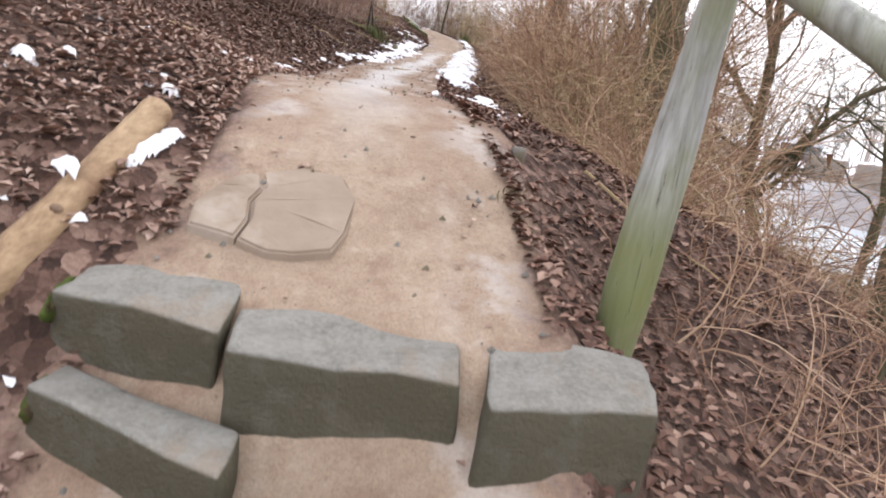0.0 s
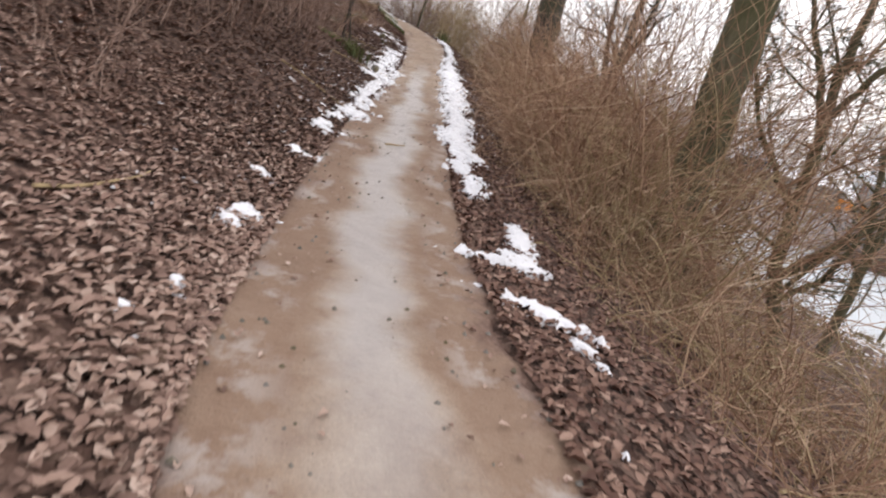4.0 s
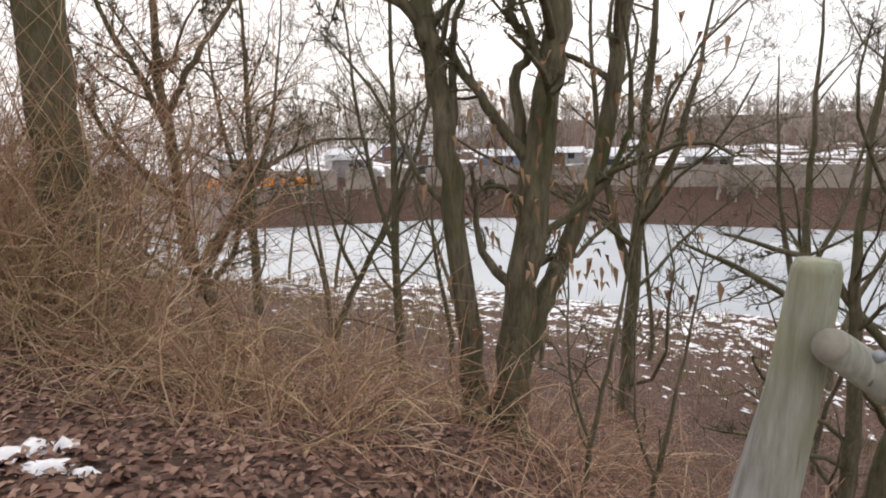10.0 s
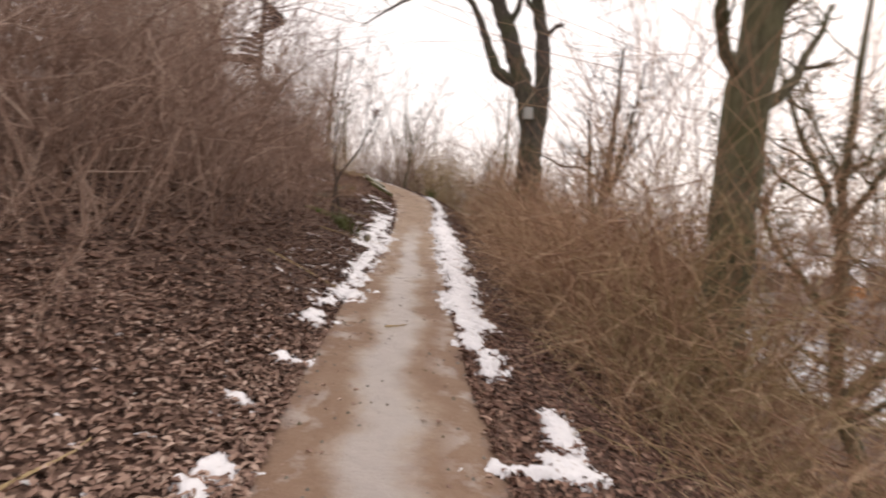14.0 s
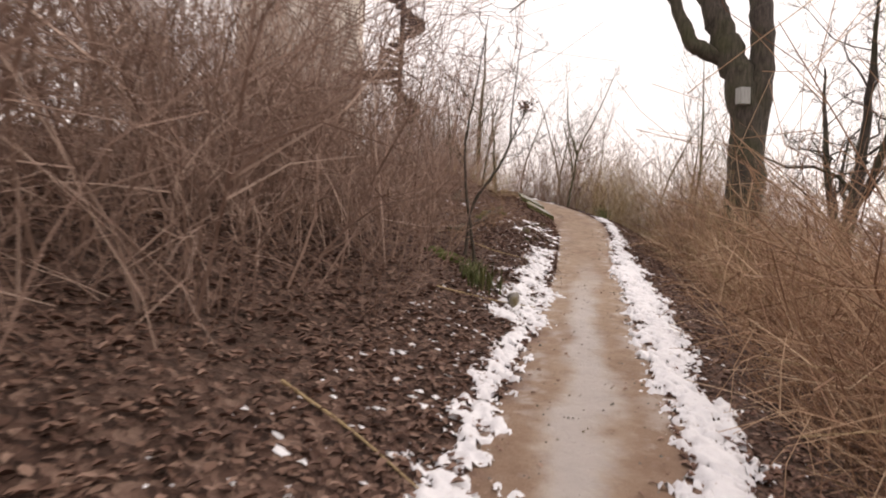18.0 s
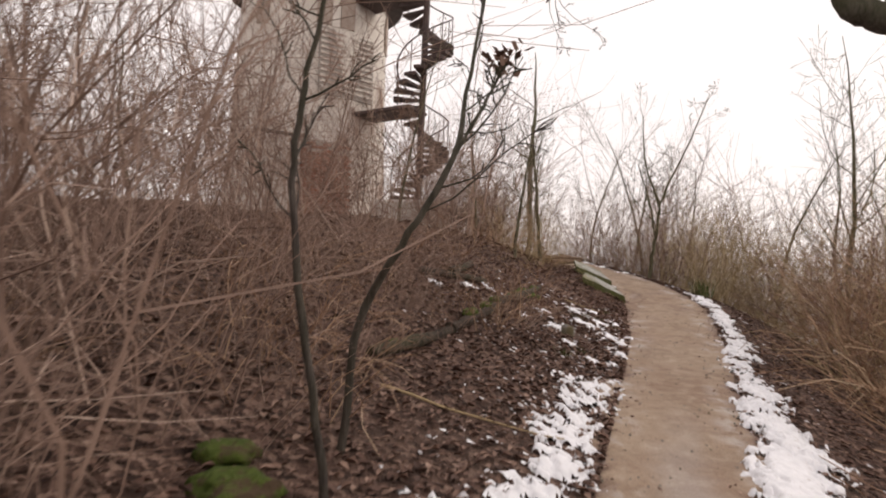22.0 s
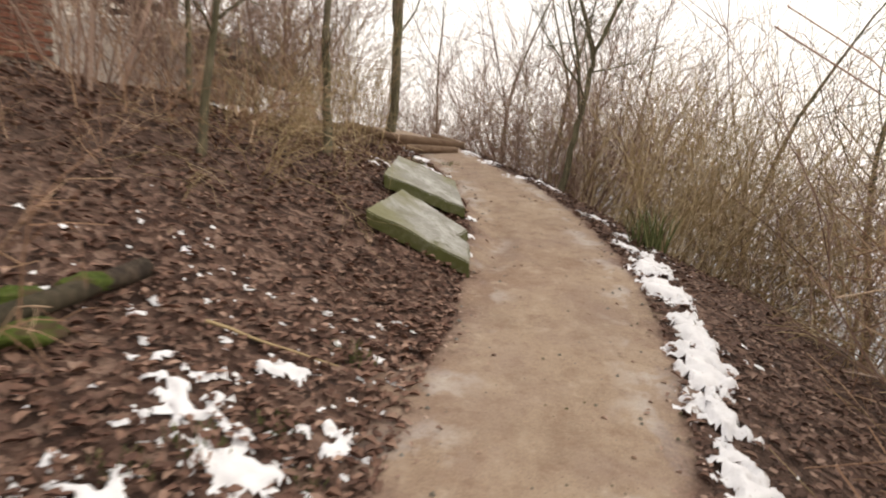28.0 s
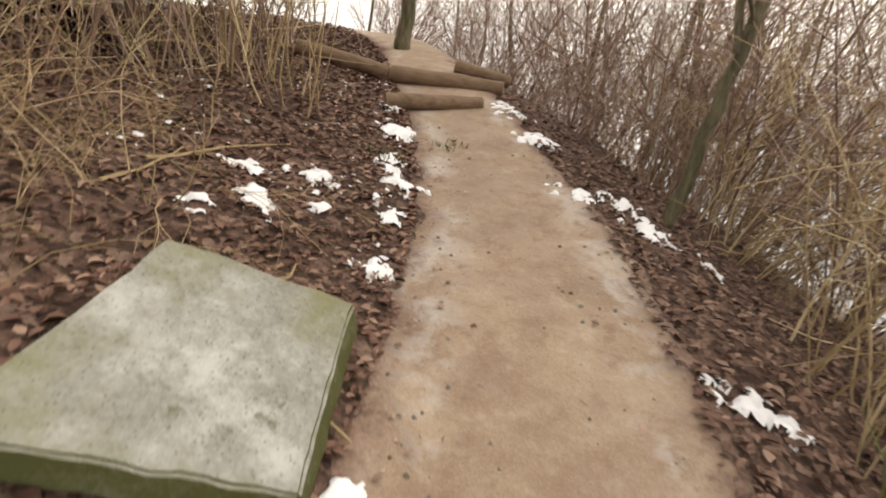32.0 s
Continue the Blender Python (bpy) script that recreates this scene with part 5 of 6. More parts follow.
twin = tree("twin_stemmed_tree", 24, [
    [(0, 0, -0.1, 0.13), (0.06, 0, 0.3, 0.1), (0.2, 0, 0.95, 0.085), (0.23, 0, 2.0, 0.08), (0.14, 0, 3.3, 0.06), (0.1, 0, 4.2, 0.04), (0.2, 0, 6.5, 0.012)],
    [(0.12, 0.05, -0.1, 0.14), (0.22, 0.06, 0.3, 0.12), (0.38, 0.08, 0.95, 0.11), (0.57, 0.1, 2.15, 0.1), (0.67, 0.1, 3.3, 0.09), (0.46, 0.1, 4.3, 0.07), (0.3, 0.1, 5.2, 0.05), (0.2, 0.1, 7.5, 0.015)],
    [(0.16, 0, 2.95, 0.045), (-0.3, -0.05, 3.35, 0.04), (-0.9, -0.1, 3.72, 0.03), (-1.5, -0.1, 3.95, 0.016)],
    [(0.62, 0.1, 2.8, 0.05), (0.1, 0, 3.45, 0.045), (-0.2, -0.05, 3.85, 0.035), (-1.1, -0.1, 4.1, 0.015)],
    [(0.66, 0.1, 3.2, 0.055), (0.95, 0.1, 4.0, 0.045), (1.2, 0.1, 5.6, 0.015)],
    [(0.22, 0, 1.9, 0.03), (-0.1, 0, 2.15, 0.026), (-0.6, -0.05, 1.85, 0.018), (-1.2, -0.1, 1.8, 0.01)]],
    BARK, kids=(10, 8, 7), kink=0.38, first=0.35, ratio=0.32, spread=0.9, label="mossy twin-stemmed tree on the slope", category="tree")
stand(twin, 6.7, -4.85, -103)

for seed, x, y, r, h, lean, kids, lb in (
        (22, 12.4, 3.2, 0.12, 12, 0.05, (19, 11, 8), "slender bare tree on the slope"),
        (23, 12.6, -2.3, 0.17, 12, 0.5, (17, 11, 8), "dark bare tree leaning over the river meadow"),
        (25, 14.5, 9.5, 0.16, 12, 0.2, (18, 10, 8), "bare tree low on the slope"),
        (26, 8.8, 17.0, 0.22, 9, 0.6, (16, 10, 8), "gnarled dark oak on the slope"),
        (27, 13.3, 5.7, 0.11, 7, 2.6, (9, 8, 5), "leaning bare tree near the river meadow"),
        (28, 17.0, -6.5, 0.15, 12, -0.3, (15, 9, 7), "bare tree near the river meadow"),
        (29, 10.0, -8.5, 0.15, 11, -0.8, (15, 9, 7), "bare tree near the river meadow")):
    gn = 0.5 if seed in (26, 25) else 0.4
    tt = tree("bare_tree", seed, [
        [(0, 0, 0, r * 1.3), (0.03, 0, 0.4, r), (lean * 0.3, 0, h * 0.28, r * 0.82), (lean * 0.6, 0.1, h * 0.5, r * 0.62), (lean * 0.8, 0.05, h * 0.75, r * 0.36), (lean, 0, h, r * 0.1)],
        [(lean * 0.28, 0, h * 0.26, r * 0.6), (lean * 0.3 - 0.5, 0.1, h * 0.4, r * 0.5), (lean * 0.3 - 0.9, 0.2, h * 0.6, r * 0.32), (lean * 0.3 - 1.1, 0.2, h * 0.82, r * 0.1)],
        [(lean * 0.4, 0, h * 0.36, r * 0.5), (lean * 0.4 + 0.7, -0.1, h * 0.5, r * 0.42), (lean * 0.4 + 1.2, -0.2, h * 0.72, r * 0.2), (lean * 0.4 + 1.4, -0.1, h * 0.9, r * 0.08)]],
        BARK if seed != 26 else BARK_DARK, kids=kids, kink=gn, first=0.22, ratio=0.45, spread=0.95, label=lb, category="tree")
    stand(tt, x, y, -65 if x > 7 else -70)

# slanting forked tree at the path's edge near the top, and the straight trunk behind the logs
slant = tree("slanting_tree", 41, [
    [(0, 0, 0, 0.055), (0.1, 0, 0.7, 0.042), (0.2, 0, 1.5, 0.036), (0.22, 0, 2.0, 0.032), (-0.1, 0, 2.9, 0.022), (-0.2, 0, 4.2, 0.01)],
    [(0.22, 0, 1.9, 0.03), (0.45, 0, 2.5, 0.026), (0.8, 0.1, 3.3, 0.02), (1.3, 0.1, 4.6, 0.009)],
    [(0.15, 0, 1.2, 0.025), (0.0, 0.05, 2.0, 0.02), (-0.3, 0.1, 3.0, 0.012)]], BARK, kids=(9, 6, 4), kink=0.35, first=0.3, ratio=0.4,
    label="slanting greenish forked tree on the path's edge", category="tree")
stand(slant, 2.06, 20.56, -12)
st = tree("straight_tree", 42, [[(0, 0, 0, 0.12), (0.02, 0, 0.5, 0.095), (-0.03, 0, 2.5, 0.085), (0.05, 0, 4.5, 0.05), (0, 0, 6.5, 0.012)]], BARK, kids=(8, 6, 4), first=0.35, ratio=0.35,
          label="straight mossy trunk behind the barrier logs", category="tree")
stand(st, -1.2, 23.6)

# saplings on the bank below the tower
bowed = tree("sapling", 51, [[(0, 0, -0.05, 0.021), (-0.12, -0.06, 0.7, 0.018), (-0.2, -0.1, 1.3, 0.016), (-0.19, -0.1, 1.75, 0.014), (-0.12, -0.07, 2.2, 0.011), (0.0, 0, 3.2, 0.004)]],
             BARK_DARK, levels=2, kids=(12, 6), first=0.3, ratio=0.25, kink=0.32, sides=8, label="thin bowed dark sapling on the bank", category="sapling")
stand(bowed, -0.22, 8.1, 0, 1, 0.02)
leaning = tree("sapling", 52, [[(0, 0, -0.05, 0.026), (0.1, 0, 0.75, 0.022), (0.36, -0.08, 1.15, 0.019), (0.54, 0.02, 1.55, 0.016), (0.55, 0.3, 2.1, 0.011), (0.62, 0.55, 3.1, 0.004)],
                               [(0.53, 0.0, 1.5, 0.011), (0.66, 0.14, 1.85, 0.009), (0.74, 0.25, 2.09, 0.006)]],
               BARK_DARK, levels=2, kids=(11, 6), first=0.3, ratio=0.25, kink=0.32, sides=8, label="dark sapling leaning over the bank", category="sapling")
stand(leaning, -0.42, 8.6, 0, 1, 0.02)
for x, y, sd in ((3.1, -2.85, 61), (3.5, -3.2, 62)):
    sp = tree("sapling", sd, [[(0, 0, 0, 0.02), (0.05, 0, 0.5, 0.016), (0.16, 0.05, 1.1, 0.012), (0.3, 0.1, 2.0, 0.004)], [(0.05, 0, 0.5, 0.012), (-0.08, 0.05, 0.9, 0.009), (-0.1, 0.1, 1.6, 0.003)]],
              BARK, levels=2, kids=(9, 6), first=0.25, ratio=0.35, kink=0.3, sides=7, label="thin dark shrub-like sapling on the slope", category="sapling")
    stand(sp, x, y, -80, 1, 0.05)
for seed, x, y, h, lean, r, lb in ((54, -0.6, 16.2, 2.6, (0.3, 0.1), 0.035, "stout young stem beside the slab"),
                                   (55, -0.3, 17.85, 3.0, (-0.3, 0.3), 0.05, "young stem on the bare bank"), (56, -2.6, 15.4, 3.6, (0.6, 0.4), 0.03, "young tree before the tower"),
                                   (57, -1.6, 17.6, 3.4, (-0.4, 0.3), 0.03, "young tree before the tower"), (58, 1.9, 24.5, 4.5, (0.6, 0.3), 0.06, "young tree beyond the path's end")):
    sp = tree("sapling", seed, [[(0, 0, 0, r), (lean[0] * 0.2, lean[1] * 0.2, h * 0.3, r * 0.8), (lean[0] * 0.55, lean[1] * 0.6, h * 0.65, r * 0.5), (lean[0], lean[1], h, r * 0.15)]],
              BARK, levels=2, kids=(16, 6), first=0.25, ratio=0.32, kink=0.25, sides=7, label=lb, category="sapling")
    stand(sp, x, y, 0, 1, 0.05)


# ---- thickets ----
RED_BRUSH = [brush_mesh("thicket", 40 + k, 18, 1.7, 0.45, 1.1, 8, TWIG_RED, -0.1, 0.005, 0.36) for k in range(5)]
DARK_BRUSH = [brush_mesh("thicket", 50 + k, 15, 2.1, 0.5, 0.9, 7, TWIG_DARK, -0.04, 0.005, 0.32) for k in range(5)]
TAN_SHOOTS = [brush_mesh("shoots", 60 + k, 18, 2.3, 0.34, 0.5, 7, TWIG_TAN, 0.0, 0.0055, 0.22) for k in range(4)]
LOW_BRUSH = [brush_mesh("low_brush", 70 + k, 16, 0.95, 0.4, 1.5, 6, TWIG_RED, -0.16, 0.004, 0.34) for k in range(4)]
TALL_BRUSH = [brush_mesh("tall_bush", 80 + k, 9, 4.2, 0.3, 0.7, 18, TWIG_DARK, 0.0, 0.011, 0.27) for k in range(5)]
ARCH_BRUSH = [brush_mesh("arching_brush", 76 + k, 12, 1.5, 0.35, 1.7, 7, TWIG_TAN, -0.2, 0.0042, 0.3) for k in range(3)]
TALL_RED = [brush_mesh("tall_thicket", 86 + k, 12, 3.5, 0.5, 0.6, 15, TWIG_RED, -0.01, 0.0068, 0.34) for k in range(3)]
TALL_TAN = [brush_mesh("tall_tangle", 96 + k, 11, 2.6, 0.5, 1.0, 12, TWIG_TAN, -0.06, 0.0065, 0.36) for k in range(3)]
TALL_DARK = [brush_mesh("bank_thicket", 106 + k, 13, 3.2, 0.55, 0.55, 15, TWIG_DARK, -0.02, 0.0075, 0.34) for k in range(3)]
rng = random.Random(5)


KIND = {"thickets on the slope": "thicket_shrub", "shoots on the slope": "shoot_clump", "low brush": "bramble", "shrubs low on the slope": "slope_shrub", "tall bushes": "tall_bush", "brush on the bank": "bank_shrub"}


COORDS = {}
for stems, twigs in RED_BRUSH + DARK_BRUSH + TAN_SHOOTS + LOW_BRUSH + TALL_BRUSH + ARCH_BRUSH + TALL_RED + TALL_TAN + TALL_DARK:
    for me in (stems, twigs):
        COORDS[me.name] = np.array([tuple(q.co) for q in me.vertices])


def shrubs(meshes, spots, label, group, lo=0.8, hi=1.2, name="shrub", tip=8, category="shrub", clear=0.66):
    """Bare shrubs standing clear of the trodden way."""
    for x, y in spots:
        ob = new(KIND.get(group, name))
        stems, twigs = rng.choice(meshes)
        tagged(part("cane_growth", stems, None, ob), kind="stuff")
        tagged(part("twig_growth", twigs, None, ob), kind="stuff")
        s = rng.uniform(lo, hi)
        side = 1 if x > float(line_x(y)) else -1
        lean = pose(0, 0, 0, rng.uniform(-tip, tip), (11 if side > 0 else -7) + rng.uniform(-tip, tip), 0) @ pose(0, 0, 0, 0, 0, rng.uniform(0, 360)) @ Matrix.Diagonal((s, s, s * rng.uniform(0.9, 1.1), 1))
        co = np.concatenate([COORDS[stems.name], COORDS[twigs.name]])
        lm = np.array(lean.to_3x3())
        reach = co @ lm.T
        reach = reach[reach[:, 2] < 2.2]
        gap = side * (reach[:, 0] + x - line_x(np.clip(reach[:, 1] + y, -30, 60)))
        x += side * max(0.0, clear - float(np.min(gap)))
        ob.matrix_world = pose(x, y, gz(x, y) - 0.03) @ lean
        tagged(ob, label, category, group)


def band(n, y0, y1, d0, d1):
    """Spots beside the path, d metres outside its edge (left where negative)."""
    spots = []
    for k in range(n):
        y = y0 + (y1 - y0) * (k + rng.random()) / n
        d = d0 + (d1 - d0) * rng.random()
        side = 1 if d > 0 else -1
        spots.append((float(line_x(y)) + side * float(half_width(y)) + d, y))
    return spots


# downhill side
shrubs(RED_BRUSH, band(24, 1.6, 7, 1.25, 2.1), "reddish-brown arching leafless shrub beside the path", "thickets on the slope", 0.9, 1.3)
shrubs(RED_BRUSH, band(26, 3.4, 10, 1.9, 4.5), "reddish-brown tangled leafless shrub on the slope", "thickets on the slope", 1.3, 1.8)
shrubs(RED_BRUSH, band(34, 7, 15.5, 1.5, 3.2), "reddish-brown arching leafless shrub beside the path", "thickets on the slope", 1.3, 1.75)
shrubs(TAN_SHOOTS, band(12, 8.5, 15.5, 1.5, 3.2), "upright tan shoots in a dense clump", "shoots on the slope", 0.65, 0.9, tip=10)
shrubs(TAN_SHOOTS, [(2.6, 18.95), (2.72, 19.1), (2.85, 18.8), (2.75, 19.4), (3.1, 19.0), (3.3, 18.5), (3.0, 19.6)], "tall upright tan shoots at the path's edge", "shoots on the slope", 0.9, 1.15, tip=5)
shrubs(TAN_SHOOTS, band(9, 13, 24, 1.8, 5.0), "thin upright shoots on the slope", "shoots on the slope", 0.9, 1.3, tip=9)
shrubs(LOW_BRUSH, band(34, -2.4, 2.2, 1.1, 3.6), "low arching bramble-like twigs over dead leaves", "low brush", 0.8, 1.3)
shrubs(LOW_BRUSH, band(24, -6, 0, 2.0, 7.0), "low reddish twigs on the slope", "low brush", 0.9, 1.6)
shrubs(DARK_BRUSH, band(22, -9, 14, 5.5, 14), "bare grey-brown shrub low on the slope", "shrubs low on the slope", 0.6, 1.2)
shrubs(DARK_BRUSH, band(8, -9.5, -4.5, 2.2, 5), "bare twigs beside the steps", "shrubs low on the slope", 0.6, 0.9)
shrubs(TALL_BRUSH, band(14, 13, 34, 3.0, 12), "tall thin-stemmed bare bush on the slope", "tall bushes", 0.9, 1.4)
shrubs(TALL_BRUSH, band(10, 22, 32, 0.8, 3.0), "tall thin-stemmed bare bush near the path's end", "tall bushes", 0.8, 1.1)
shrubs(TALL_BRUSH, [(1.0, 22.9), (1.35, 23.3), (1.9, 22.0), (2.3, 23.0), (2.6, 21.4), (2.9, 20.6)], "tall clump of thin dark stems beside the path", "tall bushes", 0.75, 0.95)

shrubs(TALL_BRUSH, band(10, 19.5, 26, 1.6, 4.5), "airy thin-stemmed bush hiding the slope", "tall bushes", 0.6, 0.9)
shrubs(TAN_SHOOTS, band(6, 19.0, 25, 1.6, 3.8), "tan upright shoots at the path's end", "shoots on the slope", 0.8, 1.2, tip=9)

shrubs(TALL_RED, [(2.3, 1.7), (2.5, 2.3), (2.2, 2.9), (2.9, 2.9), (2.7, 3.5), (3.3, 3.4), (2.4, 4.2), (3.1, 4.2), (3.7, 3.7), (4.5, 3.5), (2.6, 5.0), (3.4, 5.2), (3.0, 2.3), (2.6, 1.4), (4.3, 4.6)], "tall reddish many-stemmed shrub round the oak", "thickets on the slope", 1.0, 1.4, tip=6)
shrubs(TALL_TAN, [(2.2, 1.3), (2.6, 1.9), (2.0, 2.3), (3.3, 2.3), (2.4, 3.2), (4.2, 2.7), (2.9, 1.5), (2.1, 3.7)], "tangled tan shrub at the foot of the oak", "thickets on the slope", 0.75, 1.05, tip=8)
shrubs(LOW_BRUSH, band(16, -5.0, -2.4, 0.75, 2.6), "reddish twigs over the leaves beside the steps", "low brush", 0.6, 1.0)
shrubs(TALL_TAN, band(24, 12.5, 24, 1.9, 4.2), "tangled olive-tan bush on the slope below the path", "thickets on the slope", 0.9, 1.3, tip=8)
shrubs(ARCH_BRUSH, band(30, 11.5, 22, 1.5, 3.4), "tangled tan twigs covering the slope", "low brush", 0.7, 1.1)
shrubs(DARK_BRUSH, band(28, 13, 25, 1.9, 5.5), "bare twiggy shrub below the path", "shrubs low on the slope", 0.8, 1.2)
shrubs(ARCH_BRUSH, band(26, -1.6, 3.2, 1.3, 2.9), "long arching tan twigs over dead leaves", "low brush", 0.7, 1.15)

shrubs(DARK_BRUSH, band(16, 21, 27, 0.9, 3.2), "dense bare shrub beside the path's end", "shrubs by the path's end", 0.55, 0.9)
shrubs(DARK_BRUSH, [(-3.2 + 0.42 * k, 25.2 + (k * 5) % 3 * 0.5) for k in range(10)], "dense bare shrub beyond the barrier logs", "shrubs by the path's end", 0.42, 0.65)
shrubs(TALL_BRUSH, band(12, 12, 22, 2.6, 6.0), "tall twiggy bush rising beside the path", "tall bushes", 0.65, 0.95)
# uphill side
shrubs(TALL_BRUSH, [(-1.3, 19.2), (-1.8, 20.2), (-1.5, 21.2), (-2.4, 21.6), (-2.2, 22.6), (-3.0, 19.6), (-1.2, 22.4)], "twiggy bush on the bank below the staircase", "tall bushes", 0.6, 0.85)
shrubs(DARK_BRUSH, band(30, -0.6, 7.2, -3.4, -1.2), "dark brown leafless brush on the bank", "brush on the bank", 0.6, 0.95)
shrubs(TALL_DARK, band(32, 1.2, 8.2, -3.2, -1.3), "tall dense dark brown brush on the bank", "brush on the bank", 0.8, 1.2, tip=6)
shrubs(TALL_DARK, band(12, 6.5, 12.5, -6.5, -3.2), "tall dark brush below the tower", "brush on the bank", 0.6, 0.85, tip=6)
shrubs(DARK_BRUSH, band(30, -4.5, 9.0, -7.5, -3.4), "dark brown leafless thicket on the bank", "brush on the bank", 0.85, 1.25)
shrubs(DARK_BRUSH, band(10, 9, 14, -7, -3.2), "thin dark brush below the tower", "brush on the bank", 0.6, 0.95)
shrubs(DARK_BRUSH, band(18, 8.0, 12.5, -2.6, -1.2), "dark brown leafless twigs on the leafy bank", "brush on the bank", 0.25, 0.5)
shrubs(DARK_BRUSH, band(26, 7.5, 13.5, -5.5, -2.2), "dark brown leafless brush on the leafy bank", "brush on the bank", 0.45, 0.75)
shrubs(DARK_BRUSH, band(14, 7.5, 13, -5.5, -2.6), "reddish-brown leafless thicket below the tower", "brush on the bank", 0.5, 0.8)
shrubs(TALL_BRUSH, [(rng.uniform(-8, -2.2), rng.uniform(10.5, 18.6)) for _ in range(8)], "thin-stemmed bare bush below the tower", "tall bushes", 0.55, 0.85)
shrubs(LOW_BRUSH, band(22, 6.5, 15.5, -3.4, -1.2), "low reddish twigs on the leafy bank", "low brush", 0.6, 1.1)
shrubs(TALL_BRUSH, band(18, 1, 17, -12, -6.0), "tall bare bush on the hill", "tall bushes", 0.8, 1.2)
shrubs(TALL_BRUSH, [(-0.55, 20.6), (-0.8, 21.2), (-1.1, 20.4), (-2.0, 18.6), (-2.4, 19.4), (-1.7, 21.8), (-2.6, 17.2), (-3.4, 16.4), (-3.0, 20.8), (-1.6, 16.3), (-4.2, 15.2), (-5.2, 14.6), (-6.4, 15.2)],
       "many-stemmed bare bush before the tower", "tall bushes", 0.7, 1.0)
shrubs(TALL_DARK, [(-0.9, 19.9), (-1.5, 20.7), (-0.6, 21.6), (-1.9, 19.1), (-2.6, 18.3), (-3.4, 17.5), (-4.6, 16.6), (-5.8, 16.2), (-1.9, 16.9), (-3.0, 15.4)], "dense bush on the skyline below the tower", "brush on the bank", 0.7, 0.95, tip=6)
shrubs(TALL_RED, band(14, 11.0, 16.5, 1.9, 3.2), "tall reddish tangled shrub beside the path", "thickets on the slope", 0.65, 0.95, tip=6)
shrubs(TALL_DARK, band(10, 12.0, 17.0, 1.6, 3.2), "tall dense bush rising beside the path", "shrubs low on the slope", 0.75, 1.05, tip=6)
shrubs(ARCH_BRUSH, [(-0.35, 16.4), (-0.5, 17.3), (-0.75, 18.1), (-0.3, 18.8), (-1.0, 17.6), (-1.2, 18.8), (-0.9, 16.9)], "arching olive-tan twigs beside the concrete slabs", "thickets by the slabs", 0.55, 0.8)
shrubs(TAN_SHOOTS, [(-0.7, 20.3), (-0.8, 20.6), (-0.95, 20.4)], "clump of olive-tan stems on the bank", "shoots by the path's end", 0.85, 1.1, tip=12)
shrubs(TALL_TAN, [(-0.5, 16.9), (-0.2, 17.6), (-0.6, 18.0), (-0.25, 18.5), (-0.9, 17.3), (-0.2, 16.3)], "olive-tan tangled shrub behind the slabs", "thickets by the slabs", 0.4, 0.55)
shrubs(RED_BRUSH, [(-0.75, 16.6), (-0.95, 17.3), (-1.3, 16.2), (-1.1, 18.2)], "arching tan twigs beside the concrete slabs", "thickets by the slabs", 0.6, 0.8)
shrubs(TALL_BRUSH, [(-2.5 + 1.3 * k, 26.5 + (k * 7) % 5) for k in range(-3, 7)], "tall bare bush on the skyline", "tall bushes", 0.8, 1.15)


# ---- woods ----
def wood_mesh(name, seed, h, r, material):
    """A cheap whole bare tree for the distance."""
    rg = random.Random(seed)
    v, f, v2, f2 = [], [], [], []
    p, rr = limb(rg, Vector((0, 0, -0.3)), Vector((rg.uniform(-0.1, 0.1), 0, 1)), h, r, r * 0.08, 9, 0.16, 0.05)
    tube_into(v, f, p, rr, 6)
    out = {1: [], 2: [], 3: []}
    grow(rg, out, p, rr, 1, 3, 0.75, 0.25, 0.06, (13, 6, 2), 0.45, 0.25)
    for lev, items in out.items():
        for q, qr in items:
            tube_into(v2, f2, q, [max(a, 0.006) for a in qr], 3)
    return mesh_from("trunk", v, f, material, True), mesh_from("crown", v2, f2, material)


WOODS = [wood_mesh("wood_tree", 90 + k, 8.5 + k, 0.09 + 0.012 * k, BARK) for k in range(5)]


def woods(spots, label, group, lo, hi):
    for x, y in spots:
        ob = new("wood_tree")
        trunk, crown = rng.choice(WOODS)
        part("trunk", trunk, None, ob)
        part("crown", crown, None, ob)
        s = rng.uniform(lo, hi)
        ob.matrix_world = pose(x, y, gz(x, y) - 0.1, rng.uniform(-5, 5), rng.uniform(-5, 5), rng.uniform(0, 360)) @ Matrix.Diagonal((s, s, s, 1))
        tagged(ob, label, "tree", group)


woods(band(16, 16, 40, 3.5, 14), "slim bare tree beyond the bend of the path", "woods by the path", 0.55, 0.9)
woods(band(5, -12, 16, 8, 15), "thin bare tree on the slope", "trees on the river slope", 0.5, 0.8)
woods(band(10, -14, 30, 13, 27), "bare tree on the river slope", "trees on the river slope", 0.7, 1.1)
woods([(rng.uniform(-9, 10), rng.uniform(30, 55)) for _ in range(18)], "slim bare tree on the skyline", "woods by the path", 0.5, 0.85)
woods(band(14, -6, 26, -30, -13), "bare tree on the hill", "woods on the hill", 0.7, 1.1)


# grey-brown bark lightened in its base colour to imitate haze over the ridge
FAR_BARK = simple("haze_paled_bark", (0.24, 0.2, 0.17), (0.4, 0.35, 0.31), 0.3, 0.9, 0.1)


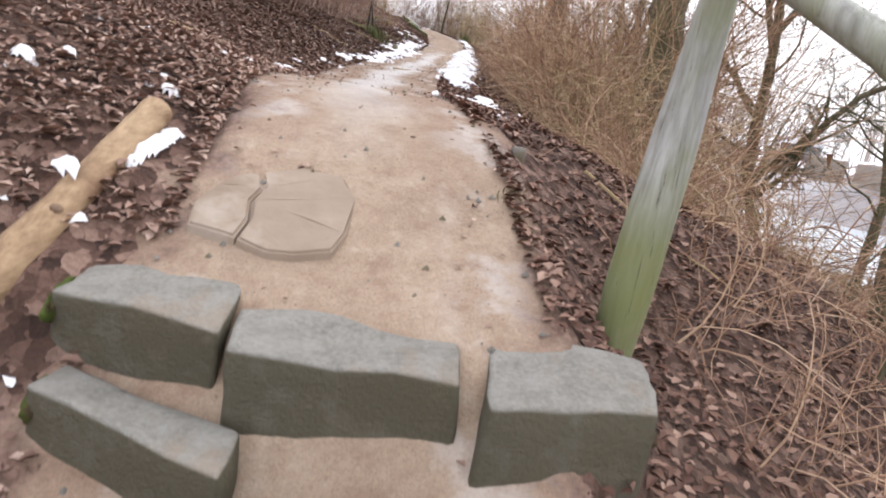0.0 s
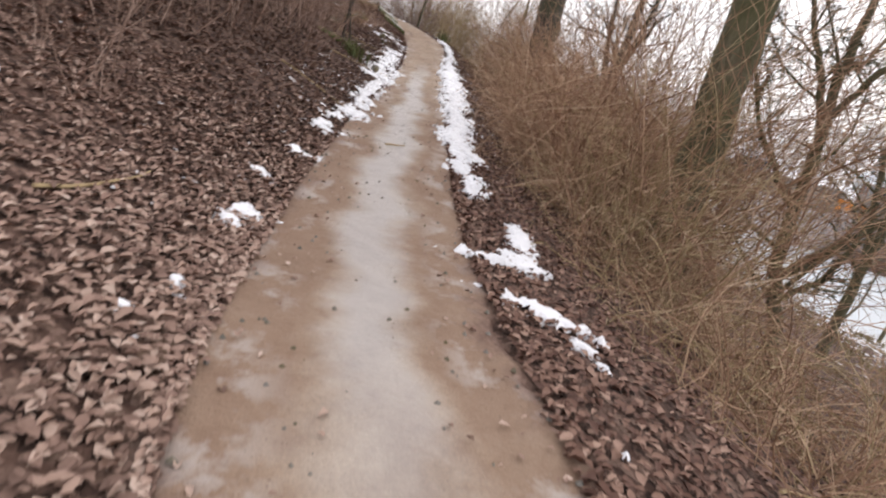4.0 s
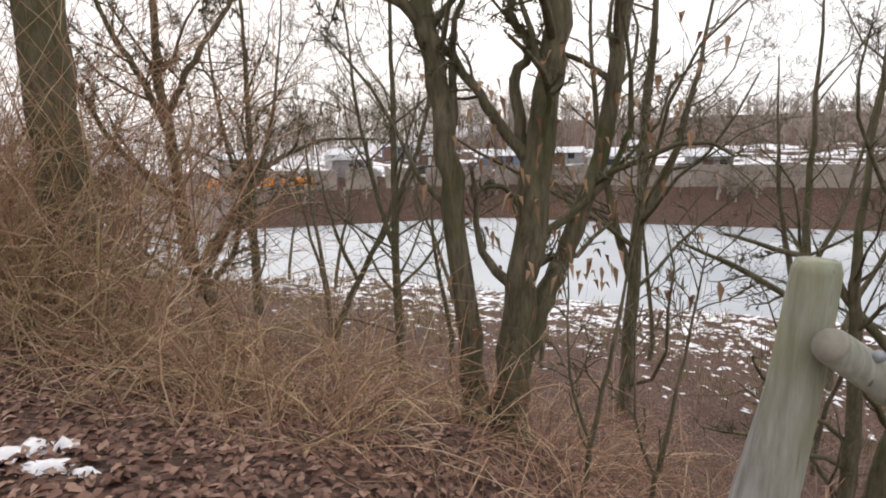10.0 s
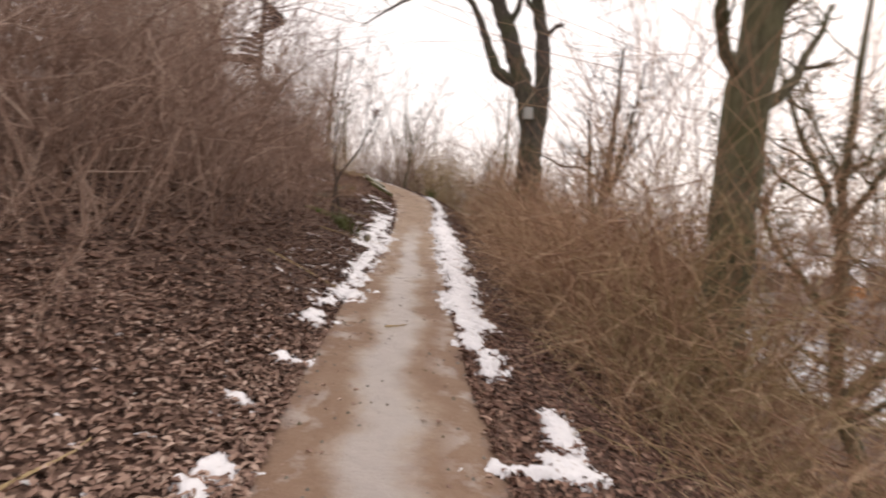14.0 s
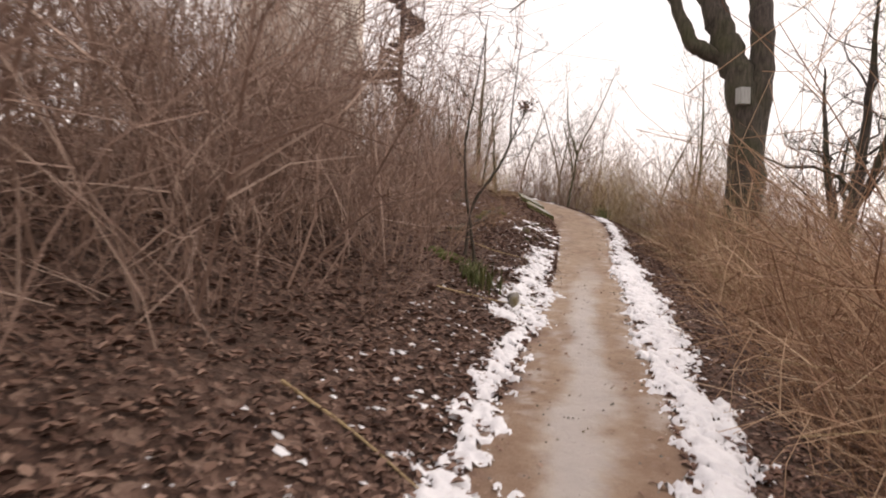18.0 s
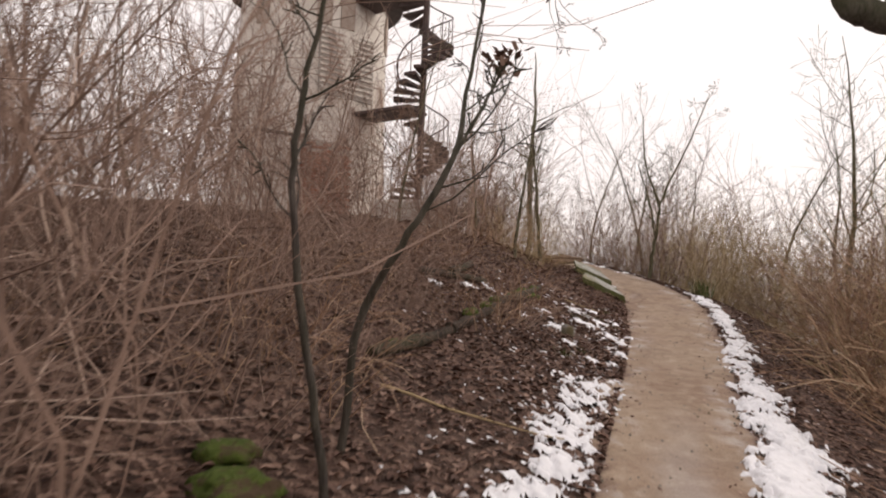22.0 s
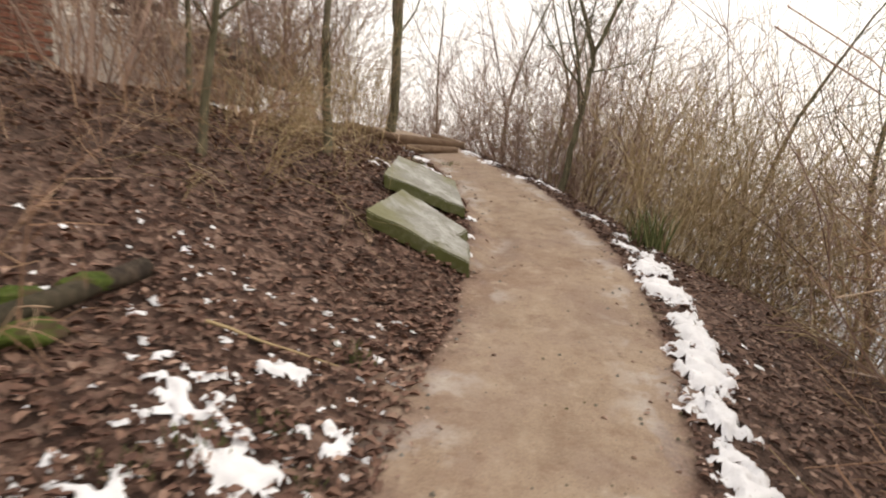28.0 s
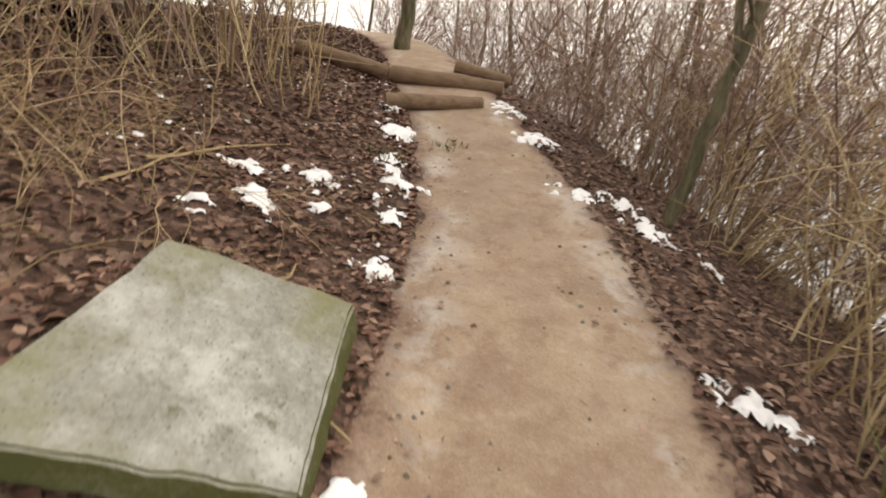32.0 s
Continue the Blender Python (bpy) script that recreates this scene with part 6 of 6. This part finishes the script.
def far_woods():
    """The wooded ridge across the river: many bare trees, too far to count."""
    rg = random.Random(8)
    v, f = [], []

    def one(x, y, h):
        z = gz(x, y)
        base = Vector((x, y, z - 0.5))
        p, rr = limb(rg, base, Vector((0, 0, 1)), h, 0.16, 0.05, 3, 0.06, 0)
        tube_into(v, f, p, rr, 3)
        for _ in range(12):
            u = rg.uniform(0.25, 1)
            s = p[min(int(u * 3), 2)].lerp(p[min(int(u * 3), 2) + 1], u * 3 - min(int(u * 3), 2))
            a = rg.uniform(0, 6.28)
            w = Vector((math.cos(a), math.sin(a), rg.uniform(0.5, 1.3)))
            q, qr = limb(rg, s, w, h * rg.uniform(0.18, 0.42), 0.075, 0.03, 2, 0.25, 0)
            tube_into(v, f, q, qr, 3)

    for _ in range(1100):
        y = rg.uniform(-150, 110)
        d = rg.uniform(108, 200)
        one(float(line_x(np.clip(y, -30, 60))) + d, y, rg.uniform(0.8, 1.2) * float(np.interp(y, (-60, 0, 60), (5.5, 6.5, 10))))
    for _ in range(150):
        y = rg.uniform(-120, 200)
        one(float(line_x(np.clip(y, -30, 60))) + rg.uniform(69, 71), y, rg.uniform(2.0, 4.0))
    for _ in range(110):
        y = rg.choice((rg.uniform(80, 150), rg.uniform(-130, -12)))
        one(float(line_x(np.clip(y, -30, 60))) + rg.uniform(76, 110), y, rg.uniform(6, 10))
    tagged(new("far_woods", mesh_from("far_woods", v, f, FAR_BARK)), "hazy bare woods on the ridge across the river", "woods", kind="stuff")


far_woods()

# ---- the yard across the river ----
WALL_GREY = simple("sooty_concrete", (0.23, 0.195, 0.165), (0.42, 0.36, 0.31), 0.5, 0.9, 0.3, 0.02)
ORANGE = simple("orange_spray_paint", (0.85, 0.24, 0.03), (0.98, 0.46, 0.1), 1.2, 0.6, 0.1, 0.005)
SHED_ROOF = simple("snowy_roof", (0.5, 0.52, 0.55), (0.78, 0.8, 0.82), 0.6, 0.7)
SHED_WALLS = [simple("shed_paint_%s" % w, d, l2, 1.0, 0.8) for w, d, l2 in (("grey", (0.2, 0.2, 0.2), (0.34, 0.33, 0.32)), ("brown", (0.1, 0.065, 0.05), (0.2, 0.13, 0.1)),
                                                                         ("pale", (0.45, 0.45, 0.44), (0.62, 0.62, 0.6)), ("blue", (0.12, 0.14, 0.18), (0.2, 0.23, 0.28)), ("rust", (0.16, 0.09, 0.07), (0.26, 0.16, 0.13)))]


def across(d, y):
    return float(line_x(np.clip(y, -30, 60))) + d


quay = new("quay_wall")
tagged(quay, "long sooty concrete quay wall with orange graffiti", "wall")
for k in range(30):
    y = -26 + k * 4.0
    x = across(72.3, y)
    p = part("wall_panel", box_mesh("wall_panel", 0.4, 3.94, 3.4, WALL_GREY, 0.03), None, quay)
    x2 = across(72.3, y + 4)
    p.matrix_world = pose(x, y, -4.6, 0, 0, -math.degrees(math.atan2(x2 - x, 4.0)))
    if k % 2 == 0:
        q = part("wall_pier", box_mesh("wall_pier", 0.6, 0.35, 3.7, WALL_GREY, 0.03), None, quay)
        q.matrix_world = pose(x - 0.1, y + 2, -4.6)


def graffiti(y, n, wide, seed):
    rg = random.Random(seed)
    g = new("graffiti")
    tagged(g, "unreadable orange graffiti lettering on the quay wall", "graffiti", "graffiti")
    for k in range(n):
        yy = y - k * wide
        v, f = [], []
        z0 = -3.1
        pts = [Vector((0, rg.uniform(-0.2, 0.2), 0)), Vector((0, -0.5 * wide * rg.uniform(0.3, 0.9), 0.55)), Vector((0, -0.2 * wide, 1.05)), Vector((0, 0.3 * wide, 0.8)), Vector((0, 0.2 * wide, 0.2))]
        tube_into(v, f, pts, [0.24] * 5, 5)
        ob = part("letter_stroke", mesh_from("letter_stroke", [(a[0] * 0.1, a[1], a[2]) for a in v], f, ORANGE), None, g)
        ob.matrix_world = pose(across(72.3, yy) - 0.24, yy, z0)
    for z in (-2.15, -2.85):
        ob = part("letter_bar", box_mesh("letter_bar", 0.02, n * wide * 0.95, 0.3, ORANGE, 0), None, g)
        yy = y - (n - 1) * wide / 2
        ob.matrix_world = pose(across(72.3, yy) - 0.225, yy, z - 0.1, 0, 0, -math.degrees(math.atan2(across(72.3, yy + 2) - across(72.3, yy - 2), 4)))


graffiti(48.6, 3, 0.9, 1)
graffiti(43.6, 6, 0.95, 2)

rg = random.Random(14)
for k, (d, y) in enumerate(((80, 38), (86, 30), (92, 44), (84, 22), (96, 34), (90, 14), (101, 24), (80, 6), (104, 42), (88, 54), (78, -6), (96, 4), (99, 62), (82, 66))):
    lx, ly, h = rg.uniform(3, 5.5), rg.uniform(3, 6), rg.uniform(1.9, 2.5)
    sh = new("shed")
    x = across(d, y)
    sh.matrix_world = pose(x, y, gz(x, y) - 0.2, 0, 0, rg.choice((0, 90, 12, -15)))
    tagged(sh, "low yard shed with a snow-dusted roof across the river", "shed", "sheds across the river")
    part("wall", box_mesh("wall", lx, ly, h, SHED_WALLS[k % 5], 0.02), None, sh)
    bm = bmesh.new()
    pr = [bm.verts.new((sx * (lx / 2 + 0.3), sy * (ly / 2 + 0.3), h + 0.01)) for sx, sy in ((-1, -1), (1, -1), (1, 1), (-1, 1))]
    rid = [bm.verts.new((0, sy * (ly / 2 + 0.3), h + 0.9)) for sy in (-1, 1)]
    for q in ((pr[0], pr[1], rid[0]), (pr[2], pr[3], rid[1]), (pr[1], pr[2], rid[1], rid[0]), (pr[3], pr[0], rid[0], rid[1]), (pr[3], pr[2], pr[1], pr[0])):
        bm.faces.new(q)
    bmesh.ops.recalc_face_normals(bm, faces=bm.faces[:])
    part("roof", bm, SHED_ROOF, sh)
    part("door", box_mesh("door", 0.06, 1.2, 2.0, SHED_WALLS[(k + 1) % 5], 0), None, sh).location = (-lx / 2 - 0.03, 0.6, 0)
    part("window", box_mesh("window", 0.06, 1.0, 0.8, GLASS_DARK, 0, 1.5), None, sh).location = (-lx / 2 - 0.03, -1.2, 0)

CAR_PAINT = [simple("car_paint_%s" % w, d, tuple(c * 1.2 for c in d), 1.0, 0.3, 0.0) for w, d in (("white", (0.62, 0.62, 0.62)), ("silver", (0.36, 0.37, 0.38)), ("dark", (0.05, 0.05, 0.06)), ("blue", (0.05, 0.09, 0.25)))]
TYRE = simple("tyre_rubber", (0.02, 0.02, 0.02), (0.035, 0.035, 0.035), 8.0)


def car(x, y, turn, k):
    c = new("parked_car")
    c.matrix_world = pose(x, y, gz(x, y), 0, 0, turn)
    tagged(c, "parked %s car in the yard across the river" % ("white", "silver", "dark", "blue")[k], "car", "cars across the river")
    bm = bmesh.new()
    prof = [(-2.1, 0.3), (2.1, 0.3), (2.15, 0.7), (1.2, 0.88), (0.6, 1.42), (-1.3, 1.45), (-2.05, 0.95)]
    vs = [bm.verts.new((px, -0.85, pz)) for px, pz in prof]
    fc = bm.faces.new(vs)
    ex = bmesh.ops.extrude_face_region(bm, geom=[fc])
    bmesh.ops.translate(bm, vec=(0, 1.7, 0), verts=[e for e in ex["geom"] if isinstance(e, bmesh.types.BMVert)])
    bmesh.ops.recalc_face_normals(bm, faces=bm.faces[:])
    bmesh.ops.bevel(bm, geom=bm.edges[:], offset=0.08, segments=2, affect="EDGES")
    part("body", bm, CAR_PAINT[k], c)
    part("glazing", box_mesh("glazing", 1.7, 1.74, 0.36, GLASS_DARK, 0.05, 1.14), None, c).location = (-0.35, 0, 0)
    for wx in (-1.3, 1.3):
        for wy in (-0.82, 0.82):
            rod("wheel", (wx, wy - 0.1, 0.32), (wx, wy + 0.1, 0.32), 0.32, TYRE, c, 12)


for k, (d, y) in enumerate(((75.5, 40), (75.8, 35), (76.2, 29), (75.6, 24), (76, 17), (75.5, 10), (77, 3), (76, 46), (75.7, 52), (76.5, -3))):
    car(across(d, y), y, 90 + 15 * (k % 3), k % 4)
for y in (50, 41, 32, 23, 14, 5):
    mast = new("lamp_mast")
    x = across(77, y)
    mast.matrix_world = pose(x, y, gz(x, y))
    tagged(mast, "thin grey mast in the yard", "mast", "masts across the river")
    rod("pole", (0, 0, 0), (0, 0, 7.5), 0.07, ZINC, mast, 6)
    rod("arm", (0, 0, 7.4), (-0.9, 0, 7.6), 0.04, ZINC, mast, 5)


def yard_snow():
    rk = np.random.RandomState(4)
    v, f = [], []
    for _ in range(420):
        y = rk.uniform(-40, 110)
        d = rk.uniform(74.5, 116)
        x = across(d, y)
        r = rk.uniform(0.6, 2.6)
        k = len(v)
        v.append((x, y, gz(x, y) + 0.14))
        for i in range(7):
            a = 2 * math.pi * i / 7
            q = r * rk.uniform(0.5, 1.3)
            xx, yy = x + math.cos(a) * q, y + math.sin(a) * q * 1.6
            v.append((xx, yy, gz(xx, yy) + 0.05))
        f += [(k, k + 1 + i, k + 1 + (i + 1) % 7) for i in range(7)]
    tagged(new("yard_snow", mesh_from("yard_snow", v, f, SNOW, True)), "patchy snow over the yard across the river", "snow", kind="stuff")


yard_snow()


# ---- grass, leaves and litter ----
def blades(name, spots, material, label, h=0.2, n=26, spread=0.1, kind="", category="grass", group=""):
    rk = random.Random(len(spots) * 7 + n)
    v, f = [], []
    for x, y, s in spots:
        for _ in range(n):
            a, b2 = rk.uniform(0, 6.28), rk.uniform(0, 6.28)
            px, py = x + math.cos(a) * spread * s * rk.random(), y + math.sin(a) * spread * s * rk.random()
            z = gz(px, py)
            hh = h * s * rk.uniform(0.5, 1.1)
            w = 0.006 * s
            dx, dy = math.cos(b2), math.sin(b2)
            k = len(v)
            o = rk.uniform(0.2, 0.8) * hh
            v += [(px - dy * w, py + dx * w, z - 0.02), (px + dy * w, py - dx * w, z - 0.02), (px + dx * o * 0.4 - dy * w * 0.7, py + dy * o * 0.4 + dx * w * 0.7, z + hh * 0.6),
                  (px + dx * o * 0.4 + dy * w * 0.7, py + dy * o * 0.4 - dx * w * 0.7, z + hh * 0.6), (px + dx * o, py + dy * o, z + hh * 0.95)]
            f += [(k, k + 1, k + 3, k + 2), (k + 2, k + 3, k + 4)]
    ob = new(name, mesh_from(name, v, f, material))
    return tagged(ob, label, category, group, kind)


for spot in ((-0.1, 7.1, 1.6), (-0.18, 7.35, 1.4)):
    blades("grass_tuft", [spot], GRASS, "tuft of olive-green grass on the bank", 0.2, 60, 0.16)
for spot in ((0.82, -3.27, 0.45), (0.86, -3.4, 0.35)):
    blades("grass_tuft", [spot], GRASS, "sparse green grass at the path's edge", 0.1, 26, 0.14)
for spot in ((3.0, 18.45, 1.5), (2.85, 18.05, 1.2)):
    blades("grass_tuft", [spot], GRASS, "long green grass under the shoots", 0.35, 40, 0.14)
for spot in ((0.75, 14.1, 0.7), (0.92, 14.35, 0.6), (1.0, 15.0, 0.7), (0.62, 13.9, 0.6), (0.55, 12.0, 0.8), (0.7, 12.4, 0.7), (1.12, 14.2, 0.5), (0.45, 17.6, 0.6), (0.2, 20.1, 0.9), (0.5, 20.6, 0.8)):
    blades("ivy_leaves", [spot], GRASS, "small fresh green leaves pushing through snow", 0.1, 34, 0.16, group="ivy by the path")
meadow = [(across(rng.uniform(16, 30), y), y, rng.uniform(1.5, 3.2)) for y in (rng.uniform(-28, 20) for _ in range(420))]
blades("dry_grass", meadow, STRAW, "straw-coloured tussocks on the snowy river meadow", 0.22, 12, 0.25, "stuff")


def leaf_litter(name, spots_fn, count, seed, lo, hi, label, material=LEAF):
    """Curled dead leaves, each a bent two-part blade."""
    rk = np.random.RandomState(seed)
    x, y = spots_fn(rk, count)
    free = np.ones(len(x), bool)
    for px, py, a, b2, turn in PATCHES:
        c, s2 = math.cos(radians(turn)), math.sin(radians(turn))
        u, w2 = (x - px) * c + (y - py) * s2, -(x - px) * s2 + (y - py) * c
        free &= (u / a) ** 2 + (w2 / b2) ** 2 > 0.75 * rk.uniform(0.3, 1.0, len(x))
    x, y = x[free], y[free]
    z = ground(x, y)
    n = len(x)
    a = rk.uniform(0, 2 * np.pi, n)
    s = rk.uniform(lo, hi, n)
    curl = rk.uniform(0.0, 0.4, n) * s
    tip = rk.uniform(-0.35, 0.45, n)
    w = s * rk.uniform(0.42, 0.7, n)
    ca, sa = np.cos(a), np.sin(a)
    lift = rk.uniform(0.006, 0.03, n)
    pts = []
    for u, vv, h in ((-0.5, 0, 0.0), (-0.2, -0.5, 1.0), (-0.2, 0.5, 0.8), (0.22, -0.4, 0.6), (0.22, 0.46, 1.0), (0.55, 0, 0.1)):
        lx, ly = u * s, vv * w
        pts.append(np.stack([x + ca * lx - sa * ly, y + sa * lx + ca * ly, z + lift + h * curl * (1 if vv else 0.2) + tip * lx * 0.7 + rk.uniform(0, 0.006, n)], 1))
    co = np.stack(pts, 1).reshape(-1, 3)
    k = np.arange(n)[:, None] * 6
    quads = np.concatenate([k + np.array([[0, 1, 3, 5]]), k + np.array([[0, 5, 4, 2]])], 1)
    me = bpy.data.meshes.new(name)
    me.vertices.add(len(co))
    me.vertices.foreach_set("co", co.ravel())
    loops = quads.ravel()
    me.loops.add(len(loops))
    me.loops.foreach_set("vertex_index", loops.astype(np.int32))
    starts = np.arange(2 * n) * 4
    me.polygons.add(len(starts))
    me.polygons.foreach_set("loop_start", starts.astype(np.int32))
    me.update(calc_edges=True)
    me.validate()
    me.materials.append(material)
    tagged(new(name, me), label, "leaf litter", kind="stuff")


def strip_spots(y0, y1, d0, d1, power=1.6):
    def spots(rk, n):
        y = rk.uniform(y0, y1, n) + rk.normal(0, 0.7, n)
        d = d0 + (d1 - d0) * np.minimum(rk.uniform(0, 1, n) ** power * rk.uniform(0.75, 1.25, n), 1.25)
        side = 1 if d1 > 0 else -1
        return line_x(y) + side * half_width(y) + d, y
    return spots


# trodden bare strips between the log and the steps stay free of leaves
PATCHES += [(-0.62, -3.95, 0.22, 0.5, 0), (-0.47, -3.25, 0.14, 0.4, 10), (-0.62, -4.6, 0.25, 0.5, 0), (-0.65, -3.53, 0.09, 0.45, -13)]
leaf_litter("leaf_litter", strip_spots(-6.0, 1.2, 0.05, -6, 1.6), 32000, 1, 0.026, 0.06, "thick pale brown oak-leaf litter on the bank")
leaf_litter("wet_leaf_litter", strip_spots(0.2, 13.5, 0.02, -6, 1.6), 28000, 6, 0.03, 0.075, "dark brown leaf litter on the bank", LEAF_DARK)
leaf_litter("russet_leaf_litter", strip_spots(12.5, 24.5, -0.0, -5, 1.3), 27000, 2, 0.028, 0.066, "russet leaf litter round the slabs", LEAF_RED)
leaf_litter("leaf_litter", strip_spots(-6.5, 4, -0.05, 4.5, 1.5), 24000, 3, 0.028, 0.062, "reddish-brown damp leaf litter on the falling slope", LEAF_RED)
leaf_litter("leaf_litter", strip_spots(4, 22, -0.02, 2.2, 1.3), 16000, 4, 0.025, 0.065, "brown leaf litter at the path's edge", LEAF_DARK)


def verge_crumbs(rk, n):
    y = rk.uniform(-7, 21, n)
    e = np.where(rk.uniform(0, 1, n) < 0.5, -1, 1)
    return line_x(y) + e * half_width(y) * (1 - rk.uniform(0, 1, n) ** 2.2 * 0.75), y


leaf_litter("leaf_crumbs", verge_crumbs, 1500, 5, 0.015, 0.04, "scattered leaf crumbs on the trodden path")


def pebbles():
    rk = random.Random(3)
    v, f = [], []
    for _ in range(1100):
        y = rk.uniform(-7.5, 21)
        x = float(line_x(y)) + rk.uniform(-1, 1) * float(half_width(y)) * 0.95
        r = rk.uniform(0.004, 0.014)
        k = len(v)
        z = gz(x, y) + 0.017
        v += [(x, y, z + r)] + [(x + math.cos(a) * r * rk.uniform(0.8, 1.5), y + math.sin(a) * r, z - 0.003) for a in (0, 1.26, 2.5, 3.77, 5.0)]
        f += [(k, k + 1 + i, k + 1 + (i + 1) % 5) for i in range(5)]
    tagged(new("pebbles", mesh_from("pebbles", v, f, STONE)), "small pebbles and grit trodden into the path", "pebbles", kind="stuff")


pebbles()

# fallen twigs on the bank and the path
for k, (x, y, ln, a) in enumerate(((0.3, 1.9, 0.22, 20), (0.6, 18.3, 0.3, 100), (-0.5, 18.8, 0.9, 75), (-0.35, 18.4, 0.7, 95), (0.4, 14.7, 0.6, 25), (-0.5, 6.4, 1.2, 20), (0.9, 17.9, 0.25, 0),
                                   (-1.2, -1.2, 0.8, 60), (1.4, -2.4, 0.9, -30), (1.9, -1.8, 1.1, 35), (-0.9, 3.5, 1.0, -20), (-0.5, 9.4, 1.3, 10), (2.3, -0.9, 1.2, 80))):
    rk = random.Random(k)
    p, r = limb(rk, Vector((x, y, 0)), Vector((math.cos(radians(a)), math.sin(radians(a)), 0)), ln, 0.01, 0.004, 6, 0.2, 0)
    p = [Vector((q.x, q.y, gz(q.x, q.y) + 0.03)) for q in p]
    v, f = [], []
    tube_into(v, f, p, r, 5, True)
    tagged(new("fallen_twig", mesh_from("fallen_twig", v, f, TWIG_TAN)), "dry fallen twig lying on the ground", "twig", "fallen twigs")

# withered leaves still hanging on the alder
rk = random.Random(6)
v, f = [], []
for _ in range(170):
    a, r = rk.uniform(0, 6.28), rk.uniform(0.1, 1.1)
    c = Vector((3.9 + math.cos(a) * r, -2.6 + math.sin(a) * r, rk.uniform(0.0, 1.7)))
    d = sway(rk, 0.06)
    e = Vector((d.y, -d.x, 0.01)).normalized() * 0.02
    k = len(v)
    v += [c, c + d * 0.5 + e, c + d + Vector((0, 0, -0.09)), c + d * 0.5 - e]
    f.append((k, k + 1, k + 2, k + 3))
tagged(new("hanging_leaves", mesh_from("hanging_leaves", v, f, varied("withered_leaf", [(0.0, (0.2, 0.11, 0.06)), (1.0, (0.42, 0.29, 0.18))], 0.8))), "withered tan leaves still on the alder twigs", "leaves", kind="stuff")

# clump of dark withered leaves caught on the leaning sapling's branch
rk = random.Random(16)
v, f = [], []
for _ in range(60):
    c = Vector((0.32, 8.85, 3.13)) + Vector((rk.gauss(0, 0.05), rk.gauss(0, 0.05), rk.gauss(0, 0.04)))
    d, e = sway(rk, 0.05), sway(rk, 0.03)
    k = len(v)
    v += [c, c + d * 0.5 + e, c + d, c + d * 0.5 - e]
    f.append((k, k + 1, k + 2, k + 3))
tagged(new("leaf_clump", mesh_from("leaf_clump", v, f, LEAF_DARK)), "dark clump of withered leaves on a sapling twig", "leaves", kind="stuff")
